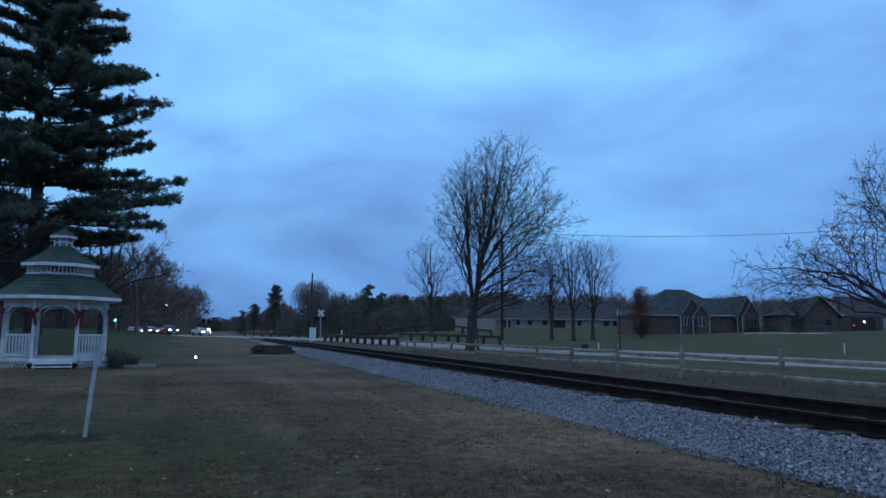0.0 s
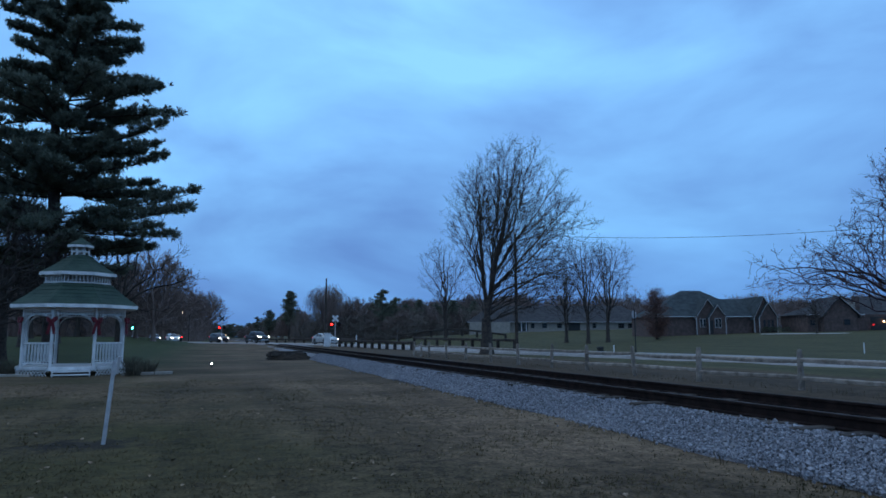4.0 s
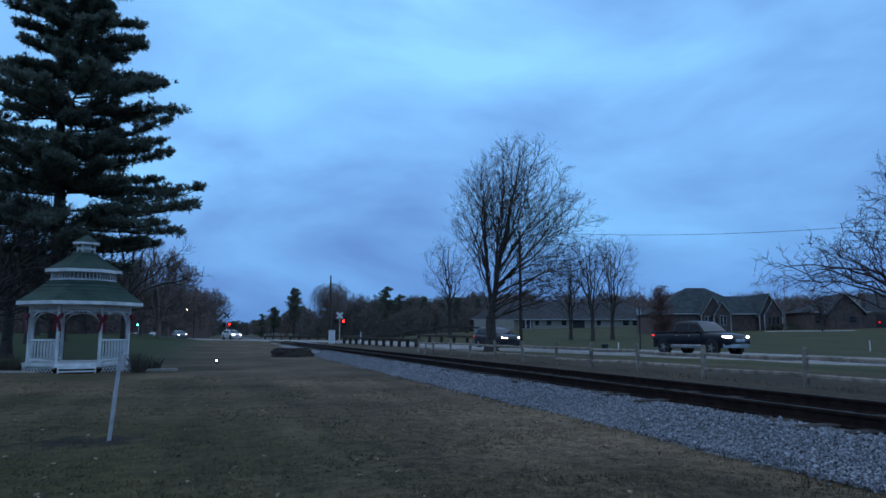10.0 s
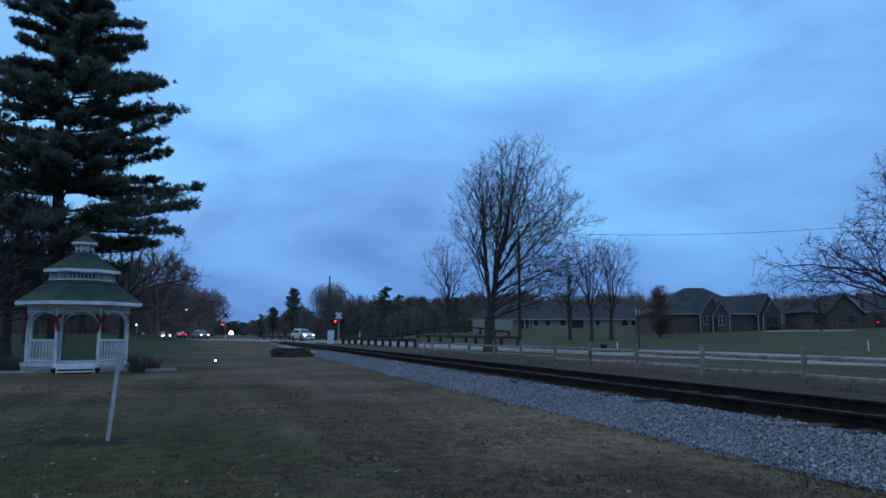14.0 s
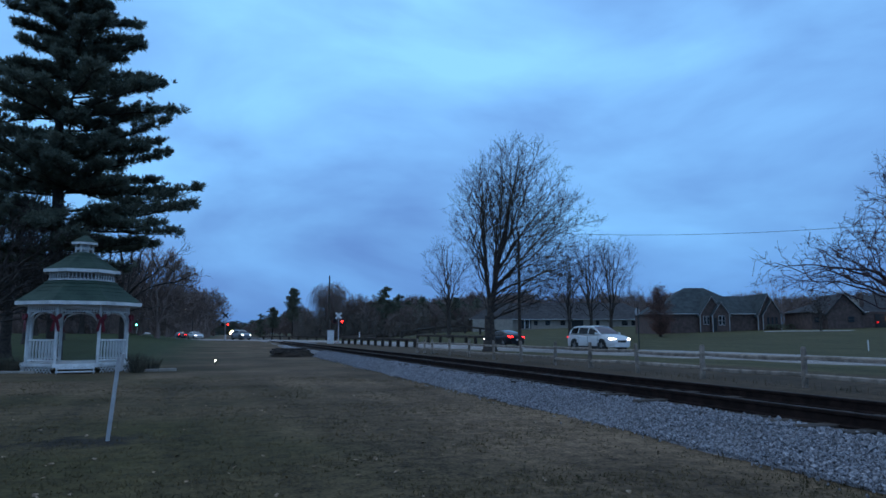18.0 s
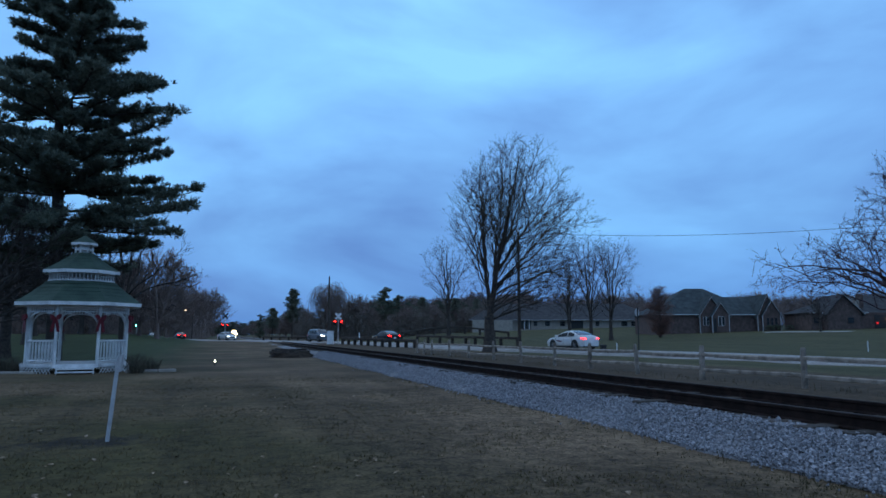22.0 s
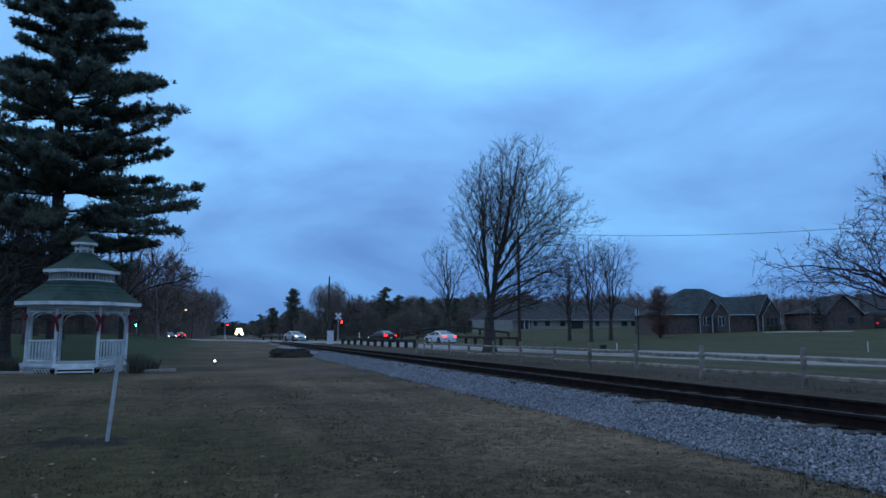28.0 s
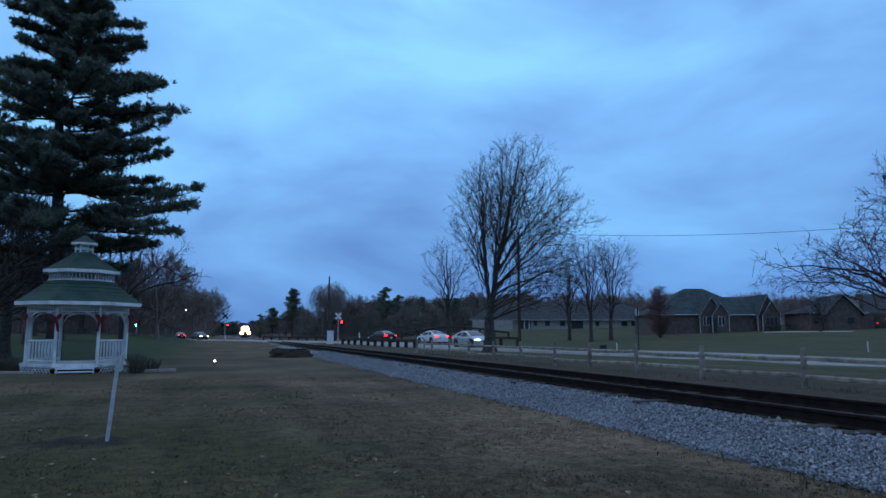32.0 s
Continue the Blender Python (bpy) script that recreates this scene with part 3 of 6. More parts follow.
def bare_tree(name, label, m, height, crown_low, spread, trunk, seed, leaders=4, limbs=13, subs=8, twigs=7, fine=4, shift=(0, 0), bark=None, twig=None, fork=0.15, thick=1.0, group="", lift=1.0, wild=1.0, taper_top=0.35):
    """A leafless tree: upright leaders, limbs that leave them outwards and curve up, side branches and twigs, all within an egg-shaped crown."""
    rnd = random.Random(seed)
    wood, tips = Geo(), Geo()
    mid = Vector((shift[0], shift[1], crown_low + (height - crown_low) * 0.45))
    up, down = height - mid.z, mid.z - crown_low

    def room(q):
        # 1 at the edge of the crown
        k = q - mid
        h = k.z / (up if k.z > 0 else down)
        taper = 1.0 - taper_top * max(0, h)
        return math.sqrt((k.x ** 2 + k.y ** 2) / (spread * taper) ** 2 + h * h)

    def reach_to(p, d, edge, most):
        step, best = most / 16, most * 0.12
        for k in range(1, 17):
            if room(p + d * step * k) < edge:
                best = step * k
        return best

    pts, ways = limb(wood, (0, 0, -0.1), (shift[0] * 0.02, shift[1] * 0.02, 1), height * fork + 0.1, trunk * 0.58, trunk * 0.46, rnd, 0, 0.02, 5, 10)
    flare = [[Vector((math.cos(a) * r * (1 + 0.12 * math.sin(a * 5 + seed)), math.sin(a) * r * (1 + 0.12 * math.sin(a * 5 + seed)), z)) for a in [6.2832 * k / 12 for k in range(12)]] for r, z in ((trunk * 0.80, -0.1), (trunk * 0.62, 0.25), (trunk * 0.54, 0.8))]
    wood.loft(flare, closed=False)
    a0 = rnd.uniform(0, 6.28)
    for i in range(leaders):
        a = a0 + 6.2832 * i / leaders + rnd.uniform(-0.3, 0.3)
        tilt = radians(rnd.uniform(2, 5) if i == 0 else rnd.uniform(13, 27))
        d = Vector((math.cos(a) * math.sin(tilt) + 1.3 * shift[0] / height, math.sin(a) * math.sin(tilt) + 1.3 * shift[1] / height, math.cos(tilt))).normalized()
        p = pts[-1] - Vector((0, 0, rnd.uniform(0, 0.1) * height * fork))
        lp, lw = limb(wood, p, d, reach_to(p, d, 0.96, height), trunk * (0.34 if i == 0 else 0.25), 0.012 * thick, rnd, 0.012, 0.035 * wild, 14, 7)
        for j in range(limbs):
            k = 0.4 + 12.2 * j / limbs + rnd.uniform(0, 0.8)
            e = min(13, int(k))
            q = lp[e].lerp(lp[e + 1], k - e)
            b = rnd.uniform(0, 6.2832) if i == 0 else a + rnd.gauss(0, 1.1)
            lean = radians(rnd.uniform(40, 68) + (14 if k < 2.5 else 0) - 18 * k / 13)
            d2 = Vector((math.cos(b) * math.sin(lean), math.sin(b) * math.sin(lean), math.cos(lean) * lift)).normalized()
            far = reach_to(q, d2, rnd.uniform(0.90, 0.99), height * 0.75)
            r2 = trunk * 0.085 * (1.1 - k / 16) * min(1.0, 0.35 + far / 6)
            bp, bw = limb(wood, q, d2, far, max(r2, 0.02 * thick), 0.010 * thick, rnd, 0.045 * lift, 0.07 * wild, 9, 5)
            count = max(2, round(subs * min(1.0, far / (height * 0.26))))
            for t in range(count):
                f = 1 + int(8 * (t + rnd.random()) / count)
                f = min(f, 9)
                w = side_way(bw[f], rnd, radians(rnd.uniform(25, 55)))
                w = (w + Vector((0, 0, 0.2 * lift))).normalized()
                long = min(far * 0.5, reach_to(bp[f], w, rnd.uniform(0.93, 1.0), far * 0.55))
                sp, sw = limb(wood, bp[f], w, long, max(0.013, r2 * 0.32) * thick ** 0.7, 0.008 * thick, rnd, 0.05 * lift, 0.09 * wild, 5, 4)
                many = max(2, round(twigs * min(1.0, long / (height * 0.09))))
                for u in range(many):
                    c = min(5, 1 + int(5 * (u + rnd.random()) / many))
                    w2 = (side_way(sw[c], rnd, radians(rnd.uniform(22, 50))) + Vector((0, 0, 0.2 * lift))).normalized()
                    short = min(rnd.uniform(0.5, 1.0) * (0.35 + 0.42 * long), reach_to(sp[c], w2, 1.02, 0.35 + 0.5 * long))
                    tp, tw = limb(tips, sp[c], w2, short, 0.012 * thick, 0.007 * thick, rnd, 0.06 * lift, 0.10 * wild, 3, 3)
                    for z in range(fine):
                        e2 = rnd.randint(1, 3)
                        limb(tips, tp[e2], (side_way(tw[e2], rnd, radians(rnd.uniform(22, 50))) + Vector((0, 0, 0.2 * lift))).normalized(), short * rnd.uniform(0.35, 0.7), 0.008 * thick, 0.005 * thick, rnd, 0.08 * lift, 0.10, 2, 3)
    tree = thing(name, label, "tree", m, group)
    part("trunk", wood, bark or BARK, tree, "trunk and limbs", True)
    part("crown", tips, twig or TWIG, tree, "leafless twigs")
    return tree


def crown_tree(name, label, m, shape, trunk, fork, seed, leaders=((0.0, 0.9),), limbs=40, spread=0.36, subs=0.42, thirds=0.34, twigs=3, twig_len=0.5, thick=1.0, wild=1.0, rise=0.05, bark=None, twig=None, group="", depth=0.9, fruit=None, low=0.0, arch=0.30):
    """A leafless tree whose limbs fan out from its leaders to the skin of the crown, with side branches, shoots and twigs.
    shape: rows of height, reach to one side, reach to the other. leaders: pairs of place across the crown (-1 to 1) and of height reached."""
    rnd = random.Random(seed)
    side = Vector((math.cos(YAW0), -math.sin(YAW0), 0))
    back = Vector((-side.y, side.x, 0))
    zs = [r[0] for r in shape]
    wood, tips, berries = Geo(), Geo(), Geo()

    def width(z):
        z = min(max(z, zs[0]), zs[-1] - 1e-4)
        k = max(i for i in range(len(zs) - 1) if zs[i] <= z)
        t = (z - zs[k]) / (zs[k + 1] - zs[k])
        return [shape[k][q] + (shape[k + 1][q] - shape[k][q]) * t for q in (1, 2)]

    def at(u, v, z):
        lo, hi = width(z)
        return side * ((lo + hi) / 2 + (hi - lo) / 2 * u) + back * ((hi - lo) / 2 * depth * v) + Vector((0, 0, z))

    def room(q):
        # 1 at the skin of the crown
        if q.z > zs[-1]:
            return 1 + (q.z - zs[-1])
        lo, hi = width(q.z)
        half = max(0.1, (hi - lo) / 2)
        r = math.hypot((q.dot(side) - (lo + hi) / 2) / half, q.dot(back) / (half * depth))
        return max(r, 1 + zs[0] - q.z) if q.z < zs[0] else r

    def tube(geo, pts, r0, r1, sides):
        rings = []
        for i, q in enumerate(pts):
            w = (pts[min(i + 1, len(pts) - 1)] - pts[max(i - 1, 0)]).normalized()
            r = r0 + (r1 - r0) * (i / (len(pts) - 1)) ** 0.8
            u = w.orthogonal().normalized()
            b = w.cross(u)
            rings.append([q + (u * math.cos(6.2832 * k / sides) + b * math.sin(6.2832 * k / sides)) * r for k in range(sides)])
        geo.loft(rings, closed=False)

    def arc(p, d, goal, n, shake):
        """A bent, slightly crooked line from p, leaving along d."""
        long = (goal - p).length
        mid = p + d * long * arch + (goal - p) * (0.5 - arch * 0.5)
        off, pts = Vector(), []
        for k in range(n + 1):
            t = k / n
            if k:
                off = off * 0.75 + Vector((rnd.gauss(0, 1), rnd.gauss(0, 1), rnd.gauss(0, 0.8))) * shake * long / n
            pts.append(p * (1 - t) ** 2 + mid * 2 * t * (1 - t) + goal * t * t + off)
        return pts

    def shoot(p, w, long):
        tp, tw = limb(tips, p, w, long, 0.011 * thick, 0.006 * thick, rnd, rise, 0.08 * wild, 3, 3)
        for z in range(2):
            e = rnd.randint(1, 3)
            limb(tips, tp[e], (side_way(tw[e], rnd, radians(rnd.uniform(22, 48))) + Vector((0, 0, rise))).normalized(), long * rnd.uniform(0.35, 0.65), 0.008 * thick, 0.005 * thick, rnd, rise, 0.1 * wild, 2, 3)
        if fruit and rnd.random() < 0.25:
            berries.turned([(0.004, -0.02), (0.015, -0.008), (0.015, 0.008), (0.004, 0.02)], 5, Matrix.Translation(tp[-1] - Vector((0, 0, 0.03))))

    def branch(pts, r0, level):
        """Side branches off a limb; they shorten towards its tip."""
        long = sum((b - a).length for a, b in zip(pts, pts[1:]))
        gap = (subs, thirds)[level]
        count, n = max(2, int(long / gap)), len(pts) - 1
        side_turn = rnd.uniform(0, 6.28)
        for j in range(count):
            f = (0.16 if level == 0 else 0.10) + 0.86 * (j + rnd.random()) / count
            e = min(n - 1, int(f * n))
            q = pts[e].lerp(pts[e + 1], min(1.0, f * n - e))
            w = (pts[e + 1] - pts[e]).normalized()
            u = w.orthogonal().normalized()
            side_turn += 2.4 + rnd.gauss(0, 0.5)
            a = radians(rnd.uniform(30, 62))
            d = (w * math.cos(a) + (u * math.cos(side_turn) + w.cross(u) * math.sin(side_turn)) * math.sin(a) + Vector((0, 0, rise * 2))).normalized()
            want = (0.30 + 0.75 * (1 - f)) * long * (0.58 if level == 0 else 0.5) * rnd.uniform(0.6, 1.1)
            far = want
            while far > 0.25 and room(q + d * far) > 1.04:
                far *= 0.8
            if level == 0 and far > 0.5:
                goal = q + d * far + Vector((0, 0, far * rise * 2))
                sub = arc(q, d, goal, 6, 0.12 * wild)
                r = min(r0 * (1 - 0.75 * f), 0.011 * thick * far + 0.012 * thick)
                tube(wood, sub, r, 0.009 * thick, 4)
                branch(sub, r, 1)
                finish(sub, 2)
            else:
                far = max(0.3, min(far, 1.6))
                sub, ways = limb(tips, q, d, far, 0.014 * thick, 0.008 * thick, rnd, rise, 0.10 * wild, 4, 3)
                for k in range(max(1, round(twigs * min(1.3, 0.35 + far)))):
                    e2 = rnd.randint(1, 4)
                    shoot(sub[e2], (side_way(ways[e2], rnd, radians(rnd.uniform(20, 50))) + Vector((0, 0, rise * 1.5))).normalized(), twig_len * rnd.uniform(0.5, 1.0))

    def finish(pts, count):
        """Shoots that end a limb or a branch."""
        w = (pts[-1] - pts[-2]).normalized()
        for k in range(count):
            shoot(pts[-1].lerp(pts[-2], 0.5 * rnd.random()), (side_way(w, rnd, radians(rnd.uniform(5, 40))) + Vector((0, 0, rise))).normalized(), twig_len * rnd.uniform(0.7, 1.3))

    base = Vector((0, 0, fork))
    stems = []
    tube(wood, [Vector((0, 0, -0.1)), Vector((0.02, 0, fork * 0.4)), Vector((0, 0.02, fork * 0.8)), base + Vector((0, 0, 0.3))], trunk * 1.05, trunk * 0.86, 12)
    for i, (u, h) in enumerate(leaders):
        z = fork + (zs[-1] - fork) * h
        goal = at(u, rnd.uniform(-0.25, 0.25), z)
        pts = arc(base - Vector((0, 0, 0.25)), Vector((goal.x * 0.05, goal.y * 0.05, 1)).normalized(), goal, 14, 0.05 * wild)
        r = trunk * (0.66 if i == 0 else 0.5)
        tube(wood, pts, r, 0.014 * thick, 9)
        stems.append((pts, r))
        branch(pts[10:], r * 0.3, 0)
    for i in range(limbs):
        # goals spread evenly over the skin, the low ones leaving the leaders low
        f = (i + 0.5) / limbs
        z = zs[0] + (zs[-1] - zs[0]) * (0.04 + 0.92 * f)
        a = i * 2.39996 + rnd.gauss(0, 0.25)
        goal = at(math.cos(a) * rnd.uniform(0.82, 0.98), math.sin(a) * rnd.uniform(0.82, 0.98), z)
        start = fork - low + max(0.0, z - fork) * spread * rnd.uniform(0.7, 1.25)
        best = None
        for pts, r in stems:
            for k in range(len(pts) - 3):
                if pts[k].z <= start <= pts[k + 1].z or (k == 0 and start < pts[0].z):
                    q = pts[k].lerp(pts[k + 1], max(0.0, min(1.0, (start - pts[k].z) / max(1e-3, pts[k + 1].z - pts[k].z))))
                    if start < pts[0].z:
                        q = Vector((0, 0, start))
                    c = (goal - q).length
                    if best is None or c < best[0]:
                        best = (c, q, (pts[k + 1] - pts[k]).normalized(), r * (1 - k / 15))
        if best is None:
            continue
        c, q, w, r = best
        out = (goal - q).normalized()
        d = (w * 0.35 + out).normalized()
        pts = arc(q, d, goal, 10, 0.10 * wild)
        r = min(r * 0.8, thick * (0.016 + 0.0135 * c))
        tube(wood, pts, r, 0.011 * thick, 6)
        branch(pts, r, 0)
        finish(pts, 4)
    flare = [[Vector((math.cos(a) * r * (1 + 0.13 * math.sin(a * 5 + seed)), math.sin(a) * r * (1 + 0.13 * math.sin(a * 5 + seed)), z)) for a in [6.2832 * k / 12 for k in range(12)]] for r, z in ((trunk * 1.5, -0.1), (trunk * 1.18, 0.25), (trunk * 0.99, 0.9))]
    wood.loft(flare, closed=False)
    ob = thing(name, label, "tree", m, group)
    part("trunk", wood, bark or BARK, ob, "trunk and limbs", True)
    part("crown", tips, twig or TWIG, ob, "leafless twigs")
    if fruit:
        tagged(part("fruit", berries, fruit, ob, "small withered fruit"), kind="stuff")
    return ob


def tuft(g, p, d, size, rnd, blades=9):
    """A bunch of thin needles, pointing about d."""
    d = Vector(d).normalized()
    for i in range(blades):
        w = (d + Vector((rnd.gauss(0, 0.6), rnd.gauss(0, 0.6), rnd.gauss(0, 0.6)))).normalized()
        u = w.orthogonal().normalized()
        u = (u * math.cos(i * 2.4) + w.cross(u) * math.sin(i * 2.4)) * size * 0.085
        k = len(g.v)
        a = p - u * 0.4
        b = p + w * size * 0.55 + u
        c = p + w * size
        e = p + w * size * 0.55 - u
        g.v.extend((tuple(a), tuple(b), tuple(c), tuple(e)))
        g.f.append((k, k + 1, k + 2, k + 3))


def pine_bough(wood, green, p, d, length, rnd, size=0.42, r=0.07, lift=0.03, density=1.0):
    """A level bough with side sprays of needle tufts that thicken towards the tip."""
    pts, ways = limb(wood, p, d, length, r, 0.012, rnd, lift, 0.05, 8, 5)
    for k in range(2, 9):
        at = k / 8
        for s in range(int((3 + 2 * at) * density) + 1):
            q = pts[k - 1].lerp(pts[k], rnd.random())
            w = ways[k]
            side = Vector((-w.y, w.x, 0)).normalized() * rnd.choice((-1, 1))
            way = (w * rnd.uniform(0.5, 1.0) + side * rnd.uniform(0.3, 0.95) + Vector((0, 0, rnd.uniform(0.0, 0.32)))).normalized()
            span = rnd.uniform(0.35, 0.75) * (0.55 + 0.19 * length) * (1.15 - 0.55 * at)
            tp, tw = limb(wood, q, way, span, 0.014, 0.006, rnd, 0.06, 0.08, 3, 3)
            for t in range(1, 4):
                for _ in range(2):
                    tuft(green, tp[t] + Vector((rnd.gauss(0, 0.10), rnd.gauss(0, 0.10), rnd.gauss(0.04, 0.05))), tw[t] + Vector((0, 0, 0.55)), size * rnd.uniform(0.7, 1.2), rnd)
    for _ in range(4):
        tuft(green, pts[-1], ways[-1] + Vector((0, 0, 0.5)), size * 1.2, rnd)


def conifer(name, label, m, height, spread, seed, low=0.08, tufts=1500, size=0.62, group="", taper=0.9, mat=None):
    """A far conifer: a trunk and tiers of ragged needle sprays."""
    rnd = random.Random(seed)
    wood, green = Geo(), Geo()
    wood.rod((0, 0, -0.2), (0, 0, height * 0.97), height * 0.018, 0.02, 6)
    boughs = int(height * 6)
    for i in range(boughs):
        t = (i + rnd.random()) / boughs
        h = height * (low + (0.99 - low) * t)
        a = rnd.uniform(0, 6.2832)
        reach = spread * (0.05 + (1 - t) ** 0.6 * taper * (0.55 + 0.45 * smooth(0.0, 0.45, t))) * rnd.uniform(0.3, 1.0) * (1.35 if i % 7 == 0 else 1)
        d = Vector((math.cos(a), math.sin(a), rnd.uniform(-0.15, 0.25)))
        for k in range(max(3, tufts // boughs)):
            s = rnd.uniform(0.1, 1.0)
            tuft(green, Vector((0, 0, h)) + d * reach * s + Vector((rnd.gauss(0, 0.22), rnd.gauss(0, 0.22), 0.4 * s * s - 0.2 * s + rnd.gauss(0, 0.10))), d + Vector((0, 0, 0.5)), size * rnd.uniform(0.6, 1.1), rnd, 5)
    tree = thing(name, label, "tree", m, group)
    part("trunk", wood, PINE_BARK, tree)
    part("crown", green, mat or HAZY_NEEDLE, tree, "dark needles")
    return tree


def build_white_pine():
    x, y, z = from_col(-0.568, 36)
    rnd = random.Random(5)
    wood, green = Geo(), Geo()
    limb(wood, (0, 0, -0.2), (0, 0, 1), 24.5, 0.42, 0.04, rnd, 0, 0.012, 14, 10)
    right = Vector((math.cos(YAW0), -math.sin(YAW0), 0))
    ahead = Vector((math.sin(YAW0), math.cos(YAW0), 0))
    # whorls from the lowest boughs up; the reach of the boughs by height, the tips turn up
    reaches = ((4.8, 5.2), (6.4, 6.0), (7.5, 7.0), (8.9, 6.9), (9.9, 5.4), (10.8, 5.2), (12.0, 5.8), (13.0, 5.2), (14.0, 5.7), (15.2, 4.3), (17.2, 4.0), (19.0, 3.4), (25.0, 0.7))
    h = 5.6
    while h < 24.4:
        k = max(i for i in range(len(reaches) - 1) if reaches[i][0] <= h)
        (h0, r0), (h1, r1) = reaches[k], reaches[k + 1]
        reach = r0 + (r1 - r0) * (h - h0) / (h1 - h0)
        n = 7
        a0 = rnd.uniform(0, 6.28)
        for i in range(n):
            a = a0 + 6.2832 * i / n + rnd.uniform(-0.25, 0.25)
            d = right * math.cos(a) + ahead * math.sin(a)
            slope = -0.06 + 0.20 * (h - 5) / 20
            pine_bough(wood, green, Vector((0, 0, h + rnd.uniform(-0.35, 0.35))), d + Vector((0, 0, slope + rnd.uniform(-0.07, 0.09))), reach * rnd.choice((0.6, 0.8, 0.95)) * rnd.uniform(0.93, 1.02), rnd, 0.30, 0.07, 0.018, 1.25)
        h += rnd.uniform(0.88, 1.2)
    for i in range(7):
        a = 0.4 + 0.9 * i
        pine_bough(wood, green, Vector((0, 0, 9.0 + 0.3 * (i % 3))), right * math.cos(a) + ahead * math.sin(a) + Vector((0, 0, 0.02)), 4.8 + 0.3 * (i % 2), rnd, 0.30, 0.07, 0.018, 1.25)
    for h, a, reach in ((6.9, -0.12, 7.2), (8.0, 0.12, 7.0), (11.6, 0.05, 5.7), (13.4, -0.05, 5.7), (10.2, 0.2, 5.1), (14.8, 0.1, 4.0), (16.6, 0.0, 3.7), (16.0, 3.1, 5.0), (13.2, 2.9, 5.2), (11.0, 3.3, 5.4), (9.2, 3.0, 6.0), (7.6, 3.4, 6.0)):
        pine_bough(wood, green, Vector((0, 0, h)), right * math.cos(a) + ahead * math.sin(a) + Vector((0, 0, 0.02)), reach, rnd, 0.30, 0.08, 0.018, 1.25)
    tree = thing("white_pine", "tall white pine with level boughs of dark green needles", "tree", pose(x, y, z))
    part("trunk", wood, PINE_BARK, tree, "dark straight trunk with level limbs", True)
    part("crown", green, NEEDLE, tree, "soft dark green needles in flat sprays")


build_white_pine()

# the large maple between the fence and the road
mx, my, mz = from_col(0.068, 52)
crown_tree("maple_tree", "large leafless maple with a broad oval crown", pose(mx, my, mz), [(3.0, -0.6, 3.8), (4.4, -1.0, 7.3), (6.2, -1.6, 8.3), (8.0, -2.6, 9.1), (9.4, -3.6, 9.1), (10.6, -4.2, 8.1), (12.4, -2.8, 6.7), (14.2, -1.6, 6.0), (15.4, -0.2, 5.4), (16.6, 1.2, 4.5)], 0.42, 2.4, 11,
           leaders=((0.02, 0.97), (-0.60, 0.74)), limbs=42, spread=0.40, subs=0.56, thirds=0.36, twigs=2, twig_len=0.50, thick=0.66, wild=1.5, rise=0.04, low=0.6, depth=0.8)

# tall bare trees by the long low building, behind the maple and behind the pine
tall = [(3.2, -1.4, 1.4), (5.5, -3.2, 3.0), (8.5, -4.4, 4.6), (11.5, -4.2, 3.8), (13.2, -2.6, 2.2), (14.2, -1.0, 0.8)]
bt = crown_tree("bare_tree", "tall leafless tree on the far lawn", pose(*from_col(0.217, 92)), tall, 0.26, 2.4, 21, leaders=((-0.45, 0.93), (0.5, 0.9), (0.0, 0.97)), limbs=13, spread=0.33, subs=0.85, thirds=0.6, twigs=2, twig_len=0.8, thick=0.95, wild=2.4, group="bare trees on the far lawn")
copy_thing(bt, pose(*from_col(0.246, 95), 0, 0, 140))
copy_thing(bt, pose(*from_col(0.185, 99), 0, 0, 250) @ Matrix.Diagonal((1, 1, 0.86, 1)))
copy_thing(bt, pose(*from_col(0.008, 96), 0, 0, 60) @ Matrix.Diagonal((1, 1, 0.98, 1)))
wide = [(2.6, -2.6, 2.6), (4.5, -5.2, 5.6), (7.0, -6.0, 6.2), (9.6, -4.8, 4.8), (11.8, -2.0, 2.0)]
yard = crown_tree("yard_tree", "wide leafless tree behind the gazebo", pose(*from_col(-0.61, 60)), wide, 0.30, 2.6, 23, leaders=((-0.3, 0.9), (0.35, 0.95), (0.05, 0.8)), limbs=18, spread=0.3, subs=0.9, thirds=0.5, twigs=2, twig_len=0.7, thick=1.15, wild=2.4, rise=0.03, group="bare trees behind the gazebo")
for col, dep, turn, tall_by in ((-0.67, 46, 130, 1.25), (-0.70, 62, 310, 1.4), (-0.60, 75, 40, 1.0), (-0.53, 84, 200, 0.72), (-0.665, 33, 20, 0.72), (-0.56, 66, 95, 0.75), (-0.64, 41, 170, 0.9), (-0.575, 50, 330, 0.8)):
    copy_thing(yard, pose(*from_col(col, dep), 0, 0, turn) @ Matrix.Diagonal((1.05, 1.05, tall_by, 1)))

crown_tree("yard_tree", "tall leafless tree with a few long limbs behind the gazebo", pose(*from_col(-0.470, 56)), wide, 0.30, 3.0, 27, leaders=((-0.3, 0.9), (0.30, 0.95)), limbs=9, spread=0.25, subs=1.3, thirds=0.8, twigs=1, twig_len=0.6, thick=1.1, wild=2.2, rise=0.03, group="bare trees behind the gazebo")
copy_thing(yard, pose(*from_col(0.553, 98), 0, 0, 75) @ Matrix.Diagonal((0.5, 0.5, 0.48, 1)))["label"] = "small leafless tree on the lawn before the far house"

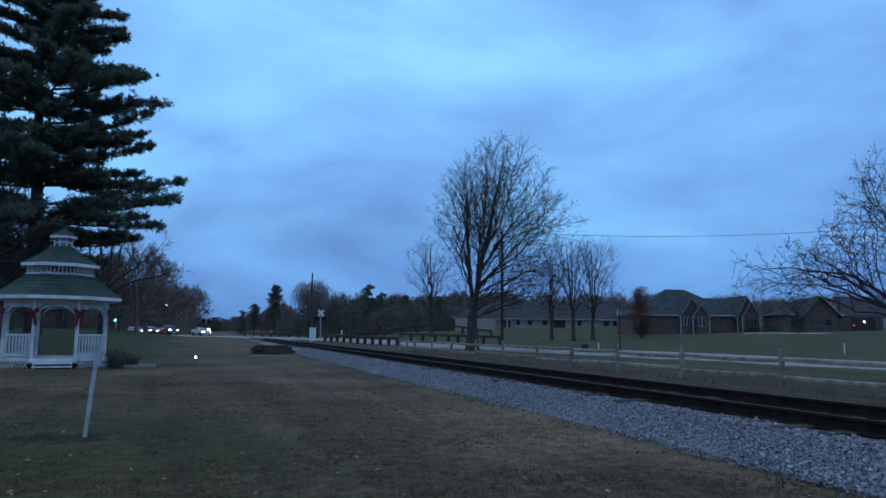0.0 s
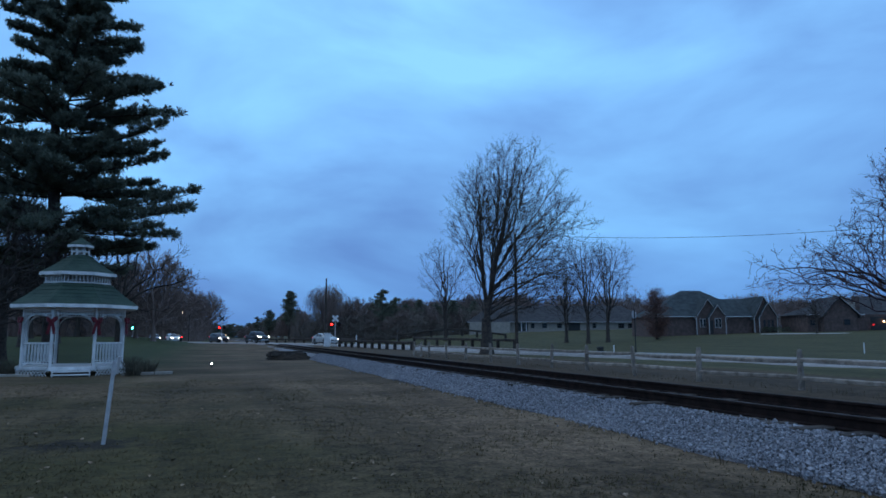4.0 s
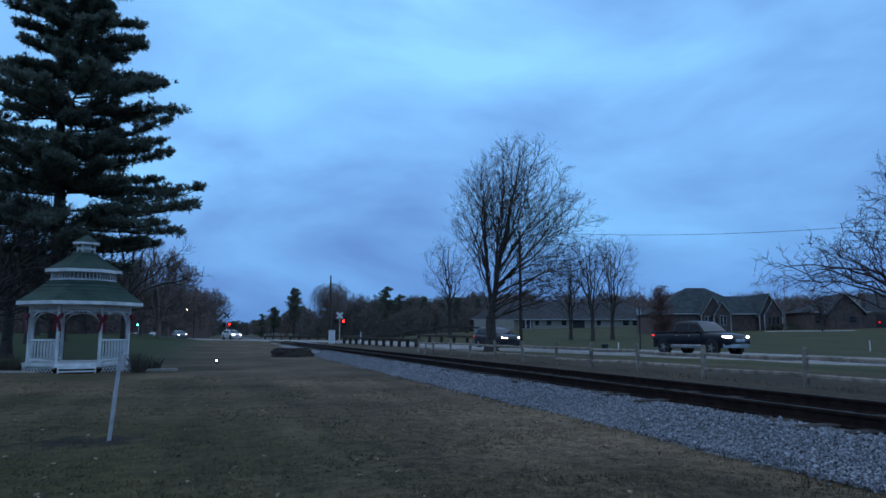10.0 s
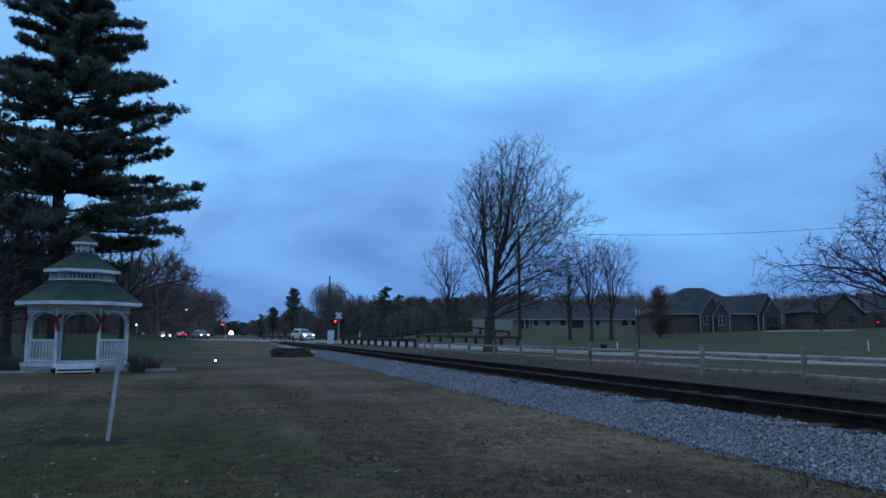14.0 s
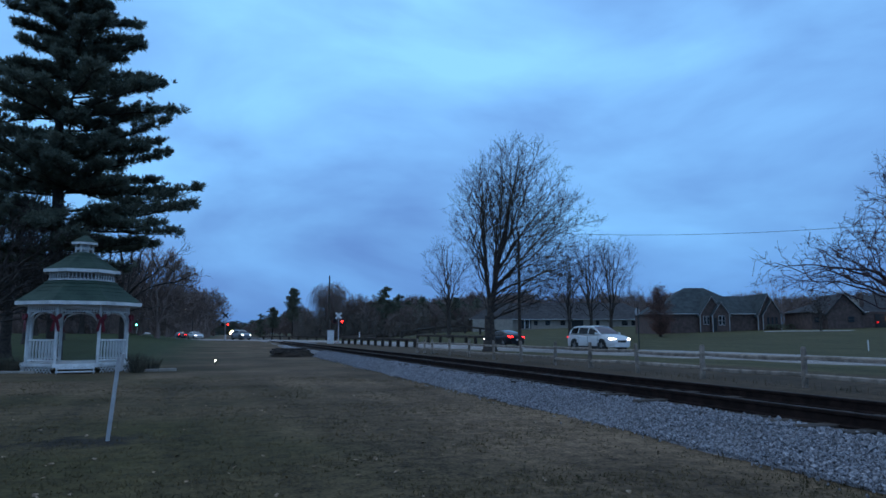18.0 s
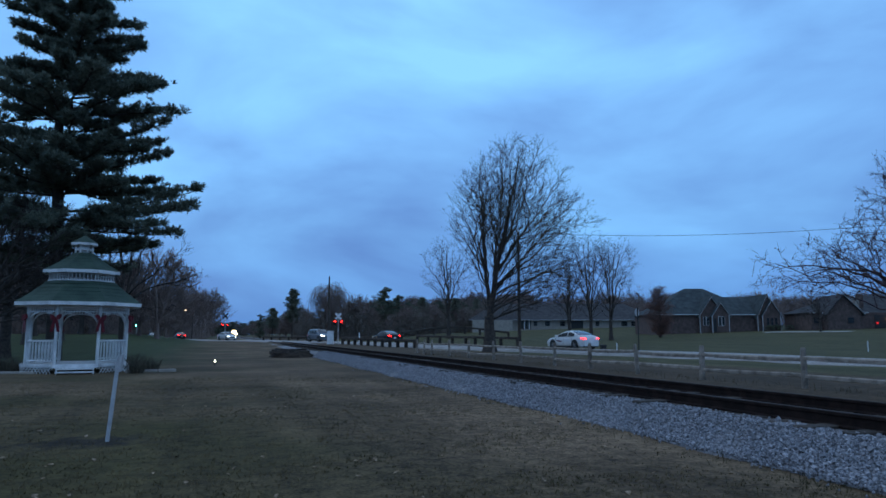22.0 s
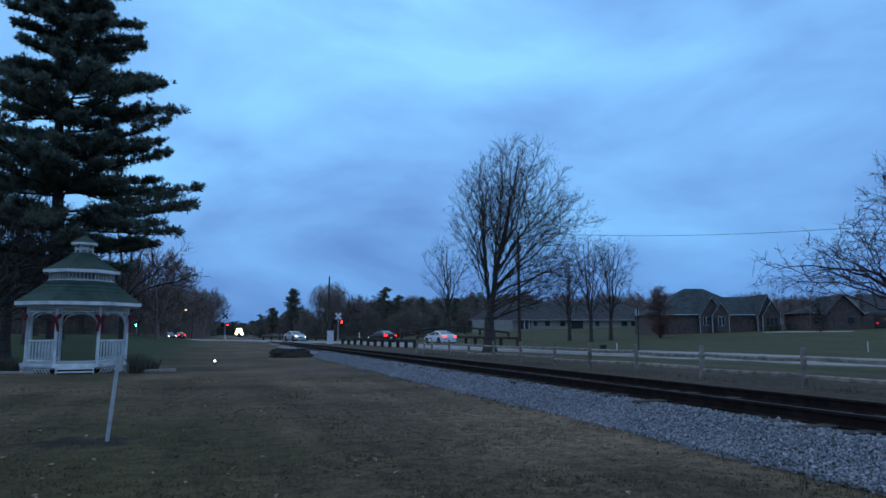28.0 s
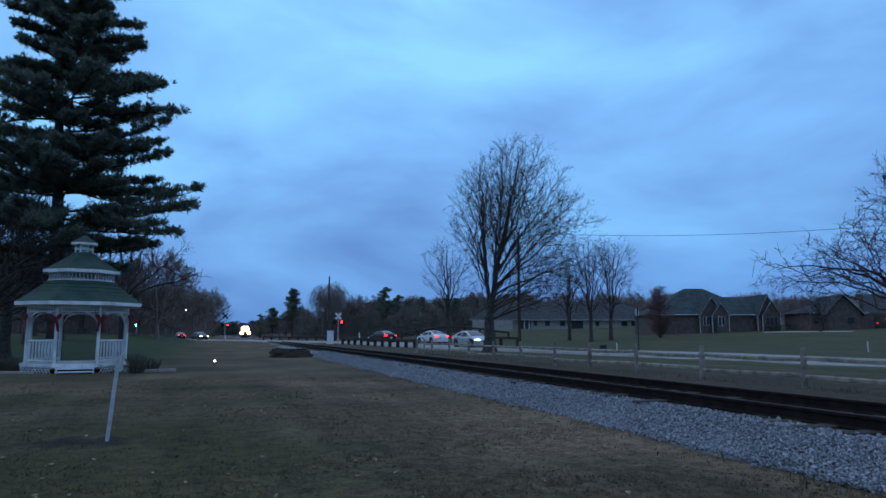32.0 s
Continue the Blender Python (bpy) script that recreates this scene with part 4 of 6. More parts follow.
# crab apple whose branches reach in over the road verge
crown_tree("crab_apple_tree", "gnarled crab apple with tangled reddish twigs", pose(*from_col(0.735, 19.5)), [(2.3, -3.0, 2.4), (2.8, -4.9, 3.4), (3.3, -5.2, 4.0), (3.9, -4.0, 3.8), (4.6, -2.6, 3.0), (5.4, -1.9, 2.4), (6.2, -1.6, 1.9), (6.8, -1.1, 1.0)], 0.15, 1.25, 31,
           leaders=((-0.3, 0.85), (0.4, 0.9), (-0.80, 0.36), (-0.92, 0.28)), limbs=40, spread=0.42, subs=0.36, thirds=0.26, twigs=2, twig_len=0.26, thick=0.50, wild=2.6, rise=0.0, twig=RED_TWIG, bark=RED_TWIG, fruit=RED_FRUIT, arch=0.5)

# rusty oak beside the brick house
def build_oak():
    rnd = random.Random(8)
    wood, leaf = Geo(), Geo()
    wood.rod((0, 0, -0.2), (0, 0, 5.5), 0.16, 0.03, 6)
    for i in range(150):
        h = 0.2 + 6.0 * rnd.random() ** 1.3
        a = rnd.uniform(0, 6.2832)
        reach = 2.5 * (1 - h / 6.6) ** 0.65 * (0.55 + 0.45 * min(1.0, h / 2.0)) * rnd.uniform(0.4, 1.05)
        pts, ways = limb(wood, (0, 0, h), (math.cos(a), math.sin(a), rnd.uniform(0.35, 0.8)), reach, 0.03, 0.012, rnd, 0.03, 0.1, 5, 4)
        for k in range(38):
            q = pts[min(5, 1 + int(5 * rnd.random() ** 0.7))]
            tuft(leaf, q + Vector((rnd.gauss(0, 0.2), rnd.gauss(0, 0.2), rnd.gauss(0, 0.2))), (math.cos(a), math.sin(a), 0.5), rnd.uniform(0.11, 0.20), rnd, 4)
    tree = thing("oak_tree", "small oak that keeps its rusty brown leaves", "tree", pose(*from_col(0.318, 100)) @ Matrix.Diagonal((1.5, 1.5, 1.14, 1)))
    part("trunk", wood, BARK, tree)
    part("crown", leaf, OAK_LEAF, tree, "dry rusty leaves")


build_oak()

# far woods: conifers and bare crowns along the skyline, clear of the railway
def clear_of_track(col, depth):
    x, y, z = from_col(col, depth)
    return abs(x - 7.72) > 11 and min(math.dist((x, y), q) for q in ROAD[::2]) > 7.5


far_pine = conifer("far_pine", "dark conifer in the woods behind the crossing", pose(*from_col(-0.221, 190)), 13.6, 4.4, 41, low=0.34, tufts=2300, size=0.7, group="far conifers")
other_pine = conifer("far_pine", "dark ragged conifer in the far woods", pose(*from_col(-0.085, 185)), 13.4, 6.8, 43, low=0.02, tufts=2500, size=0.7, taper=0.95, group="far conifers")
for i, (col, depth, s) in enumerate(((-0.250, 205, 0.66), (-0.268, 215, 0.55), (-0.205, 215, 0.6), (-0.066, 192, 0.84), (-0.10, 195, 0.74), (-0.05, 190, 0.68), (-0.03, 185, 0.72),
                      (-0.005, 182, 0.62), (0.018, 180, 0.66), (0.03, 190, 0.6), (-0.125, 195, 0.6), (-0.155, 188, 0.86), (-0.165, 190, 0.8), (-0.18, 205, 0.6), (0.05, 185, 0.64), (0.10, 190, 0.58))):
    copy_thing(other_pine if i % 2 else far_pine, pose(*from_col(col, depth), 0, 0, random.uniform(0, 360)) @ Matrix.Diagonal((s * random.uniform(0.9, 1.3), s * random.uniform(0.9, 1.3), s, 1)))


def build_willow():
    """A tall bare willow: limbs that rise like a fountain and let long thin shoots hang."""
    r = random.Random(52)
    wood, tips = Geo(), Geo()
    wood.rod((0, 0, -0.2), (0, 0, 4.5), 0.45, 0.34, 8)
    for i in range(34):
        a, out = i * 2.4, 4.6 * math.sqrt((i + 0.5) / 34)
        top = 14.4 - 0.12 * out * out + r.uniform(-0.5, 0.3)
        d = Vector((math.cos(a), math.sin(a), 0))
        pts = [Vector((0, 0, 3.5)) * (1 - t) ** 2 + (d * out * 0.35 + Vector((0, 0, top * 0.8))) * 2 * t * (1 - t) + (d * out + Vector((0, 0, top))) * t * t for t in [k / 8 for k in range(9)]]
        for p, q, k in zip(pts, pts[1:], range(8)):
            wood.rod(p, q, 0.16 - 0.015 * k, 0.145 - 0.015 * k, 4, False)
        for k in range(26):
            q = pts[r.randint(4, 8)] + Vector((r.gauss(0, 0.5), r.gauss(0, 0.5), r.uniform(-0.2, 0.35)))
            limb(tips, q, (d.x * 0.35 + r.gauss(0, 0.25), d.y * 0.35 + r.gauss(0, 0.25), 0.1), r.uniform(2.5, 6.5), 0.034, 0.02, r, -0.75, 0.05, 7, 3)
    tree = thing("willow_tree", "tall bare weeping willow in the far woods", "tree", pose(*from_col(-0.1665, 176)))
    part("trunk", wood, HAZY_TWIG, tree, "trunk and arching limbs", True)
    part("crown", tips, HAZY_TWIG, tree, "thin hanging shoots")


build_willow()
far_bare = bare_tree("far_bare_tree", "bare deciduous tree in the far woods", pose(*from_col(-0.128, 185)), 12.5, 1.0, 4.6, 0.4, 51, leaders=4, limbs=9, subs=6, twigs=5, fine=2, thick=3.0, bark=HAZY_TWIG, twig=HAZY_TWIG, group="far bare trees")
rnd = random.Random(77)
for col, dep, k in ((-0.118, 190, 0.98), (-0.140, 186, 0.9), (-0.10, 190, 0.85)):
    copy_thing(far_bare, pose(*from_col(col, dep), 0, 0, 90 * k * 10) @ Matrix.Scale(k, 4))


def far_row(count, lo, hi, near, far, small, large):
    for i in range(count):
        col = lo + (hi - lo) * i / (count - 1) + rnd.uniform(-0.008, 0.008)
        depth = rnd.uniform(near, far)
        s = rnd.uniform(small, large)
        if clear_of_track(col, depth):
            copy_thing(far_bare, pose(*from_col(col, depth), 0, 0, rnd.uniform(0, 360)) @ Matrix.Diagonal((s * 1.3, s * 1.3, s, 1)))


far_row(95, -0.29, 0.12, 178, 225, 0.5, 0.82)
far_row(48, -0.74, -0.335, 190, 250, 0.9, 1.25)
far_row(44, -0.10, 0.12, 200, 235, 0.78, 1.0)
far_row(36, -0.305, -0.215, 330, 420, 0.6, 0.88)
far_row(18, -0.76, -0.40, 92, 135, 0.74, 1.04)
far_row(30, -0.315, -0.235, 560, 660, 0.6, 0.98)
far_row(16, -0.50, -0.335, 300, 340, 1.6, 1.95)
# tall woods that close the far end of the line
for i in range(72):
    x = -175 + 5.0 * i + rnd.uniform(-3, 3)
    s = rnd.uniform(1.5, 2.1)
    copy_thing((other_pine, other_pine, far_bare)[i % 3], pose(x, 1275 + rnd.uniform(-25, 40), land(x, 1275), 0, 0, rnd.uniform(0, 360)) @ Matrix.Diagonal((s * 1.7, s * 1.7, s, 1)))
far_row(64, 0.10, 0.76, 205, 260, 0.72, 0.98)


def thicket(label, lo, hi, near, far, top, count, mat, seed):
    """Undergrowth and saplings that close the foot of the woods."""
    r = random.Random(seed)
    g = Geo()
    for i in range(count):
        col, depth = r.uniform(lo, hi), r.uniform(near, far)
        if not clear_of_track(col, depth):
            continue
        x, y, z = from_col(col, depth)
        h = top * r.random() ** 1.2 * (0.75 + 0.5 * noise.noise((col * 30, depth * 0.02, seed)))
        if i % 3:
            # a sapling: a thin stem with rising twigs
            h = max(1.0, h * 1.15)
            fat = 1.8 if near > 300 else 1.0
            pts, ways = limb(g, (x, y, z - 0.1), (r.gauss(0, 0.12), r.gauss(0, 0.12), 1), h, 0.045 * fat, 0.02 * fat, r, 0, 0.05, 4, 3)
            for k in range(9):
                e = r.randint(1, 4)
                limb(g, pts[e], side_way(ways[e], r, radians(r.uniform(25, 65))), r.uniform(0.2, 0.4) * h ** 0.7, 0.03 * fat, 0.015 * fat, r, 0.05, 0.1, 1, 3)
        else:
            tuft(g, Vector((x, y, z + h * 0.8)), (r.gauss(0, 0.3), r.gauss(0, 0.3), 1), r.uniform(0.6, 1.1) * (2.0 if near > 300 else 1), r, 6)
    whole("undergrowth", g, mat, label, "undergrowth", kind="stuff")


thicket("bare brown brush behind the gazebo", -0.78, -0.47, 84, 100, 7.5, 1500, HAZY_TWIG, 5)
thicket("dark tangled undergrowth at the edge of the far woods", -0.31, 0.12, 172, 192, 8.0, 4800, HAZY_BRUSH, 1)
thicket("bare brown undergrowth behind the lawn", -0.76, -0.335, 178, 192, 6.5, 2600, HAZY_TWIG, 2)
thicket("bare brown woods closing the far end of the road", -0.78, -0.32, 345, 365, 13.0, 2200, HAZY_TWIG, 4)
thicket("bare brown hedge behind the houses", 0.10, 0.78, 190, 210, 11.0, 3600, HAZY_TWIG, 3)


# ---- gazebo ----
def build_gazebo():
    cx, cy = -5.26, 29.65
    g0 = thing("gazebo", "white octagonal wooden gazebo with a two-tier green shingle roof", "gazebo", pose(cx, cy, land(cx, cy)))
    turn = radians(-58.7)

    def oct_ring(r, z, n=8, off=0.0):
        return [Vector((r * math.cos(turn + off + 6.2832 * k / n), r * math.sin(turn + off + 6.2832 * k / n), z)) for k in range(n)]

    def ring_part(name, rings, mat, label="", parent=None):
        return part(name, Geo().loft(rings), mat, parent or g0, label)

    ring_part("floor", [oct_ring(1.95, 0.22), oct_ring(1.95, 0.34)], BOARDS, "white painted deck")
    posts = oct_ring(1.80, 0)
    eave = 2.52
    for k in range(8):
        p, q = posts[k], posts[(k + 1) % 8]
        a = math.atan2(p.y, p.x)
        post = part("post", Geo().block(-0.05, 0.05, -0.05, 0.05, 0.34, eave, 0.012, pose(p.x, p.y, 0, 0, 0, math.degrees(a))), BOARDS, g0)
        # bow of red ribbon on each post: two loops and two tails
        bow = Geo()
        m = pose(p.x * 1.05, p.y * 1.05, 2.0, 0, 0, math.degrees(a))
        for s in (-1, 1):
            bow.loft([[m @ Vector((0.02 + 0.05 * math.sin(3.14 * t) + dx, s * (0.02 + 0.17 * t), 0.10 * t + dz * (0.35 + 0.65 * math.sin(3.14 * min(t, 0.85))))) for dx, dz in ((-0.02, -0.10), (0.03, -0.10), (0.03, 0.10), (-0.02, 0.10))] for t in (0, 0.3, 0.65, 1.0)])
            bow.loft([[m @ Vector((0.03 + dx, s * (0.02 + 0.10 * t) + dy, -0.48 * t)) for dx, dy in ((-0.008, -0.05), (0.008, -0.05), (0.008, 0.05), (-0.008, 0.05))] for t in (0, 0.5, 1.0)])
        bow.box(-0.01, 0.06, -0.045, 0.045, -0.06, 0.06, m)
        part("bow", bow, RED, g0, "red ribbon bow")
        # header beam, fretwork spindles and curved brackets between the posts
        d = (q - p).normalized()
        long = (q - p).length
        mm = Matrix.Translation(p) @ Matrix.Rotation(math.atan2(d.y, d.x), 4, "Z")
        part("beam", Geo().box(0.07, long - 0.07, -0.045, 0.045, eave - 0.09, eave + 0.02, mm), BOARDS, g0)
        part("fretwork_rail", Geo().box(0.07, long - 0.07, -0.03, 0.03, eave - 0.28, eave - 0.24, mm), BOARDS, g0)
        for i in range(12):
            u = 0.12 + (long - 0.24) * i / 11
            part("spindle", Geo().box(u - 0.014, u + 0.014, -0.014, 0.014, eave - 0.25, eave - 0.08, mm), BOARDS, g0)
        for s, u0 in ((1, 0.07), (-1, long - 0.07)):
            rings = []
            for t in range(7):
                ang = t / 6 * 1.5708
                u = u0 + s * 0.42 * (1 - math.cos(ang))
                z = eave - 0.28 - 0.45 * (1 - math.sin(ang))
                w = 0.05
                rings.append([(u - s * w * math.sin(ang) * 0, y, z + e) for y, e in ((-0.022, -0.032), (0.022, -0.032), (0.022, 0.032), (-0.022, 0.032))])
            part("bracket", Geo().loft([[mm @ Vector(v) for v in r] for r in rings]), BOARDS, g0)
        # railing on every side but the entrance
        front = k == 7
        if k not in (7, 3):
            part("top_rail", Geo().block(0.07, long - 0.07, -0.045, 0.045, 1.16, 1.22, 0.01, mm), BOARDS, g0)
            part("bottom_rail", Geo().block(0.07, long - 0.07, -0.03, 0.03, 0.44, 0.49, 0.01, mm), BOARDS, g0)
            bal = Geo().box(-0.016, 0.016, -0.016, 0.016, 0.48, 1.17).mesh("baluster", BOARDS)
            for i in range(8):
                u = 0.17 + (long - 0.34) * i / 7
                ob = part("baluster", bal, None, g0)
                ob.matrix_basis = mm @ Matrix.Translation((u, 0, 0))
        # skirt: lattice under the deck, or steps at the entrance
        if front:
            part("deck_edge", Geo().block(0.0, long, -0.14, -0.10, 0.24, 0.35, 0.01, mm), BOARDS, g0)
            for i in range(2):
                part("step", Geo().block(0.06, long - 0.06, -0.58 + 0.24 * i, -0.30 + 0.24 * i, 0.05 + 0.11 * i, 0.10 + 0.11 * i, 0.01, mm), BOARDS, g0)
            for u in (0.08, long - 0.12):
                part("stringer", Geo().block(u, u + 0.04, -0.56, -0.08, 0.0, 0.20, 0.006, mm), BOARDS, g0)
        else:
            part("skirt_board", Geo().box(0, long, -0.03, -0.005, 0.26, 0.36, mm @ Matrix.Translation((0, -0.16, 0))), BOARDS, g0)
            lat = Geo()
            for i in range(9):
                for s in (-1, 1):
                    c = long * (i + 0.5) / 9
                    lat.box(-0.16, 0.16, -0.006, 0.006, -0.012, 0.012, mm @ Matrix.Translation((c, -0.15 + s * 0.007, 0.12)) @ Matrix.Rotation(s * 0.785, 4, "Y"))
            part("lattice", lat, BOARDS, g0, "white diagonal lattice skirt")
    # roofs
    def slope(name, r0, z0, r1, z1, label=""):
        roof = part(name, Geo().loft([oct_ring(r0, z0 - 0.03), oct_ring(r0, z0), oct_ring((r0 + r1) / 2, (z0 + z1) / 2 - 0.03), oct_ring(r1, z1)]), SHINGLE, g0, label)
        courses = max(3, int((r0 - r1) / 0.16))
        for c in range(courses):
            t0, t1 = c / courses, (c + 1) / courses
            ra, rb = r0 + (r1 - r0) * t0, r0 + (r1 - r0) * t1
            za, zb = z0 + (z1 - z0) * t0, z0 + (z1 - z0) * t1
            sag = -0.03 * math.sin(3.14 * (t0 + t1) / 2)
            part("shingle_course", Geo().loft([oct_ring(ra + 0.012, za + 0.028 + sag), oct_ring(ra + 0.012, za + 0.036 + sag), oct_ring(rb, zb + 0.03 + sag)], closed=False), SHINGLE, roof)
        return roof

    def fascia(r, z, h):
        part("fascia", Geo().loft([oct_ring(r, z - h), oct_ring(r + 0.03, z - h), oct_ring(r + 0.03, z), oct_ring(r, z)] + [oct_ring(r, z - h)], closed=False), BOARDS, g0, "white fascia board")

    slope("lower_roof", 2.28, 2.60, 1.22, 3.44, "green shingled lower roof")
    fascia(2.28, 2.62, 0.13)
    part("soffit", Geo().loft([oct_ring(2.28, 2.50), oct_ring(2.28, 2.515)]), BOARDS, g0)
    ring_part("clerestory_sill", [oct_ring(1.24, 3.42), oct_ring(1.24, 3.50)], BOARDS)
    ups = oct_ring(1.18, 0)
    for k in range(8):
        p, q = ups[k], ups[(k + 1) % 8]
        d = (q - p).normalized()
        mm = Matrix.Translation(p) @ Matrix.Rotation(math.atan2(d.y, d.x), 4, "Z")
        for i in range(7):
            u = (q - p).length * i / 7
            part("clerestory_spindle", Geo().box(u - 0.02, u + 0.02, -0.02, 0.02, 3.48, 3.78, mm), BOARDS, g0)
    ring_part("clerestory_head", [oct_ring(1.24, 3.74), oct_ring(1.24, 3.80)], BOARDS)
    slope("upper_roof", 1.40, 3.84, 0.34, 4.58, "green shingled upper roof")
    fascia(1.40, 3.87, 0.12)
    for k, p in enumerate(oct_ring(0.32, 0)):
        part("cupola_post", Geo().box(p.x - 0.03, p.x + 0.03, p.y - 0.03, p.y + 0.03, 4.55, 4.95), BOARDS, g0)
    ring_part("cupola_band", [oct_ring(0.34, 4.70), oct_ring(0.34, 4.78)], BOARDS)
    ring_part("cupola_core", [oct_ring(0.2, 4.5), oct_ring(0.2, 4.95)], BOARDS)
    part("cupola_roof", Geo().loft([oct_ring(0.48, 4.97), oct_ring(0.5, 5.0), oct_ring(0.02, 5.30)]), SHINGLE, g0)
    fascia(0.47, 4.99, 0.09)


build_gazebo()


# ---- split-rail fence, guard rails, posts ----
def build_fence():
    fence = thing("split_rail_fence", "weathered two-rail split-rail fence along the track", "fence")
    r = random.Random(3)
    ys = [-8 + 3.62 * i for i in range(6)] + [14.06, 17.92, 21.47, 24.84, 28.07, 31.7, 35.39, 39.2, 43.0, 46.8, 48.9, 51.1]
    tops = []
    for y in ys:
        x = 14.4 + r.uniform(-0.08, 0.08)
        z = land(x, y)
        g = Geo()
        rings = []
        lean = (r.uniform(-0.05, 0.05), r.uniform(-0.05, 0.05))
        for h, w in ((-0.1, 0.088), (0.3, 0.082), (0.7, 0.078), (1.0, 0.072), (1.06, 0.05)):
            rings.append([(x + lean[0] * h + w * math.cos(a) * (1 + 0.15 * math.sin(3 * a + y)), y + lean[1] * h + w * math.sin(a), z + h) for a in [6.2832 * k / 7 for k in range(7)]])
        g.loft(rings)
        part("post", g, POST_WOOD, fence)
        tops.append((x, y, z))
    for (x0, y0, z0), (x1, y1, z1) in zip(tops, tops[1:]):
        for h in (0.33, 0.76):
            g = Geo()
            dz0, dz1, sag = r.uniform(-0.04, 0.04), r.uniform(-0.04, 0.04), r.uniform(0.0, 0.03)
            rings = []
            for t in (-0.02, 0.15, 0.5, 0.85, 1.02):
                w = 0.045 if t in (-0.02, 1.02) else 0.056
                c = Vector((x0 + (x1 - x0) * t + r.uniform(-0.012, 0.012), y0 + (y1 - y0) * t, z0 + h + dz0 + (z1 - z0 + dz1 - dz0) * t - sag * 4 * t * (1 - t)))
                rings.append([c + Vector((w * 0.8 * math.cos(a), 0, w * 1.15 * math.sin(a))) for a in (0.3, 1.5, 2.6, 3.9, 5.2)])
            g.loft(rings)
            part("rail", g, OLD_WOOD, fence)


build_fence()


def guard_rail(label, places, height=0.82, lift=0.0):
    fence = thing("guard_rail", label, "guard rail", group="timber guard rails")
    pts = [Vector((x, y, land(x, y) + lift)) for x, y in places]
    for p in pts:
        part("post", Geo().block(p.x - 0.15, p.x + 0.15, p.y - 0.15, p.y + 0.15, p.z - 0.3, p.z + height, 0.03), DARK_WOOD, fence)
    for a, b in zip(pts, pts[1:]):
        d = b - a
        m = Matrix.Translation(a + Vector((0, 0, height))) @ d.to_track_quat("X", "Z").to_matrix().to_4x4()
        part("beam", Geo().block(-0.05, d.length + 0.05, -0.17, 0.17, -0.06, 0.20, 0.03, m), DARK_WOOD, fence)


guard_rail("dark timber guard rail along the road by the crossing", [(17.8 - 0.41 * k, 63.6 + 1.69 * k) for k in range(11)], 0.64)
guard_rail("dark timber guard rail on the far side of the road", [(31.6 - 0.20 * (y - 50), y) for y in [64, 67, 70, 72, 74, 77, 80, 83, 86]])


guard_rail("weathered rail fence along the top of the grassy bank", [(24.5 + 2.6 * k, 94.5 + 0.55 * k) for k in range(8)], 0.9)
guard_rail("low dark guard rail beyond the crossing", [on_road(795 + 3.2 * k, 5.8)[:2] for k in range(13)], 0.6)


def plain_post(name, label, x, y, h, w, mat, category="post", lean=(0, 0), base=None):
    z = land(x, y) if base is None else base
    g = Geo().loft([[(x + lean[0] * t + dx * w, y + lean[1] * t + dy * w, z - 0.1 + t) for dx, dy in ((-1, -1), (1, -1), (1, 1), (-1, 1))] for t in (0, h * 0.5, h + 0.1)])
    return whole(name, g, mat, label, category)


# thin leaning marker post on the near lawn, its small plate seen almost edge on
def build_marker():
    x, y = -1.38, 10.16
    t = thing("marker_post", "leaning white metal post with a small plate", "post", pose(x, y, land(x, y), 0, 4.2, 0))
    part("stake", Geo().block(-0.025, 0.025, -0.018, 0.018, -0.1, 1.10, 0.006), GALV, t)
    part("plate", Geo().block(-0.012, 0.012, -0.13, 0.13, 0.92, 1.15, 0.003, pose(0.04, 0, 0)), GALV, t, "small pale plate")


build_marker()


def crossing_signal(x, y, face, buck=3.75, blade=0.61, mat=None, lamp=2.7):
    """Mast with crossbuck and two red lamps on black targets."""
    z = 0.38
    t = thing("crossing_signal", "railway crossing mast with white crossbuck and flashing red lamps", "crossing signal", pose(x, y, z, 0, 0, face), "crossing signals")
    part("mast", Geo().rod((0, 0, -0.3), (0, 0, buck + 0.35), 0.06, 0.055, 10), GALV, t)
    part("foundation", Geo().block(-0.3, 0.3, -0.3, 0.3, -0.3, 0.12, 0.03), CONCRETE, t)
    for a in (45, -45):
        part("crossbuck_blade", Geo().block(-blade, blade, -0.012 - (0.03 if a > 0 else 0), 0.012 - (0.03 if a > 0 else 0), -0.115, 0.115, 0.005, pose(0, -0.09, buck, 0, a, 0)), mat or WHITE, t, "crossbuck blade")
    part("crossarm", Geo().rod((-0.55, 0, lamp), (0.55, 0, lamp), 0.035, None, 8), BLACK, t)
    shutters = []
    for sx in (-0.42, 0.42):
        part("target", Geo().turned([(0.27, 0), (0.28, 0.012), (0.27, 0.025)], 20, pose(sx, -0.05, lamp, 90, 0, 0)), BLACK, t, "round black background")
        part("lens", Geo().turned([(0.12, 0), (0.11, 0.03), (0.05, 0.055)], 16, pose(sx, -0.075, lamp, 90, 0, 0)), SIGNAL_RED, t, "lit red lens")
        part("hood", Geo().loft([[(sx + 0.17 * math.cos(a) * k, yy, lamp + 0.17 * math.sin(a) * k) for a in [radians(-10 + 200 * i / 10) for i in range(11)] for k in (1,)] for yy in (-0.08, -0.34)], closed=False), BLACK, t)
        sh = part("shutter", Geo().turned([(0.185, 0), (0.185, 0.012)], 16, pose(0, 0, 0, 90, 0, 0)), BLACK, t)
        sh.matrix_basis = pose(sx, -0.15, lamp)
        shutters.append(sh)
    return t, shutters


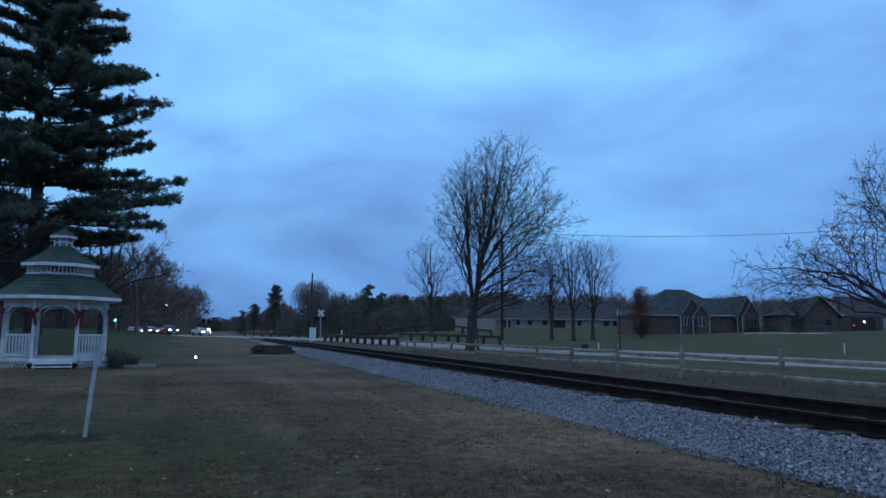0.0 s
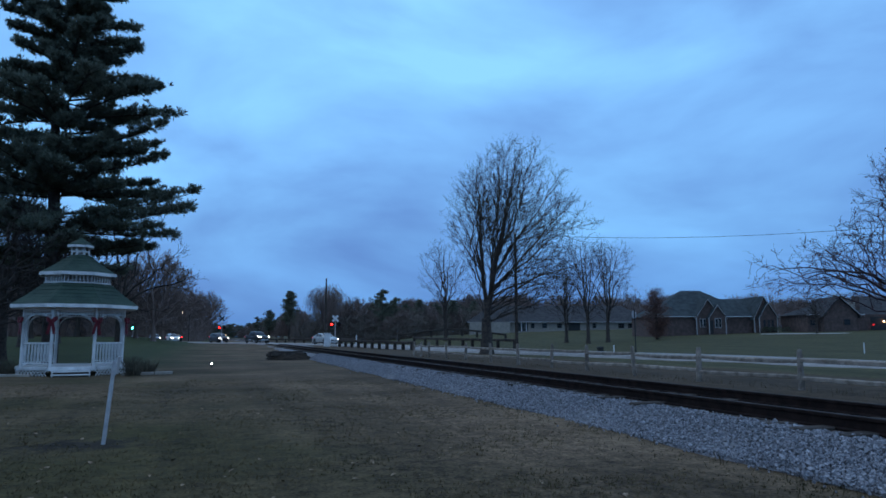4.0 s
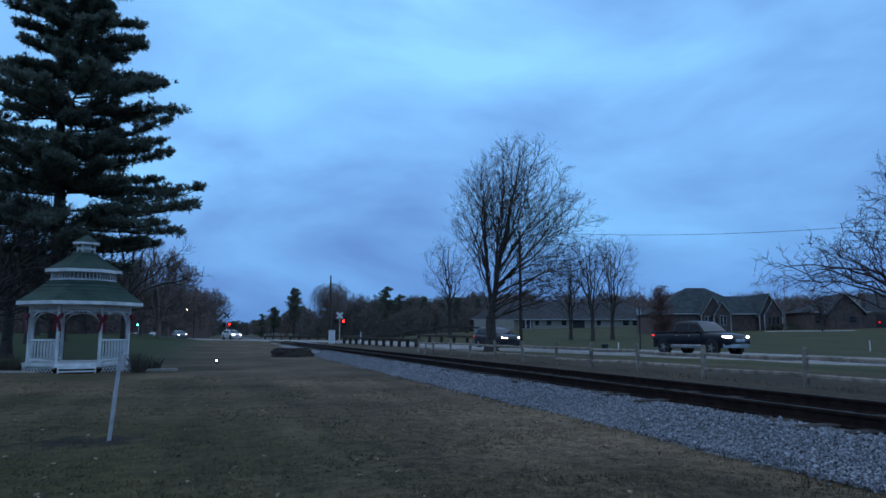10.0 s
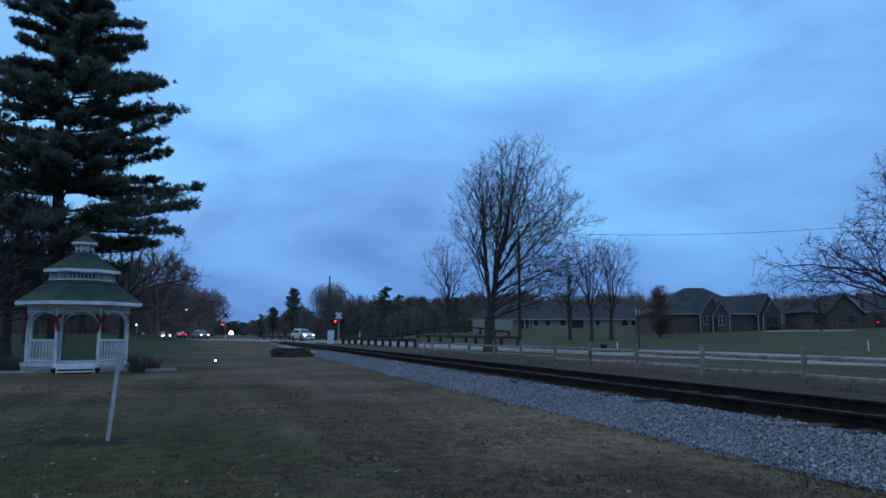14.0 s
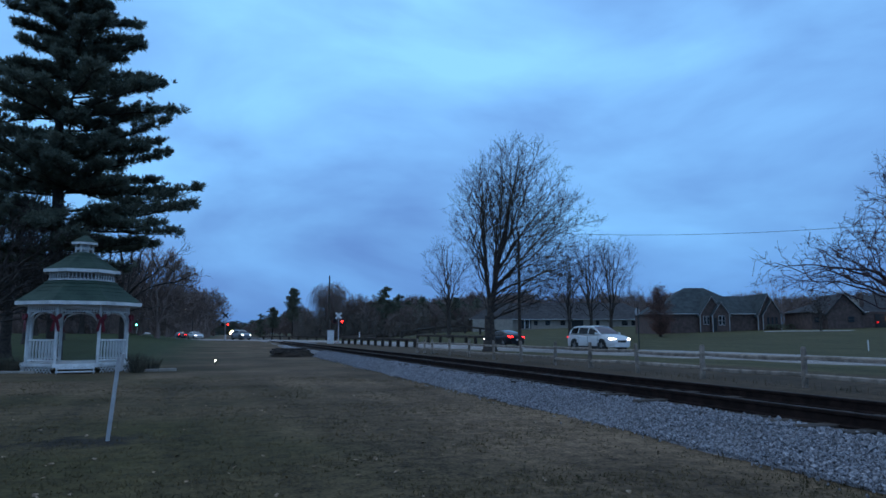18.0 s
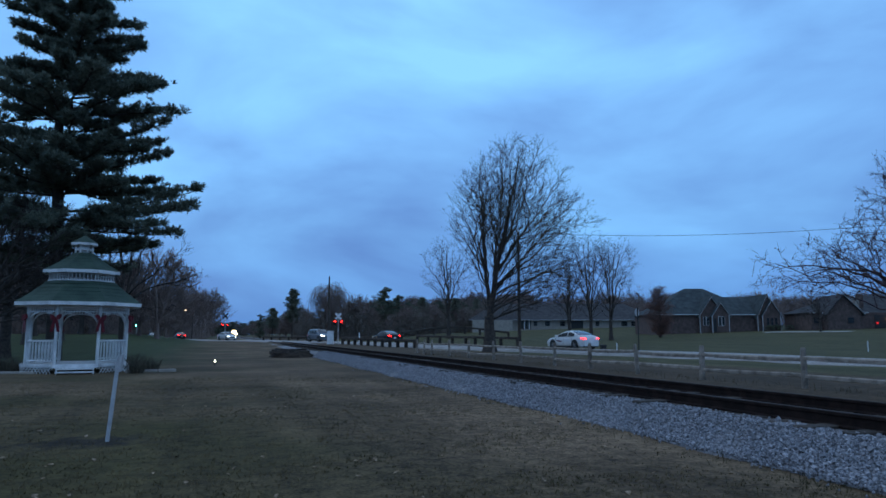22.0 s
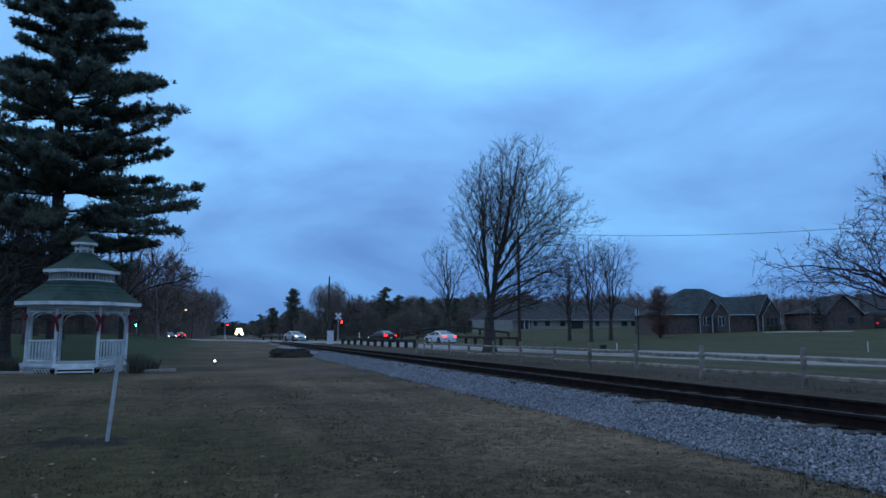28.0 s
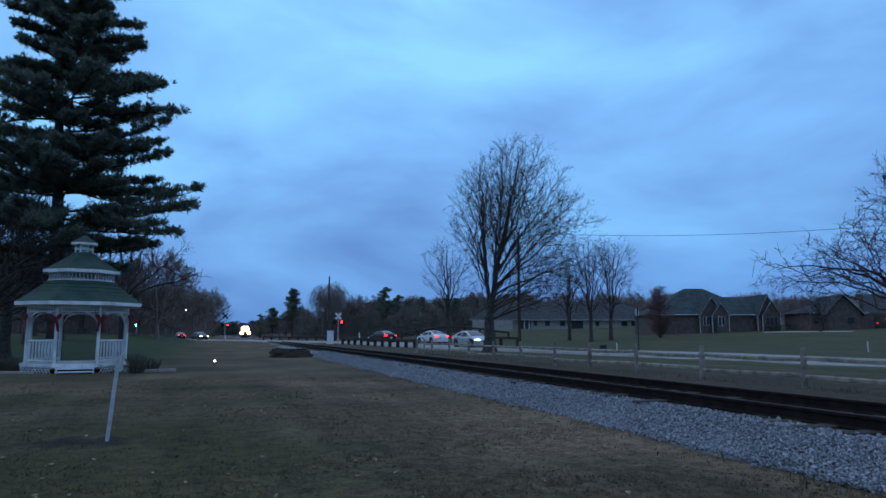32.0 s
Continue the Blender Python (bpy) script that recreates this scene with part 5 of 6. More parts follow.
SIGNAL_A, SHUT_A = crossing_signal(13.40, 82.1, -14, 3.28, 0.49, None, 2.6)
# black blades: unpainted backs, and their silhouette put into the colour
SIGNAL_B, SHUT_B = crossing_signal(0.6, 122.0, 0, 4.25, 0.61, BLACK)


def build_cabinet():
    x, y = 12.37, 81.4
    t = thing("signal_cabinet", "pale metal equipment cabinet by the crossing", "cabinet", pose(x, y, land(x, y), 0, 0, -14))
    part("body", Geo().block(-0.36, 0.36, -0.3, 0.3, 0.0, 1.55, 0.02), WHITE, t)
    part("door", Geo().block(-0.31, 0.31, -0.325, -0.29, 0.12, 1.45, 0.01), WHITE, t)
    part("roof", Geo().block(-0.40, 0.40, -0.35, 0.34, 1.55, 1.62, 0.015), GALV, t)


build_cabinet()


# ---- poles and wire ----
def utility_pole(col, depth, height, arm=True):
    x, y, z = from_col(col, depth)
    t = thing("utility_pole", "dark wooden utility pole", "utility pole", pose(x, y, z), "utility poles")
    part("pole", Geo().rod((0, 0, -0.3), (0, 0, height), 0.16, 0.11, 10), DARK_WOOD, t)
    if arm:
        part("insulator", Geo().turned([(0.05, 0), (0.07, 0.06), (0.03, 0.14)], 8, pose(0, 0, height)), GALV, t)
    return x, y, z + height


pa = utility_pole(-0.168, 100, 9.6)
pb = utility_pole(0.112, 60, 10.4)
pc = utility_pole(0.86, 42, 8.7)
wire = Geo()
va, vb = Vector(pb), Vector(pc)
hang = [va.lerp(vb, i / 24) - Vector((0, 0, 3.2 * i / 24 * (1 - i / 24))) for i in range(25)]
wire.loft([[p + Vector((0, 0.018, 0)), p + Vector((0, -0.012, 0.015)), p + Vector((0, -0.012, -0.015))] for p in hang])
whole("overhead_wire", wire, BLACK, "thin overhead wire sagging between the poles", "cable")


def stop_sign():
    x, y, z = from_col(0.286, 52)
    t = thing("road_sign", "octagonal road sign seen from behind on a dark post", "road sign", pose(x, y, z, 0, 0, 25))
    part("post", Geo().rod((0, 0, -0.2), (0, 0, 3.35), 0.045, None, 8), BLACK, t)
    part("plate", Geo().loft([[(0.33 * math.cos(radians(22.5 + 45 * k)), yy, 2.98 + 0.33 * math.sin(radians(22.5 + 45 * k))) for k in range(8)] for yy in (0.05, 0.058)]), GALV, t, "grey back of the plate")


stop_sign()


# ---- houses ----
def window_unit(parent, x, z, w, h, y=-0.03, frame_mat=None, pane_mat=None, sashes=2):
    win = part("window", Geo().block(x - w / 2 - 0.06, x + w / 2 + 0.06, y - 0.05, y + 0.06, z - 0.06, z + h + 0.06, 0.01), frame_mat or TRIM, parent)
    for i in range(sashes):
        z0, z1 = z + h * i / sashes + 0.02, z + h * (i + 1) / sashes - 0.02
        part("pane", Geo().box(x - w / 2, x + w / 2, y - 0.062, y - 0.054, z0, z1), pane_mat or WINDOW, win)


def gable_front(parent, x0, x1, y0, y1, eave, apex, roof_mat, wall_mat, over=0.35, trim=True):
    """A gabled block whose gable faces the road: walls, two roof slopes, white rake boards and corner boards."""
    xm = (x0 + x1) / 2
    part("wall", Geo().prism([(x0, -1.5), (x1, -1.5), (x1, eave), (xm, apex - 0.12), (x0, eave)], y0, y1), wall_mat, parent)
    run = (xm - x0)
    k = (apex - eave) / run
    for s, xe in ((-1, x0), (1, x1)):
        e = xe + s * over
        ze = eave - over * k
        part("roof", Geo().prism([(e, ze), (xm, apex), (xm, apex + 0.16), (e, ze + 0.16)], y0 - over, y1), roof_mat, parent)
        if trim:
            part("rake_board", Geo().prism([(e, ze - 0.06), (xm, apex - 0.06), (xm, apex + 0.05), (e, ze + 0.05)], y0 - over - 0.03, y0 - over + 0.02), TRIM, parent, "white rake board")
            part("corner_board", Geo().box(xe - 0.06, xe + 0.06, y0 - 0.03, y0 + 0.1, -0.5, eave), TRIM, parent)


def hip_roof(parent, x0, x1, y0, y1, eave, ridge, inset, mat, over=0.4):
    a, b, c, d = (x0 - over, y0 - over, eave), (x1 + over, y0 - over, eave), (x1 + over, y1 + over, eave), (x0 - over, y1 + over, eave)
    ym = (y0 + y1) / 2
    e, f = (x0 + inset, ym, ridge), (x1 - inset, ym, ridge)
    part("roof", Geo().add([a, b, c, d, e, f], [(0, 1, 5, 4), (1, 2, 5), (2, 3, 4, 5), (3, 0, 4), (3, 2, 1, 0)]), mat, parent)
    part("gutter", Geo().box(x0 - over, x1 + over, y0 - over - 0.09, y0 - over + 0.0, eave - 0.08, eave), WHITE, parent)


def build_brick_house():
    x, y, z = from_col(0.397, 115)
    z += 0.35
    h = thing("brick_house", "dark brick house with steep grey roofs and white trim", "house", pose(x, y, z, 0, 0, -18))
    part("wall", Geo().box(-9.6, 8, 0.6, 13, -1.5, 2.7), BRICK, h)
    hip_roof(h, -9.6, 8.2, 0.6, 13, 2.7, 7.5, 7.2, ROOF)
    hip_roof(h, -1, 10.4, 1.0, 12, 2.7, 6.0, 1.6, ROOF)
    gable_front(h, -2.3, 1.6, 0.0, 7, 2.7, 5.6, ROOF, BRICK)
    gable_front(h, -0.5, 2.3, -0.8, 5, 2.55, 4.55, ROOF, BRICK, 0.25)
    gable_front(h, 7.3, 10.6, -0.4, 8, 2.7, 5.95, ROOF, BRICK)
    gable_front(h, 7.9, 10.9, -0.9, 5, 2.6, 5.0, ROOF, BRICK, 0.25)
    for wx, wy in ((-1.55, 0.0), (-1.0, 0.0)):
        window_unit(h, wx, 0.9, 0.32, 1.35, wy - 0.03)
    for wx in (0.7, 1.3):
        window_unit(h, wx, 0.8, 0.36, 1.5, -0.83)
    for wx in (8.7, 9.4, 10.1):
        window_unit(h, wx, 0.9, 0.34, 1.2, -0.93, BRICK)
    d = part("door", Geo().block(-0.35, 0.15, -0.87, -0.8, -0.2, 2.0, 0.01), BLACK, h, "dark front door")
    part("foundation", Geo().box(-9.65, 8.05, 0.52, 0.6, -1.6, 0.12), BRICK, h)
    # clipped dark bushes under the gable windows
    rnd = random.Random(2)
    for bx in (8.8, 9.8, 10.8, 12.2):
        g = Geo()
        for i in range(120):
            a, e = rnd.uniform(0, 6.28), rnd.uniform(0, 1.5)
            tuft(g, Vector((bx + 0.6 * math.cos(a) * math.cos(e), -1.3 + 0.45 * math.sin(a) * math.cos(e), 0.1 + 0.65 * math.sin(e))), (math.cos(a), math.sin(a), 0.6), 0.28, rnd, 4)
        bush = whole("bush", g, HAZY_NEEDLE, "low dark evergreen bush against the house", "bush", pose(x, y, z, 0, 0, -18), "bushes by the house")


def build_long_building():
    x, y, z = from_col(0.174, 172)
    h = thing("long_building", "long single-storey tan building with a low dark roof", "building", pose(x, y, z, 0, 0, -18))
    part("wall", Geo().box(-22.5, 23.5, 0.0, 14, -3, 2.3), TAN, h)
    hip_roof(h, -22.5, 23.5, 0, 14, 2.25, 6.7, 6.0, ROOF_DARK, 0.9)
    for wx, w in ((-9.2, 1.0), (-6.6, 0.9), (-3.6, 1.2), (0.2, 1.2), (9.0, 0.9), (15.8, 1.5), (18.2, 1.4), (20.6, 1.4)):
        window_unit(h, wx, 0.75, w, 1.15, -0.03, TAN)
    # the porch has no depth: its shade is a black panel on the wall
    part("porch_shade", Geo().box(-10.6, -7.8, -0.06, -0.02, 0.0, 2.1), BLACK, h, "flat black panel painted as porch shade")
    for px in (-10.5, -9.4, -8.2):
        part("porch_post", Geo().box(px - 0.09, px + 0.09, -0.2, -0.06, 0, 2.2), WHITE, h)
    part("entrance", Geo().box(2.4, 5.4, -0.07, -0.02, 0.0, 2.0), BLACK, h, "dark double entrance")
    part("gable_wall", Geo().box(-22.55, -12.5, -1.6, 0.0, -3, 2.25), TAN, h)


def build_far_house():
    x, y, z = from_col(0.60, 108)
    h = thing("far_house", "low dark house with a chimney and porch, beyond the lawn", "house", pose(x, y, z, 0, 0, -22))
    part("wall", Geo().box(-6.2, 12, 0, 10, -1.5, 2.6), BRICK, h)
    hip_roof(h, -6.2, 2.0, 0, 10, 2.6, 4.4, 3.4, ROOF_DARK)
    hip_roof(h, 0, 14, 0.5, 10, 2.6, 5.6, 4.0, ROOF_DARK)
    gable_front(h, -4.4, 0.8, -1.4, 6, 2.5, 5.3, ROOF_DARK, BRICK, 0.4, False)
    part("rake_board", Geo().prism([(1.2, 2.25), (-1.8, 5.2), (-1.8, 5.32), (1.2, 2.37)], -1.86, -1.80), TRIM, h, "pale rake board")
    part("chimney", Geo().block(1.9, 2.7, 1.4, 2.2, 2.5, 5.6, 0.03), BRICK, h)
    part("chimney_flashing", Geo().block(0.9, 1.6, 0.6, 1.5, 3.3, 4.6, 0.03), TAN, h, "pale dormer cheek")
    for wx in (-5.4, -0.9):
        window_unit(h, wx, 0.9, 0.9, 0.9, -0.03 if wx < -5 else -1.43, BRICK)
    # flat black panel painted in for the shade under the porch
    part("porch_shade", Geo().box(3.4, 7.2, -0.06, -0.02, 0.0, 2.2), BLACK, h, "flat black panel painted as porch shade")
    part("porch_lamp", Geo().turned([(0.05, 0), (0.12, 0.05), (0.12, 0.16), (0.04, 0.22)], 8, pose(5.3, -0.3, 1.4)), STREET, h, "lit orange porch lamp")
    part("red_lamp", Geo().turned([(0.05, 0), (0.16, 0.08), (0.16, 0.2), (0.05, 0.28)], 8, pose(3.7, -0.3, 0.8)), PORCH_RED, h, "small red decoration lamp")
    part("garage_door", Geo().block(8.4, 11.2, -0.08, -0.02, 0.0, 2.1, 0.02), TAN, h)


build_brick_house()
build_long_building()
build_far_house()


# ---- street furniture and small lights ----
def build_street_lamp():
    x, y, z = from_col(-0.379, 165)
    t = thing("street_lamp", "tall street lamp with a lit orange head", "street lamp", pose(x, y, z))
    part("pole", Geo().rod((1.8, 0, -0.2), (1.8, 0, 7.0), 0.11, 0.08, 8), DARK_WOOD, t)
    part("arm", Geo().rod((1.8, 0, 6.95), (0.0, 0, 7.15), 0.05, None, 6), DARK_WOOD, t)
    part("head", Geo().block(-0.35, 0.35, -0.16, 0.16, 7.1, 7.26, 0.04), GALV, t)
    part("lens", Geo().turned([(0.34, 6.92), (0.40, 7.02), (0.34, 7.12)], 10), STREET, t, "glowing sodium lens")


def build_traffic_light():
    x, y, z = from_col(-0.4495, 150)
    t = thing("traffic_light", "traffic light on a pole showing green", "traffic light", pose(x, y, z, 0, 0, -30))
    part("pole", Geo().rod((0, 0.2, -0.2), (0, 0.2, 4.2), 0.08, None, 8), GALV, t)
    part("housing", Geo().block(-0.2, 0.2, -0.14, 0.14, 2.9, 4.1, 0.03), BLACK, t)
    for i, mt in enumerate((SIGNAL_GREEN, BLACK, BLACK)):
        part("lamp", Geo().turned([(0.16 if i else 0.20, 0), (0.15 if i else 0.19, 0.03), (0.05, 0.07)], 14, pose(0, -0.14, 3.12 + 0.38 * i, 90, 0, 0)), mt, t, "lit green lamp" if i == 0 else "")


def build_yard_lamp():
    x, y = from_col(-0.332, 32.0)[:2]
    t = thing("yard_lamp", "small lit spot lamp on a stake in the lawn", "lamp", pose(x, y, land(x, y), 0, 0, 0))
    part("stake", Geo().rod((0, 0, -0.1), (0, 0, 0.14), 0.02, None, 6), BLACK, t)
    part("shell", Geo().turned([(0.05, 0), (0.10, 0.06), (0.10, 0.15)], 10, pose(0, 0.06, 0.20, 90, 0, 0)), BLACK, t)
    part("lens", Geo().turned([(0.042, 0), (0.035, 0.02)], 10, pose(0, -0.09, 0.20, 90, 0, 0)), YARD, t, "glowing lens")


build_street_lamp()
build_traffic_light()
build_yard_lamp()


def build_tie_heap():
    """A dark mound of dumped earth and old ties beside the bank."""
    rnd = random.Random(9)
    t = thing("scrap_heap", "low dark mound of earth and old ties beside the bank", "heap", pose(4.55, 46.0, -0.06))
    n, g = 22, Geo()
    v = []
    for j in range(n + 1):
        for i in range(n + 1):
            x, y = (i / n - 0.5) * 3.4, (j / n - 0.5) * 6.0
            k = max(0.0, 1 - (x / 1.7) ** 2 - (y / 3.0) ** 2)
            v.append((x, y, -0.05 + 0.46 * min(1, k * 1.8) * (0.75 + 0.5 * noise.noise((x * 1.3, y * 1.1, 3))) + 0.05 * noise.noise((x * 5, y * 5, 1))))
    g.add(v, [(j * (n + 1) + i, j * (n + 1) + i + 1, (j + 1) * (n + 1) + i + 1, (j + 1) * (n + 1) + i) for j in range(n) for i in range(n)])
    part("mound", g, SOIL, t, "dark bare earth", True)
    for i in range(6):
        part("old_tie", Geo().block(-1.2, 1.2, -0.11, 0.11, -0.1, 0.1, 0.02, pose(rnd.uniform(-0.4, 0.4), rnd.uniform(-2, 2), 0.30 + 0.03 * i, rnd.uniform(-6, 6), rnd.uniform(-7, 7), rnd.uniform(-30, 30))), TIE, t)


build_tie_heap()
for col, depth, h, mt, lab in ((0.254, 50, 0.7, WHITE, "short white marker stake on the far lawn"), (0.6205, 48, 0.75, WHITE, "short white marker stake on the far lawn"), (-0.1225, 84, 1.35, WHITE, "white marker post behind the guard rail"), (-0.318, 120, 1.1, WHITE, "white marker post beside the track")):
    x, y, z = from_col(col, depth)
    plain_post("marker_stake", lab, x, y, h, 0.024 if depth < 60 else 0.05, mt)
x, y, z = from_col(0.234, 56)
whole("utility_pedestal", Geo().block(-0.2, 0.2, -0.2, 0.2, -0.1, 0.5, 0.04).block(-0.26, 0.26, -0.22, 0.22, 0.34, 0.48, 0.05), BLACK, "small dark utility pedestal in the grass", "utility box", pose(x, y, z))


def dry_shrub(x, y, seed, h=0.9, w=0.8):
    rnd = random.Random(seed)
    g = Geo()
    for i in range(110):
        a, r = rnd.uniform(0, 6.28), rnd.uniform(0, 0.25)
        d = Vector((math.cos(a) * w * 0.6, math.sin(a) * w * 0.6, 1)).normalized()
        limb(g, (r * math.cos(a), r * math.sin(a), -0.02), d, h * rnd.uniform(0.6, 1.1), 0.012, 0.004, rnd, -0.03, 0.08, 4, 3)
    return whole("dry_shrub", g, SHRUB, "dormant clump of brown stems beside the gazebo", "shrub", pose(x, y, land(x, y)), "shrubs round the gazebo")


for i, (col, depth) in enumerate(((-0.445, 25.5), (-0.425, 26.5), (-0.455, 27.5), (-0.635, 25), (-0.65, 26), (-0.615, 27))):
    x, y, z = from_col(col, depth)
    dry_shrub(x, y, 60 + i, 0.62 if i % 2 else 0.75, 0.8)


# ---- vehicles ----
SHAPES = {
    # length, half width, sill, wheel radius, half wheelbase; top edge of the lower body from tail to nose; cabin: rear base, roof rear, roof front, cowl; roof and belt height
    "sedan": dict(L=4.75, W=0.90, sill=0.20, wheel=0.335, base=1.37, top=((-2.375, 0.84), (-2.30, 0.99), (-1.9, 1.03), (0.0, 0.95), (1.10, 0.96), (1.75, 0.86), (2.20, 0.73), (2.375, 0.60)), cab=(-2.02, -0.78, 0.02, 1.22), roof=1.45, doors=(0.98, -0.06, -1.02)),
    "suv": dict(L=4.80, W=0.93, sill=0.26, wheel=0.37, base=1.42, top=((-2.40, 0.92), (-2.34, 1.06), (-1.9, 1.12), (0.0, 1.06), (1.20, 1.08), (1.85, 1.01), (2.25, 0.88), (2.40, 0.70)), cab=(-2.36, -1.78, 0.28, 1.38), roof=1.70, doors=(1.05, 0.02, -1.0)),
    "pickup": dict(L=5.80, W=0.99, sill=0.40, wheel=0.41, base=1.80, top=((-2.90, 1.10), (-2.87, 1.22), (-2.0, 1.23), (0.0, 1.20), (1.15, 1.21), (2.0, 1.17), (2.65, 1.10), (2.90, 0.90)), cab=(-1.12, -0.94, 0.52, 1.32), roof=1.88, doors=(1.10, 0.10, -0.98)),
}


def vehicle(name, label, category, paint, shape, head=True, tail=TAIL_DIM, long=1.0):
    S = dict(SHAPES[shape])
    S.update(L=S["L"] * long, base=S["base"] * long, top=[(x * long, z) for x, z in S["top"]], cab=[x * long for x in S["cab"]], doors=[x * long for x in S["doors"]])
    W, half, sill, top = S["W"], S["L"] / 2, S["sill"], S["top"]
    c0, c1, c2, c3 = S["cab"]
    car = thing(name, label, category)

    def edge(x):
        """Height of the shoulder line."""
        for (xa, za), (xb, zb) in zip(top, top[1:]):
            if x <= xb:
                t = max(0.0, (x - xa) / (xb - xa))
                return za + (zb - za) * (t * t * (3 - 2 * t) * 0.4 + t * 0.6)
        return top[-1][1]

    def plan(x):
        """Half width of the body."""
        f = abs(x) / half
        return W * (1 - 0.05 * smooth(0.45, 0.9, f) - (0.24 if x > 0 else 0.16) * smooth(0.86, 1.02, f) ** 1.5)

    def roof_z(x):
        b = edge(x) - 0.02
        if x < c1:
            t = (x - c0) / (c1 - c0)
        elif x > c2:
            t = (c3 - x) / (c3 - c2)
        else:
            u = (x - c1) / (c2 - c1)
            return S["roof"] - 0.035 * (2 * u - 0.9) ** 2
        t = min(1.0, max(0.0, t))
        return b + (S["roof"] - 0.035 - b) * (1.22 * t - 0.22 * t * t * t)

    def cabin(x, v, off=0.0):
        """A place on the cabin's side; v from the belt (0) to the roof edge (1)."""
        wb = plan(x) - 0.06
        tall = min(1.0, (roof_z(x) - edge(x)) / (S["roof"] - edge(x)) + 0.02)
        wr = wb - 0.21 * max(0.0, tall)
        z0, z1 = edge(x) - 0.03, roof_z(x) - 0.04
        return x, wb + (wr - wb) * v ** 1.25 + off, z0 + (z1 - z0) * v

    # lower body
    rings, n = [], 26
    for i in range(n + 1):
        x = half * math.sin(math.pi * (i / n - 0.5))
        w, z1 = plan(x), edge(x)
        f = abs(x) / half
        z0 = sill + 0.16 * smooth(0.86, 1.0, f)
        h = z1 - z0
        row = [(w - 0.08, z0), (w - 0.015, z0 + 0.10 * h), (w, z0 + 0.40 * h), (w - 0.004, z0 + 0.62 * h), (w - 0.03, z0 + 0.80 * h), (w - 0.05, z1 - 0.05), (w - 0.11, z1 - 0.008), (w * 0.5, z1 + 0.022)]
        rings.append([(x, -y, z) for y, z in row] + [(x, 0, z1 + 0.03)] + [(x, y, z) for y, z in row[::-1]] + [(x, 0, z0)])
    part("body", Geo().loft(rings), paint, car, "", True)
    # cabin shell
    rings = []
    for i in range(19):
        x = c0 + (c3 - c0) * i / 18
        row = [cabin(x, v)[1:] for v in (0, 0.35, 0.7, 0.93)]
        y, z = cabin(x, 1.0)[1:]
        row += [(y - 0.035, z + 0.022), (y * 0.6, z + 0.045)]
        rings.append([(x, -a, b) for a, b in row] + [(x, 0, z + 0.052)] + [(x, a, b) for a, b in row[::-1]])
    part("roof", Geo().loft(rings), paint, car, "", True)

    def pane(xa, xb, va, vb, s):
        g, k = [], 7
        for i in range(k + 1):
            x = xa + (xb - xa) * i / k
            for v in (va, (va + vb) / 2, vb):
                a, y, z = cabin(x, v, 0.007)
                g.append((a, s * y, z))
        part("side_window", Geo().add(g, [(3 * i + j, 3 * i + j + 1, 3 * i + j + 4, 3 * i + j + 3) for i in range(k) for j in range(2)]), SIDE_GLASS, car, "dark glass side window", True)

    def screen(name, xa, xb):
        g, k = [], 6
        for i in range(k + 1):
            x = xa + (xb - xa) * i / k
            y, z = cabin(x, 1.0)[1:]
            for u in (-0.93, -0.6, 0, 0.6, 0.93):
                g.append((x + (0.012 if xb > 0 else -0.012), y * u, z + 0.058 - 0.03 * u * u))
        part(name, Geo().add(g, [(5 * i + j, 5 * i + j + 1, 5 * i + j + 6, 5 * i + j + 5) for i in range(k) for j in range(4)]), WINDSCREEN, car, "dark raked glass", True)

    screen("windscreen", c2 + 0.06, c3 - 0.10)
    if shape != "pickup":
        screen("rear_window", c0 + (0.16 if shape == "suv" else 0.24), c1 - 0.05)
    for s in (-1, 1):
        mid = (c1 + c2) / 2 - 0.06
        if shape == "suv":
            spans = ((c3 - 0.42, 0.02), (-0.08, -1.02), (-1.12, c1 - 0.12))
        elif shape == "pickup":
            spans = ((c3 - 0.36, 0.14), (0.04, c1 + 0.06))
        else:
            spans = ((c3 - 0.46, mid + 0.05), (mid - 0.05, c1 - 0.48))
        for xa, xb in spans:
            pane(xa, xb, 0.13, 0.84, s)
        part("mirror", Geo().block(c3 - 0.46, c3 - 0.30, s * (W + 0.07) - 0.09, s * (W + 0.07) + 0.09, edge(c3 - 0.4) + 0.01, edge(c3 - 0.4) + 0.15, 0.04), paint, car)
        xn = half - 0.10
        zn = edge(half - 0.22)
        part("headlight", Geo().loft([[(xn - 0.24, s * (W - 0.14), zn - 0.03), (xn - 0.24, s * (W - 0.04), zn - 0.06), (xn - 0.24, s * (W - 0.05), zn - 0.09), (xn - 0.24, s * (W - 0.14), zn - 0.11)],
                                      [(xn + 0.055, s * (W - 0.42), zn - 0.07), (xn - 0.03, s * (W - 0.17), zn - 0.05), (xn - 0.025, s * (W - 0.17), zn - 0.14), (xn + 0.06, s * (W - 0.42), zn - 0.15)]]), HEADLIGHT if head else CHROME, car, "lit headlight" if head else "")
        zt = edge(-half + 0.1)
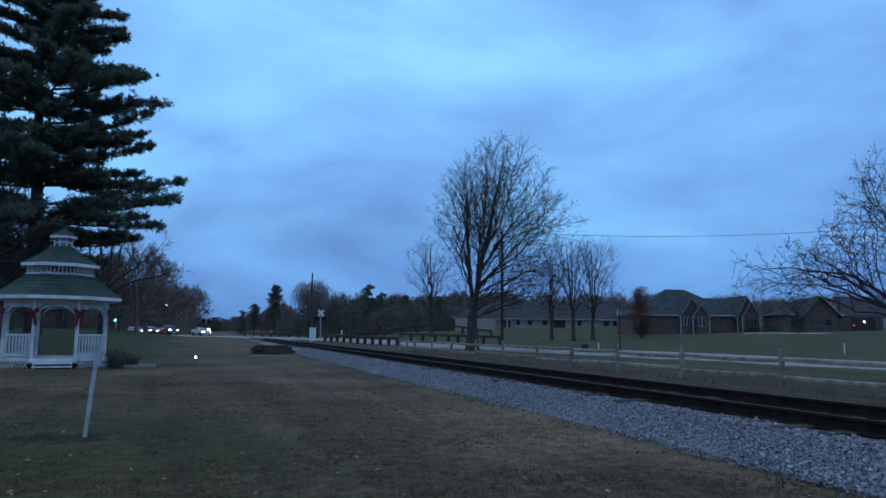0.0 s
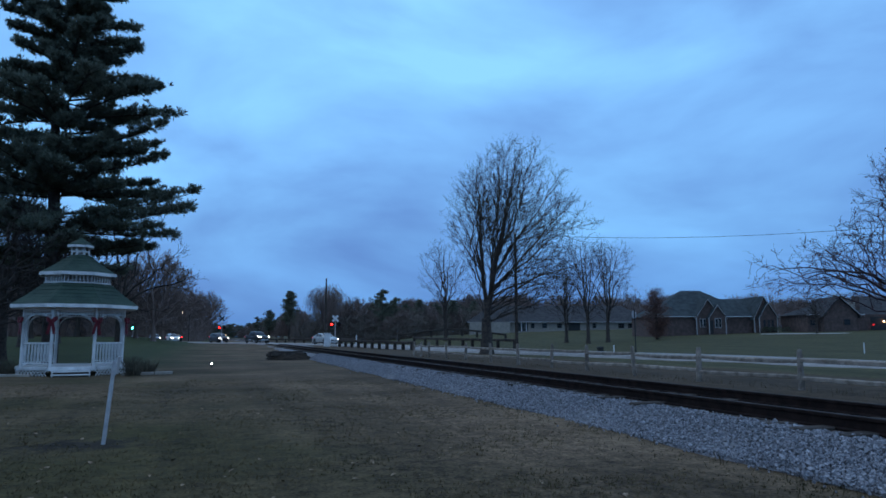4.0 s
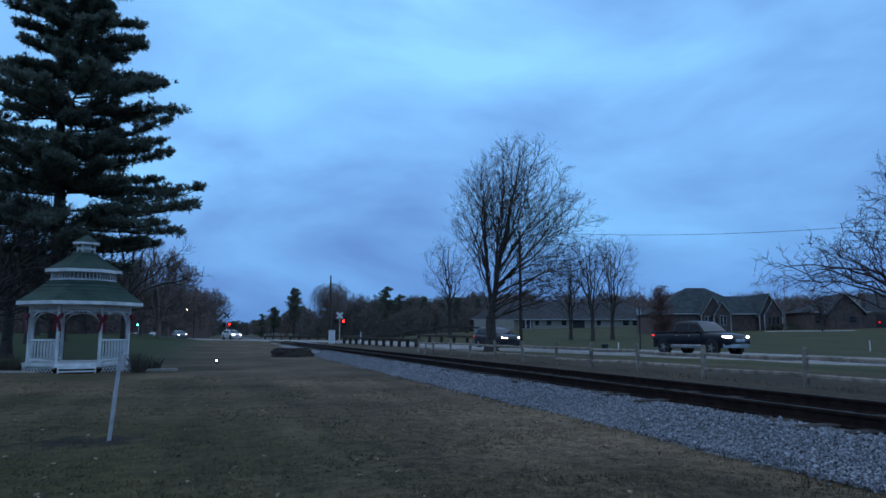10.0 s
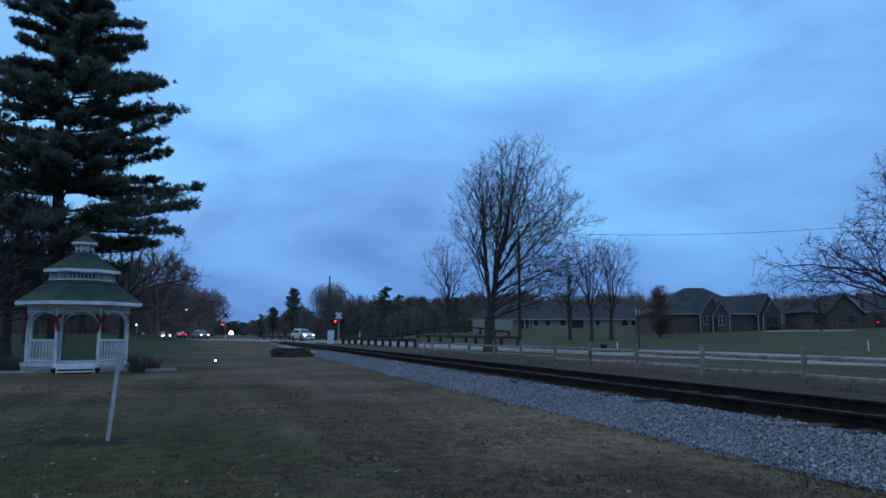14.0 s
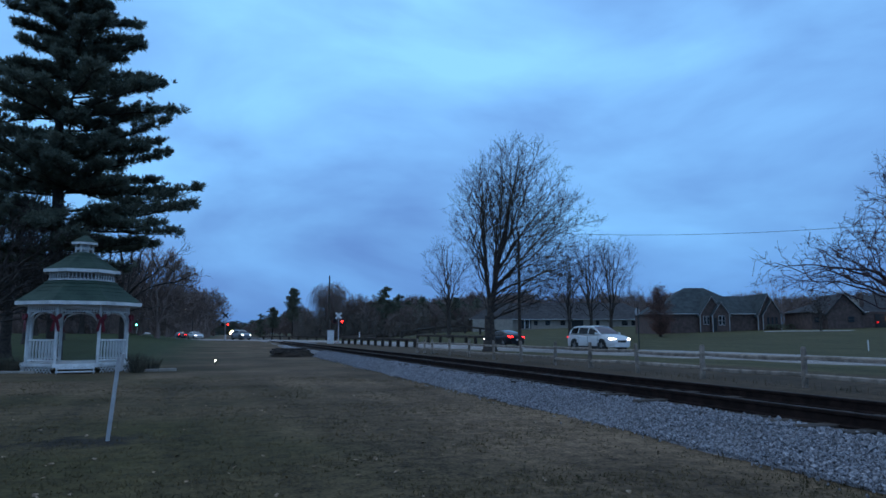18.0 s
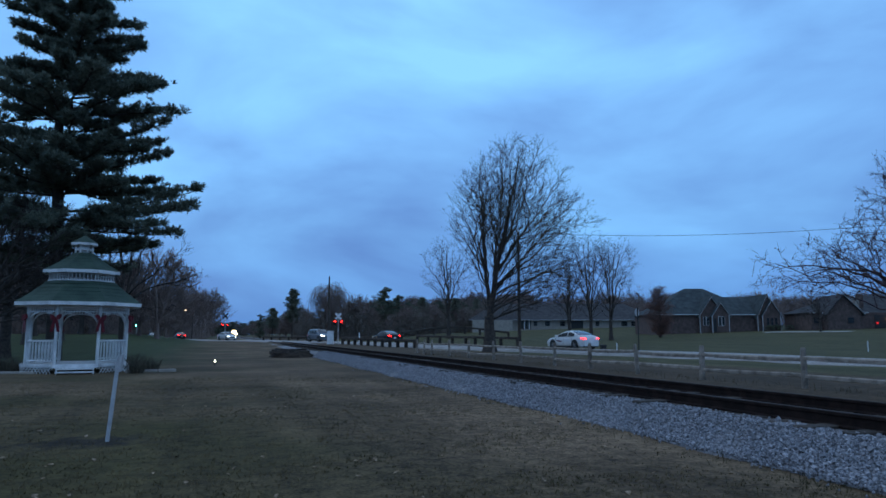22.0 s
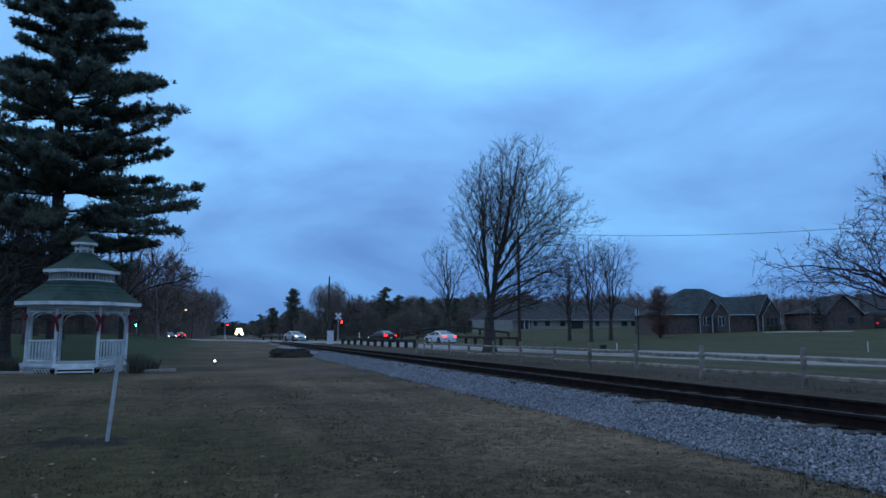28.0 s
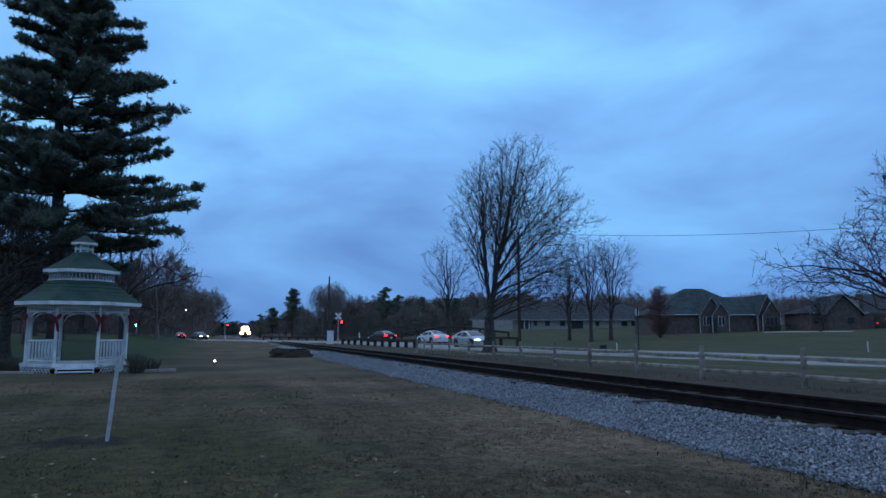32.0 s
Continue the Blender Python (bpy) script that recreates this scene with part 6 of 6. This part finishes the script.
        part("tail_light", Geo().loft([[(-half + 0.26, s * (W - 0.06), zt - 0.10), (-half + 0.26, s * (W - 0.035), zt - 0.12), (-half + 0.26, s * (W - 0.04), zt - 0.15), (-half + 0.26, s * (W - 0.12), zt - 0.13)],
                                       [(-half - 0.012, s * (W - 0.40), zt - 0.11), (-half + 0.03, s * (W - 0.13), zt - 0.09), (-half + 0.03, s * (W - 0.13), zt - 0.20), (-half - 0.012, s * (W - 0.40), zt - 0.19)]]), tail, car, "lit red tail light")
        for gx in S["doors"]:
            part("door_gap", Geo().box(gx - 0.006, gx + 0.006, s * plan(gx) - 0.014, s * plan(gx) + 0.003, sill + 0.16, edge(gx) - 0.06), BLACK, car)
        for gx in S["doors"][:2]:
            part("door_handle", Geo().block(gx - 0.92, gx - 0.74, s * W - 0.03, s * W + 0.02, edge(gx) - 0.17, edge(gx) - 0.135, 0.01), paint if shape == "sedan" else CHROME, car)
        part("sill_trim", Geo().block(-S["base"] + 0.42, S["base"] - 0.42, s * (W - 0.07) - 0.05, s * (W - 0.07) + 0.05, sill - 0.05, sill + 0.09, 0.02), BLACK, car)
        for wx in (-S["base"], S["base"]):
            r = S["wheel"]
            yw = plan(wx) - 0.105
            m = pose(wx, s * yw, r, 90, 0, 0)
            # no wheel well is cut: a black disc stands in for its shade
            part("arch_shade", Geo().turned([(r + 0.065, -0.113), (r + 0.065, 0.113)], 24, pose(wx, s * yw, r + 0.03, 90, 0, 0)), BLACK, car)
            wh = part("wheel", Geo().turned([(r * 0.66, -0.125), (r * 0.93, -0.125), (r, -0.09), (r, 0.09), (r * 0.93, 0.125), (r * 0.66, 0.125)], 22, m), RUBBER, car)
            rim = Geo().turned([(r * 0.16, -0.128), (r * 0.66, -0.118), (r * 0.66, 0.118), (r * 0.16, 0.128)], 16, m)
            for k in range(5):
                rim.box(0.05, r * 0.62, -0.03, 0.03, 0.11, 0.133, m @ Matrix.Rotation(6.2832 * k / 5, 4, "Z"))
                rim.box(0.05, r * 0.62, -0.03, 0.03, -0.133, -0.11, m @ Matrix.Rotation(6.2832 * k / 5, 4, "Z"))
            part("rim", rim, ALLOY, wh, "alloy rim")
    chrome = shape == "pickup"
    zn = edge(half - 0.1)
    part("front_bumper", Geo().loft([[(half - 0.30, -W + 0.05, z), (half + 0.0, -W + 0.32, z), (half + 0.04, 0, z), (half + 0.0, W - 0.32, z), (half - 0.30, W - 0.05, z)] for z in (sill + 0.02, sill + 0.22)]), CHROME if chrome else paint, car)
    part("rear_bumper", Geo().loft([[(-half + 0.30, -W + 0.03, z), (-half - 0.01, -W + 0.22, z), (-half - 0.05, 0, z), (-half - 0.01, W - 0.22, z), (-half + 0.30, W - 0.03, z)] for z in (sill + 0.06, sill + 0.30)]), CHROME if chrome else paint, car)
    part("valance", Geo().block(-half + 0.02, -half + 0.25, -W + 0.2, W - 0.2, sill - 0.02, sill + 0.12, 0.03), BLACK, car, "dark lower valance")
    part("grille", Geo().block(half - 0.10, half + 0.012, -0.36, 0.36, zn - 0.26, zn - 0.10, 0.02), CHROME if chrome else BLACK, car)
    part("number_plate", Geo().block(-half - 0.066, -half - 0.05, -0.16, 0.16, sill + 0.32, sill + 0.46, 0.004), WHITE, car, "pale blank number plate")
    if chrome:
        part("bed", Geo().box(-half + 0.15, c0 - 0.08, -W + 0.16, W - 0.16, edge(-2.0) + 0.034, edge(-2.0) + 0.045), BLACK, car, "dark open load bed")
        for s in (-1, 1):
            part("bed_rail", Geo().block(-half + 0.08, c0 - 0.04, s * (W - 0.10) - 0.05, s * (W - 0.10) + 0.05, edge(-2.0) - 0.02, edge(-2.0) + 0.07, 0.02), paint, car)
            part("rocker_trim", Geo().block(-1.2, 1.2, s * W - 0.03, s * W + 0.03, sill - 0.02, sill + 0.16, 0.02), CHROME, car, "pale lower body trim")
    return car


def paint(name, c, metal=0.35, spec=0.5):
    return surface(name, tuple(v * 0.9 for v in c), c, 2, 0.28, 0.0, metal, fine=40, spec=spec)


SILVER = paint("silver_car_paint", (0.50, 0.49, 0.48))
PEARL = paint("white_car_paint", (0.66, 0.64, 0.63), 0.1)
NAVY = paint("dark_blue_car_paint", (0.010, 0.008, 0.013), 0.0, 0.22)
CHAR = paint("charcoal_car_paint", (0.030, 0.027, 0.032), 0.0, 0.28)
BLUE = paint("grey_blue_car_paint", (0.17, 0.19, 0.22))
INK = paint("black_car_paint", (0.010, 0.009, 0.011), 0.0, 0.25)

silver_sedan = vehicle("sedan", "silver sedan with lit headlights on the road", "car", SILVER, "sedan", long=1.09)
dark_pickup = vehicle("pickup_truck", "dark pickup truck with pale lower trim and lit headlights", "truck", NAVY, "pickup")
dark_wagon = vehicle("suv", "charcoal sport utility car with lit headlights", "car", CHAR, "suv", long=1.05)
white_suv = vehicle("suv", "white sport utility car with lit headlights", "car", PEARL, "suv")
dark_sedan = vehicle("sedan", "black sedan with bright red brake lights waiting at the crossing", "car", INK, "sedan", True, TAIL_LIT)
white_sedan = vehicle("sedan", "white sedan with red tail lights queuing for the crossing", "car", PEARL, "sedan", False, TAIL_LIT)
blue_suv = vehicle("suv", "grey-blue sport utility car with lit headlights", "car", BLUE, "suv")
late_car = vehicle("sedan", "grey sedan with lit headlights on the far road", "car", CHAR, "sedan")
parked_car = vehicle("sedan", "dark sedan with lit tail lights standing on the far road", "car", INK, "sedan", False, TAIL_LIT)
pale_sedan = vehicle("sedan", "pale silver sedan with lit headlights", "car", SILVER, "sedan")


def build_locomotive():
    """A diesel road engine, nose towards -y; its place is the rail top under the coupler."""
    body = paint("dark_engine_paint", (0.06, 0.055, 0.06), 0.0)
    t = thing("locomotive", "diesel freight locomotive with bright headlights approaching", "locomotive")
    part("pilot", Geo().prism([(-1.45, 0.15), (1.45, 0.15), (1.45, 1.25), (-1.45, 1.25)], 0.3, 1.0), BLACK, t, "steel pilot plate")
    part("deck", Geo().block(-1.55, 1.55, 0.6, 21.5, 1.2, 1.5, 0.03), BLACK, t)
    part("nose", Geo().prism([(-1.0, 1.5), (1.0, 1.5), (1.0, 3.1), (0.8, 3.45), (-0.8, 3.45), (-1.0, 3.1)], 1.2, 3.2), body, t)
    cab = part("cab", Geo().prism([(-1.55, 1.5), (1.55, 1.5), (1.55, 4.0), (1.0, 4.6), (-1.0, 4.6), (-1.55, 4.0)], 3.2, 6.0), body, t)
    for sx in (-0.75, 0.75):
        part("cab_window", Geo().block(sx - 0.5, sx + 0.5, 3.16, 3.2, 3.55, 4.1, 0.02), WINDOW, cab)
    part("hood", Geo().prism([(-0.95, 1.5), (0.95, 1.5), (0.95, 4.2), (0.75, 4.5), (-0.75, 4.5), (-0.95, 4.2)], 6.0, 21.0), body, t)
    part("headlight_box", Geo().block(-0.9, 0.9, 1.08, 1.24, 2.55, 3.45, 0.05), BLACK, t)
    # lamps drawn oversize; the glowing rings round them are added as bloom
    for sx in (-0.43, 0.43):
        lamp = part("headlight", Geo().turned([(0.50, 0), (0.46, 0.06), (0.12, 0.10)], 14, pose(sx, 1.08, 3.0, 90, 0, 0)), ENGINE_LIGHT, t, "bright warm headlight")
        part("bloom_ring", Geo().turned([(0.98, -0.06), (0.92, 0.02), (0.50, -0.02)], 18, pose(sx, 1.06, 3.0, 90, 0, 0)), ENGINE_BLOOM, lamp, "glowing ring added as lamp bloom")
    for sx in (-1.15, 1.15):
        lamp = part("ditch_light", Geo().turned([(0.34, 0), (0.30, 0.05), (0.08, 0.08)], 14, pose(sx, 0.3, 1.65, 90, 0, 0)), ENGINE_LIGHT, t, "bright warm ditch light")
        part("bloom_ring", Geo().turned([(0.66, -0.05), (0.61, 0.02), (0.34, -0.02)], 16, pose(sx, 0.29, 1.65, 90, 0, 0)), ENGINE_BLOOM, lamp, "glowing ring added as lamp bloom")
        part("handrail", Geo().rod((sx * 1.25, 0.7, 1.5), (sx * 1.25, 0.7, 2.6), 0.025, None, 6), WHITE, t)
    for ty in (4.2, 17.2):
        truck = part("truck", Geo().block(-1.25, 1.25, ty - 2.2, ty + 2.2, 0.55, 1.15, 0.05), BLACK, t)
        for a in (-1.7, 0, 1.7):
            part("axle_wheels", Geo().turned([(0.5, -0.78), (0.5, -0.68), (0.12, -0.66), (0.12, 0.66), (0.5, 0.68), (0.5, 0.78)], 16, pose(0, ty + a, 0.5, 0, 90, 0)), RUST, truck)
    part("fuel_tank", Geo().block(-1.3, 1.3, 8, 13.4, 0.45, 1.2, 0.1), BLACK, t)
    part("coupler", Geo().block(-0.15, 0.15, -0.25, 0.4, 0.75, 1.05, 0.04), RUST, t)
    return t


engine = build_locomotive()
# plain dark red badge on both front doors of the white sedan
for s in (-1, 1):
    part("door_badge", Geo().prism([(0.05, 0.62), (0.35, 0.56), (0.75, 0.60), (0.95, 0.70), (0.6, 0.68), (0.3, 0.67)], s * 0.890, s * 0.912), RED, white_sedan, "dark red badge")



# ---- small things on the ground ----
def bank_height(x, y):
    """Height of the near shoulder of the ballast bank."""
    d = TRACK_X - x
    if d > 1.32:
        return 0.30 + (0.02 + land(TRACK_X, y) - 0.30) * min(1.0, (d - 1.32) / 0.68)
    return 0.31 + 0.025 * (1.32 - d) / 0.92


def stone(r, size):
    """An irregular crushed stone of eight corners."""
    v = []
    for k in range(8):
        s = [1 if k & b else -1 for b in (1, 2, 4)]
        v.append(tuple(size * q * r.uniform(0.35, 0.75) * f for q, f in zip(s, (1.15, 0.95, 0.75))))
    return v, [(0, 2, 3, 1), (4, 5, 7, 6), (0, 1, 5, 4), (2, 6, 7, 3), (0, 4, 6, 2), (1, 3, 7, 5)]


def build_stones():
    r = random.Random(12)
    shapes = [stone(r, 1.0) for _ in range(14)]
    g = Geo()

    def place(lo, hi):
        y = lo + (hi - lo) * r.random() ** 1.5
        x = TRACK_X - 2.04 + 1.0 * r.random() + r.gauss(0, 0.05)
        if r.random() < 0.03:
            x -= abs(r.gauss(0, 0.2))
        return x, y, max(bank_height(x, y), land(x, y)) + r.uniform(-0.008, 0.018)

    for i in range(56000):
        x, y, z = place(3.2, 46)
        s = r.uniform(0.011, 0.022) * (1 + 0.015 * y)
        m = Matrix.Translation((x, y, z)) @ Euler((r.uniform(0, 6.28), r.uniform(0, 6.28), r.uniform(0, 6.28))).to_matrix().to_4x4() @ Matrix.Scale(s, 4)
        v, f = shapes[i % 14]
        g.add([m @ Vector(p) for p in v], f)
    loose = surface("loose_stone", (0.105, 0.098, 0.102), (0.34, 0.315, 0.328), 1.5, 0.85, 0.0, fine=30)
    nt, l = loose.node_tree.nodes, loose.node_tree.links
    geo, ramp = nt.new("ShaderNodeNewGeometry"), [q for q in nt if q.bl_idname == "ShaderNodeValToRGB"][0]
    ramp.color_ramp.elements[0].position, ramp.color_ramp.elements[1].position = 0.0, 1.0
    l.new(geo.outputs["Random Per Island"], ramp.inputs["Fac"])
    whole("ballast_stones", g, loose, "loose grey crushed stones of the track bank", "stones", kind="stuff")
    bed = thing("shoulder_stones", "grey crushed stones on the near shoulder of the bank", "stones")
    meshes = [Geo().add([Vector(p) * 0.029 for p in v], f).mesh("stone", STONE) for v, f in shapes[:6]]
    for i in range(280):
        x, y, z = place(4.6, 9.0)
        ob = part("stone", meshes[i % 6], None, bed)
        ob.matrix_basis = pose(x, y, z + 0.02, r.uniform(0, 360), r.uniform(0, 360), r.uniform(0, 360)) @ Matrix.Scale(r.uniform(0.7, 1.25), 4)


build_stones()


def build_turf():
    r = random.Random(14)
    g = Geo()
    for i in range(30000):
        y = 3.0 + 21 * r.random() ** 1.35
        x = r.uniform(-0.42 * y - 1.0, 5.75)
        z = land(x, y) + 0.05 * noise.noise((x * 0.22, y * 0.22, 0)) + 0.018 * noise.noise((x * 0.9, y * 0.9, 4))
        n = noise.noise((x * 0.5, y * 0.5, 7))
        if n < -0.18 and r.random() < 0.7:
            continue
        size = r.uniform(0.018, 0.046) * (1 + 0.5 * max(0, n))
        for k in range(3):
            a = r.uniform(0, 6.28)
            lean = r.uniform(0.5, 1.8)
            w = Vector((math.cos(a) * lean, math.sin(a) * lean, 1)).normalized() * size
            u = Vector((-math.sin(a), math.cos(a), 0)) * 0.006
            p = Vector((x + r.gauss(0, 0.02), y + r.gauss(0, 0.02), z - 0.004))
            q = len(g.v)
            g.v.extend((tuple(p - u), tuple(p + u), tuple(p + w)))
            g.f.append((q, q + 1, q + 2))
    blade = surface("dry_grass_blade", (0.050, 0.042, 0.020), (0.165, 0.120, 0.066), 0.9, 0.95, 0.0, fine=14, thin=0.5)
    whole("grass_blades", g, blade, "short dormant grass blades on the near lawn", "grass", kind="stuff")
    litter = thing("leaf_litter", "scattered dry fallen leaves on the lawn", "leaves")
    leaf = Geo().add([(0, -0.05, 0.0), (0.032, -0.015, 0.012), (0.026, 0.03, 0.016), (0, 0.06, 0.006), (-0.028, 0.028, 0.014), (-0.034, -0.012, 0.01), (0, 0.0, 0.0)], [(0, 1, 6), (1, 2, 6), (2, 3, 6), (3, 4, 6), (4, 5, 6), (5, 0, 6)]).mesh("leaf", LEAF)
    for i in range(170):
        y = 3.6 + 16 * r.random() ** 1.3
        x = r.uniform(-0.40 * y, 5.6)
        z = land(x, y) + 0.05 * noise.noise((x * 0.22, y * 0.22, 0)) + 0.018 * noise.noise((x * 0.9, y * 0.9, 4))
        ob = part("leaf", leaf, None, litter)
        ob.matrix_basis = pose(x, y, z + 0.012, r.uniform(-25, 25), r.uniform(-25, 25), r.uniform(0, 360)) @ Matrix.Scale(r.uniform(0.4, 0.8), 4)
    # tall dead weeds along the foot of the bank and the fence
    weeds = Geo()
    for i in range(1100):
        if i % 3:
            x, y = 14.4 + r.gauss(0, 0.35), r.uniform(8, 50)
        else:
            x, y = 5.5 + r.gauss(0, 0.16), r.uniform(5, 40)
        h = r.uniform(0.05, 0.17) if i % 3 else r.uniform(0.03, 0.08)
        limb(weeds, (x, y, land(x, y) - 0.01), (r.gauss(0, 0.25), r.gauss(0, 0.25), 1), h, 0.006, 0.002, r, 0, 0.1, 2, 3)
    whole("dead_weeds", weeds, blade, "dead brown weeds along the fence and the bank", "weeds", kind="stuff")


build_turf()


def edging(points, label):
    g = Geo()
    for (x0, y0), (x1, y1) in zip(points, points[1:]):
        d = Vector((x1 - x0, y1 - y0, 0))
        m = Matrix.Translation((x0, y0, land(x0, y0))) @ Matrix.Rotation(math.atan2(d.y, d.x), 4, "Z")
        g.block(0, d.length - 0.02, -0.07, 0.07, -0.05, 0.11, 0.02, m)
    whole("bed_edging", g, TAN, label, "edging", group="edging round the gazebo")


edging([from_col(c, 24.6)[:2] for c in (-0.70, -0.66, -0.625, -0.592)], "low pale edging of the planting bed by the gazebo")
edging([from_col(c, d)[:2] for c, d in ((-0.462, 25.6), (-0.44, 25.9), (-0.415, 26.3), (-0.388, 26.8))], "low pale edging of the planting bed by the gazebo")


def ribbon(name, places, width, mat, label, category):
    g = Geo()
    v = []
    for i, (x, y) in enumerate(places):
        a, b = places[max(0, i - 1)], places[min(len(places) - 1, i + 1)]
        n = Vector((-(b[1] - a[1]), b[0] - a[0], 0)).normalized() * width / 2
        for s in (-1, 1):
            px, py = x + n.x * s, y + n.y * s
            v.append((px, py, land(px, py) + 0.05))
    g.add(v, [(2 * k, 2 * k + 1, 2 * k + 3, 2 * k + 2) for k in range(len(places) - 1)])
    whole(name, g, mat, label, category, kind="structure")


ribbon("driveway", spline([from_col(0.47, 104)[:2], from_col(0.50, 103)[:2], from_col(0.54, 99)[:2], from_col(0.60, 95)[:2]], 2.0), 3.0, CONCRETE, "pale concrete driveway curving across the lawn", "driveway")



# ---- what moves ----
def drive(car, side, rows):
    """Keys a car on its lane: seconds and metres along the road. side < 0: towards the lens."""
    (t0, u0), (t1, u1) = rows[0], rows[1]
    v = (u1 - u0) / (t1 - t0)
    lead = [(t, u0 + v * (t - t0)) for t in range(0, int(math.ceil(t0)), 1)]
    (t2, u2), (t3, u3) = rows[-2], rows[-1]
    v = (u3 - u2) / (t3 - t2)
    if abs(v) < 1.5:
        v = 0.0
    tail = [(t, u3 + v * (t - t3)) for t in range(int(t3) + 1, 33, 1)]
    keys = []
    for t, u in lead + rows + tail:
        u = min(max(u, 20.0), ALONG[-1] - 20.0)
        x, y, h = on_road(u, side)
        z = road_height(u) + 0.03
        keys.append((t, pose(x, y, z, 0, 0, math.degrees(h) + (180 if side < 0 else 0))))
    walk(car, keys)


def flash(shutters, start, period, middle):
    """Two lamps that light in turn: a black shutter drops from the one that shines."""
    for k, sh in enumerate(shutters):
        x, y, z = sh.location
        keys, t = [(0.0, pose(x, y, z))], middle - period * 8 + (period / 2 if k == 0 else 0)
        last = 0.0
        while t < 33:
            for s, down in ((t - period / 4 - 0.03, 0), (t - period / 4 + 0.03, 1), (t + period / 4 - 0.03, 1), (t + period / 4 + 0.03, 0)):
                if s > max(start, last + 0.02) and s <= 32.0:
                    keys.append((s, pose(x, y, z - (0.34 if down else 0))))
                    last = s
            t += period
        if last < 31.97:
            keys.append((32.0, keys[-1][1]))
        walk(sh, keys)


def motions():
    walk(engine, [(t, pose(TRACK_X, 238 + 20.5 * (32 - t), RAIL_Z)) for t in (0, 8, 16, 24, 32)])
    flash(SHUT_A, 0.02, 1.0977, 8.0)
    flash(SHUT_B, 0.02, 1.0977, 8.0)
    x, y, h = on_road(871.4, 1.75)
    parked_car.matrix_basis = pose(x, y, road_height(871.4) + 0.03, 0, 0, math.degrees(h))
    drive(silver_sedan, -1.75, [(0, 835.2), (0.5, 830.1), (1, 825.1), (1.5, 821), (2, 817.6), (2.5, 812.3), (3, 806.9), (3.5, 800.7), (5.5, 774.7), (6, 767.3), (6.5, 760.6), (7, 751.8), (7.5, 744.9), (8, 737.6), (8.5, 730.7), (9, 724.8)])
    drive(dark_pickup, -1.75, [(0, 851.1), (0.5, 847.3), (1, 843.2), (1.5, 839.6), (2, 836.2), (2.5, 832), (3, 828.7), (3.5, 824.3), (5.5, 800), (6, 793.1), (6.5, 786), (7, 777.5), (7.5, 770.2), (8, 762), (8.5, 754.6), (9, 747), (9.5, 739.9), (10, 733.3), (10.5, 727.3)])
    drive(dark_wagon, -1.75, [(2, 848.9), (2.5, 845.2), (3, 841.5), (3.5, 838.2), (5.5, 821), (6, 816.2), (6.5, 809.5), (7, 802.7), (7.5, 795.1), (8, 788), (8.5, 780.2), (9, 770.9), (9.5, 762.8), (10, 755.4), (10.5, 747.8), (11, 740.8), (11.5, 734.8), (12, 729.3), (12.5, 724.5)])
    drive(white_suv, -1.75, [(11.5, 823.8), (12, 821.4), (12.5, 818), (13, 813.4), (13.5, 808.6), (14, 803.1), (14.5, 797.3), (16.5, 767.5), (17, 759.5), (17.5, 750.9), (18, 742.2), (18.5, 734.3), (19, 726.4)])
    drive(dark_sedan, 1.75, [(16.5, 741.3), (17, 747.6), (17.5, 753.5), (18, 759.5), (18.5, 764.6), (19, 768.8), (19.5, 772.5), (20, 776.1), (20.5, 779.2), (21, 781.8), (21.5, 783.9), (22, 785.3), (22.5, 786), (23, 786.3)])
    drive(white_sedan, 1.75, [(19, 724), (19.5, 728.5), (20, 732.9), (20.5, 737.6), (21, 742), (21.5, 745.7), (22, 749.4), (22.5, 752.9), (23, 756), (23.5, 759), (24, 761.5), (24.5, 763.8), (25, 765.7), (25.5, 767.3), (27.5, 771.3), (28, 771.9), (28.5, 772.7), (29, 773.2), (29.5, 773.5), (30, 773.6)])
    drive(late_car, -1.75, [(27.5, 866.7), (28.5, 862.7), (30, 853.1), (32, 844.9)])
    drive(blue_suv, -1.75, [(13, 848.9), (13.5, 847.3), (14, 844.9), (14.5, 842), (16.5, 833.7), (19, 821.4), (20, 815.4), (20.5, 811.5), (21, 806.6), (21.5, 801.7), (22, 797.3), (22.5, 792.6), (23, 787.2), (23.5, 780.5), (24, 773.5), (24.5, 765.9), (25, 759.2), (25.5, 752.5), (27.5, 724.2)])
    drive(pale_sedan, -1.75, [(16.5, 855.7), (17.5, 849.8), (18.5, 845.5), (20, 839), (22, 832.3), (24, 825.8), (25, 821.4), (25.5, 819.1), (27.5, 809.9), (28, 805.8), (28.5, 800.9), (29, 796.4), (29.5, 791.6), (30, 786.7), (30.5, 780.5), (31, 774.2), (31.5, 767), (32, 759.3)])


motions()
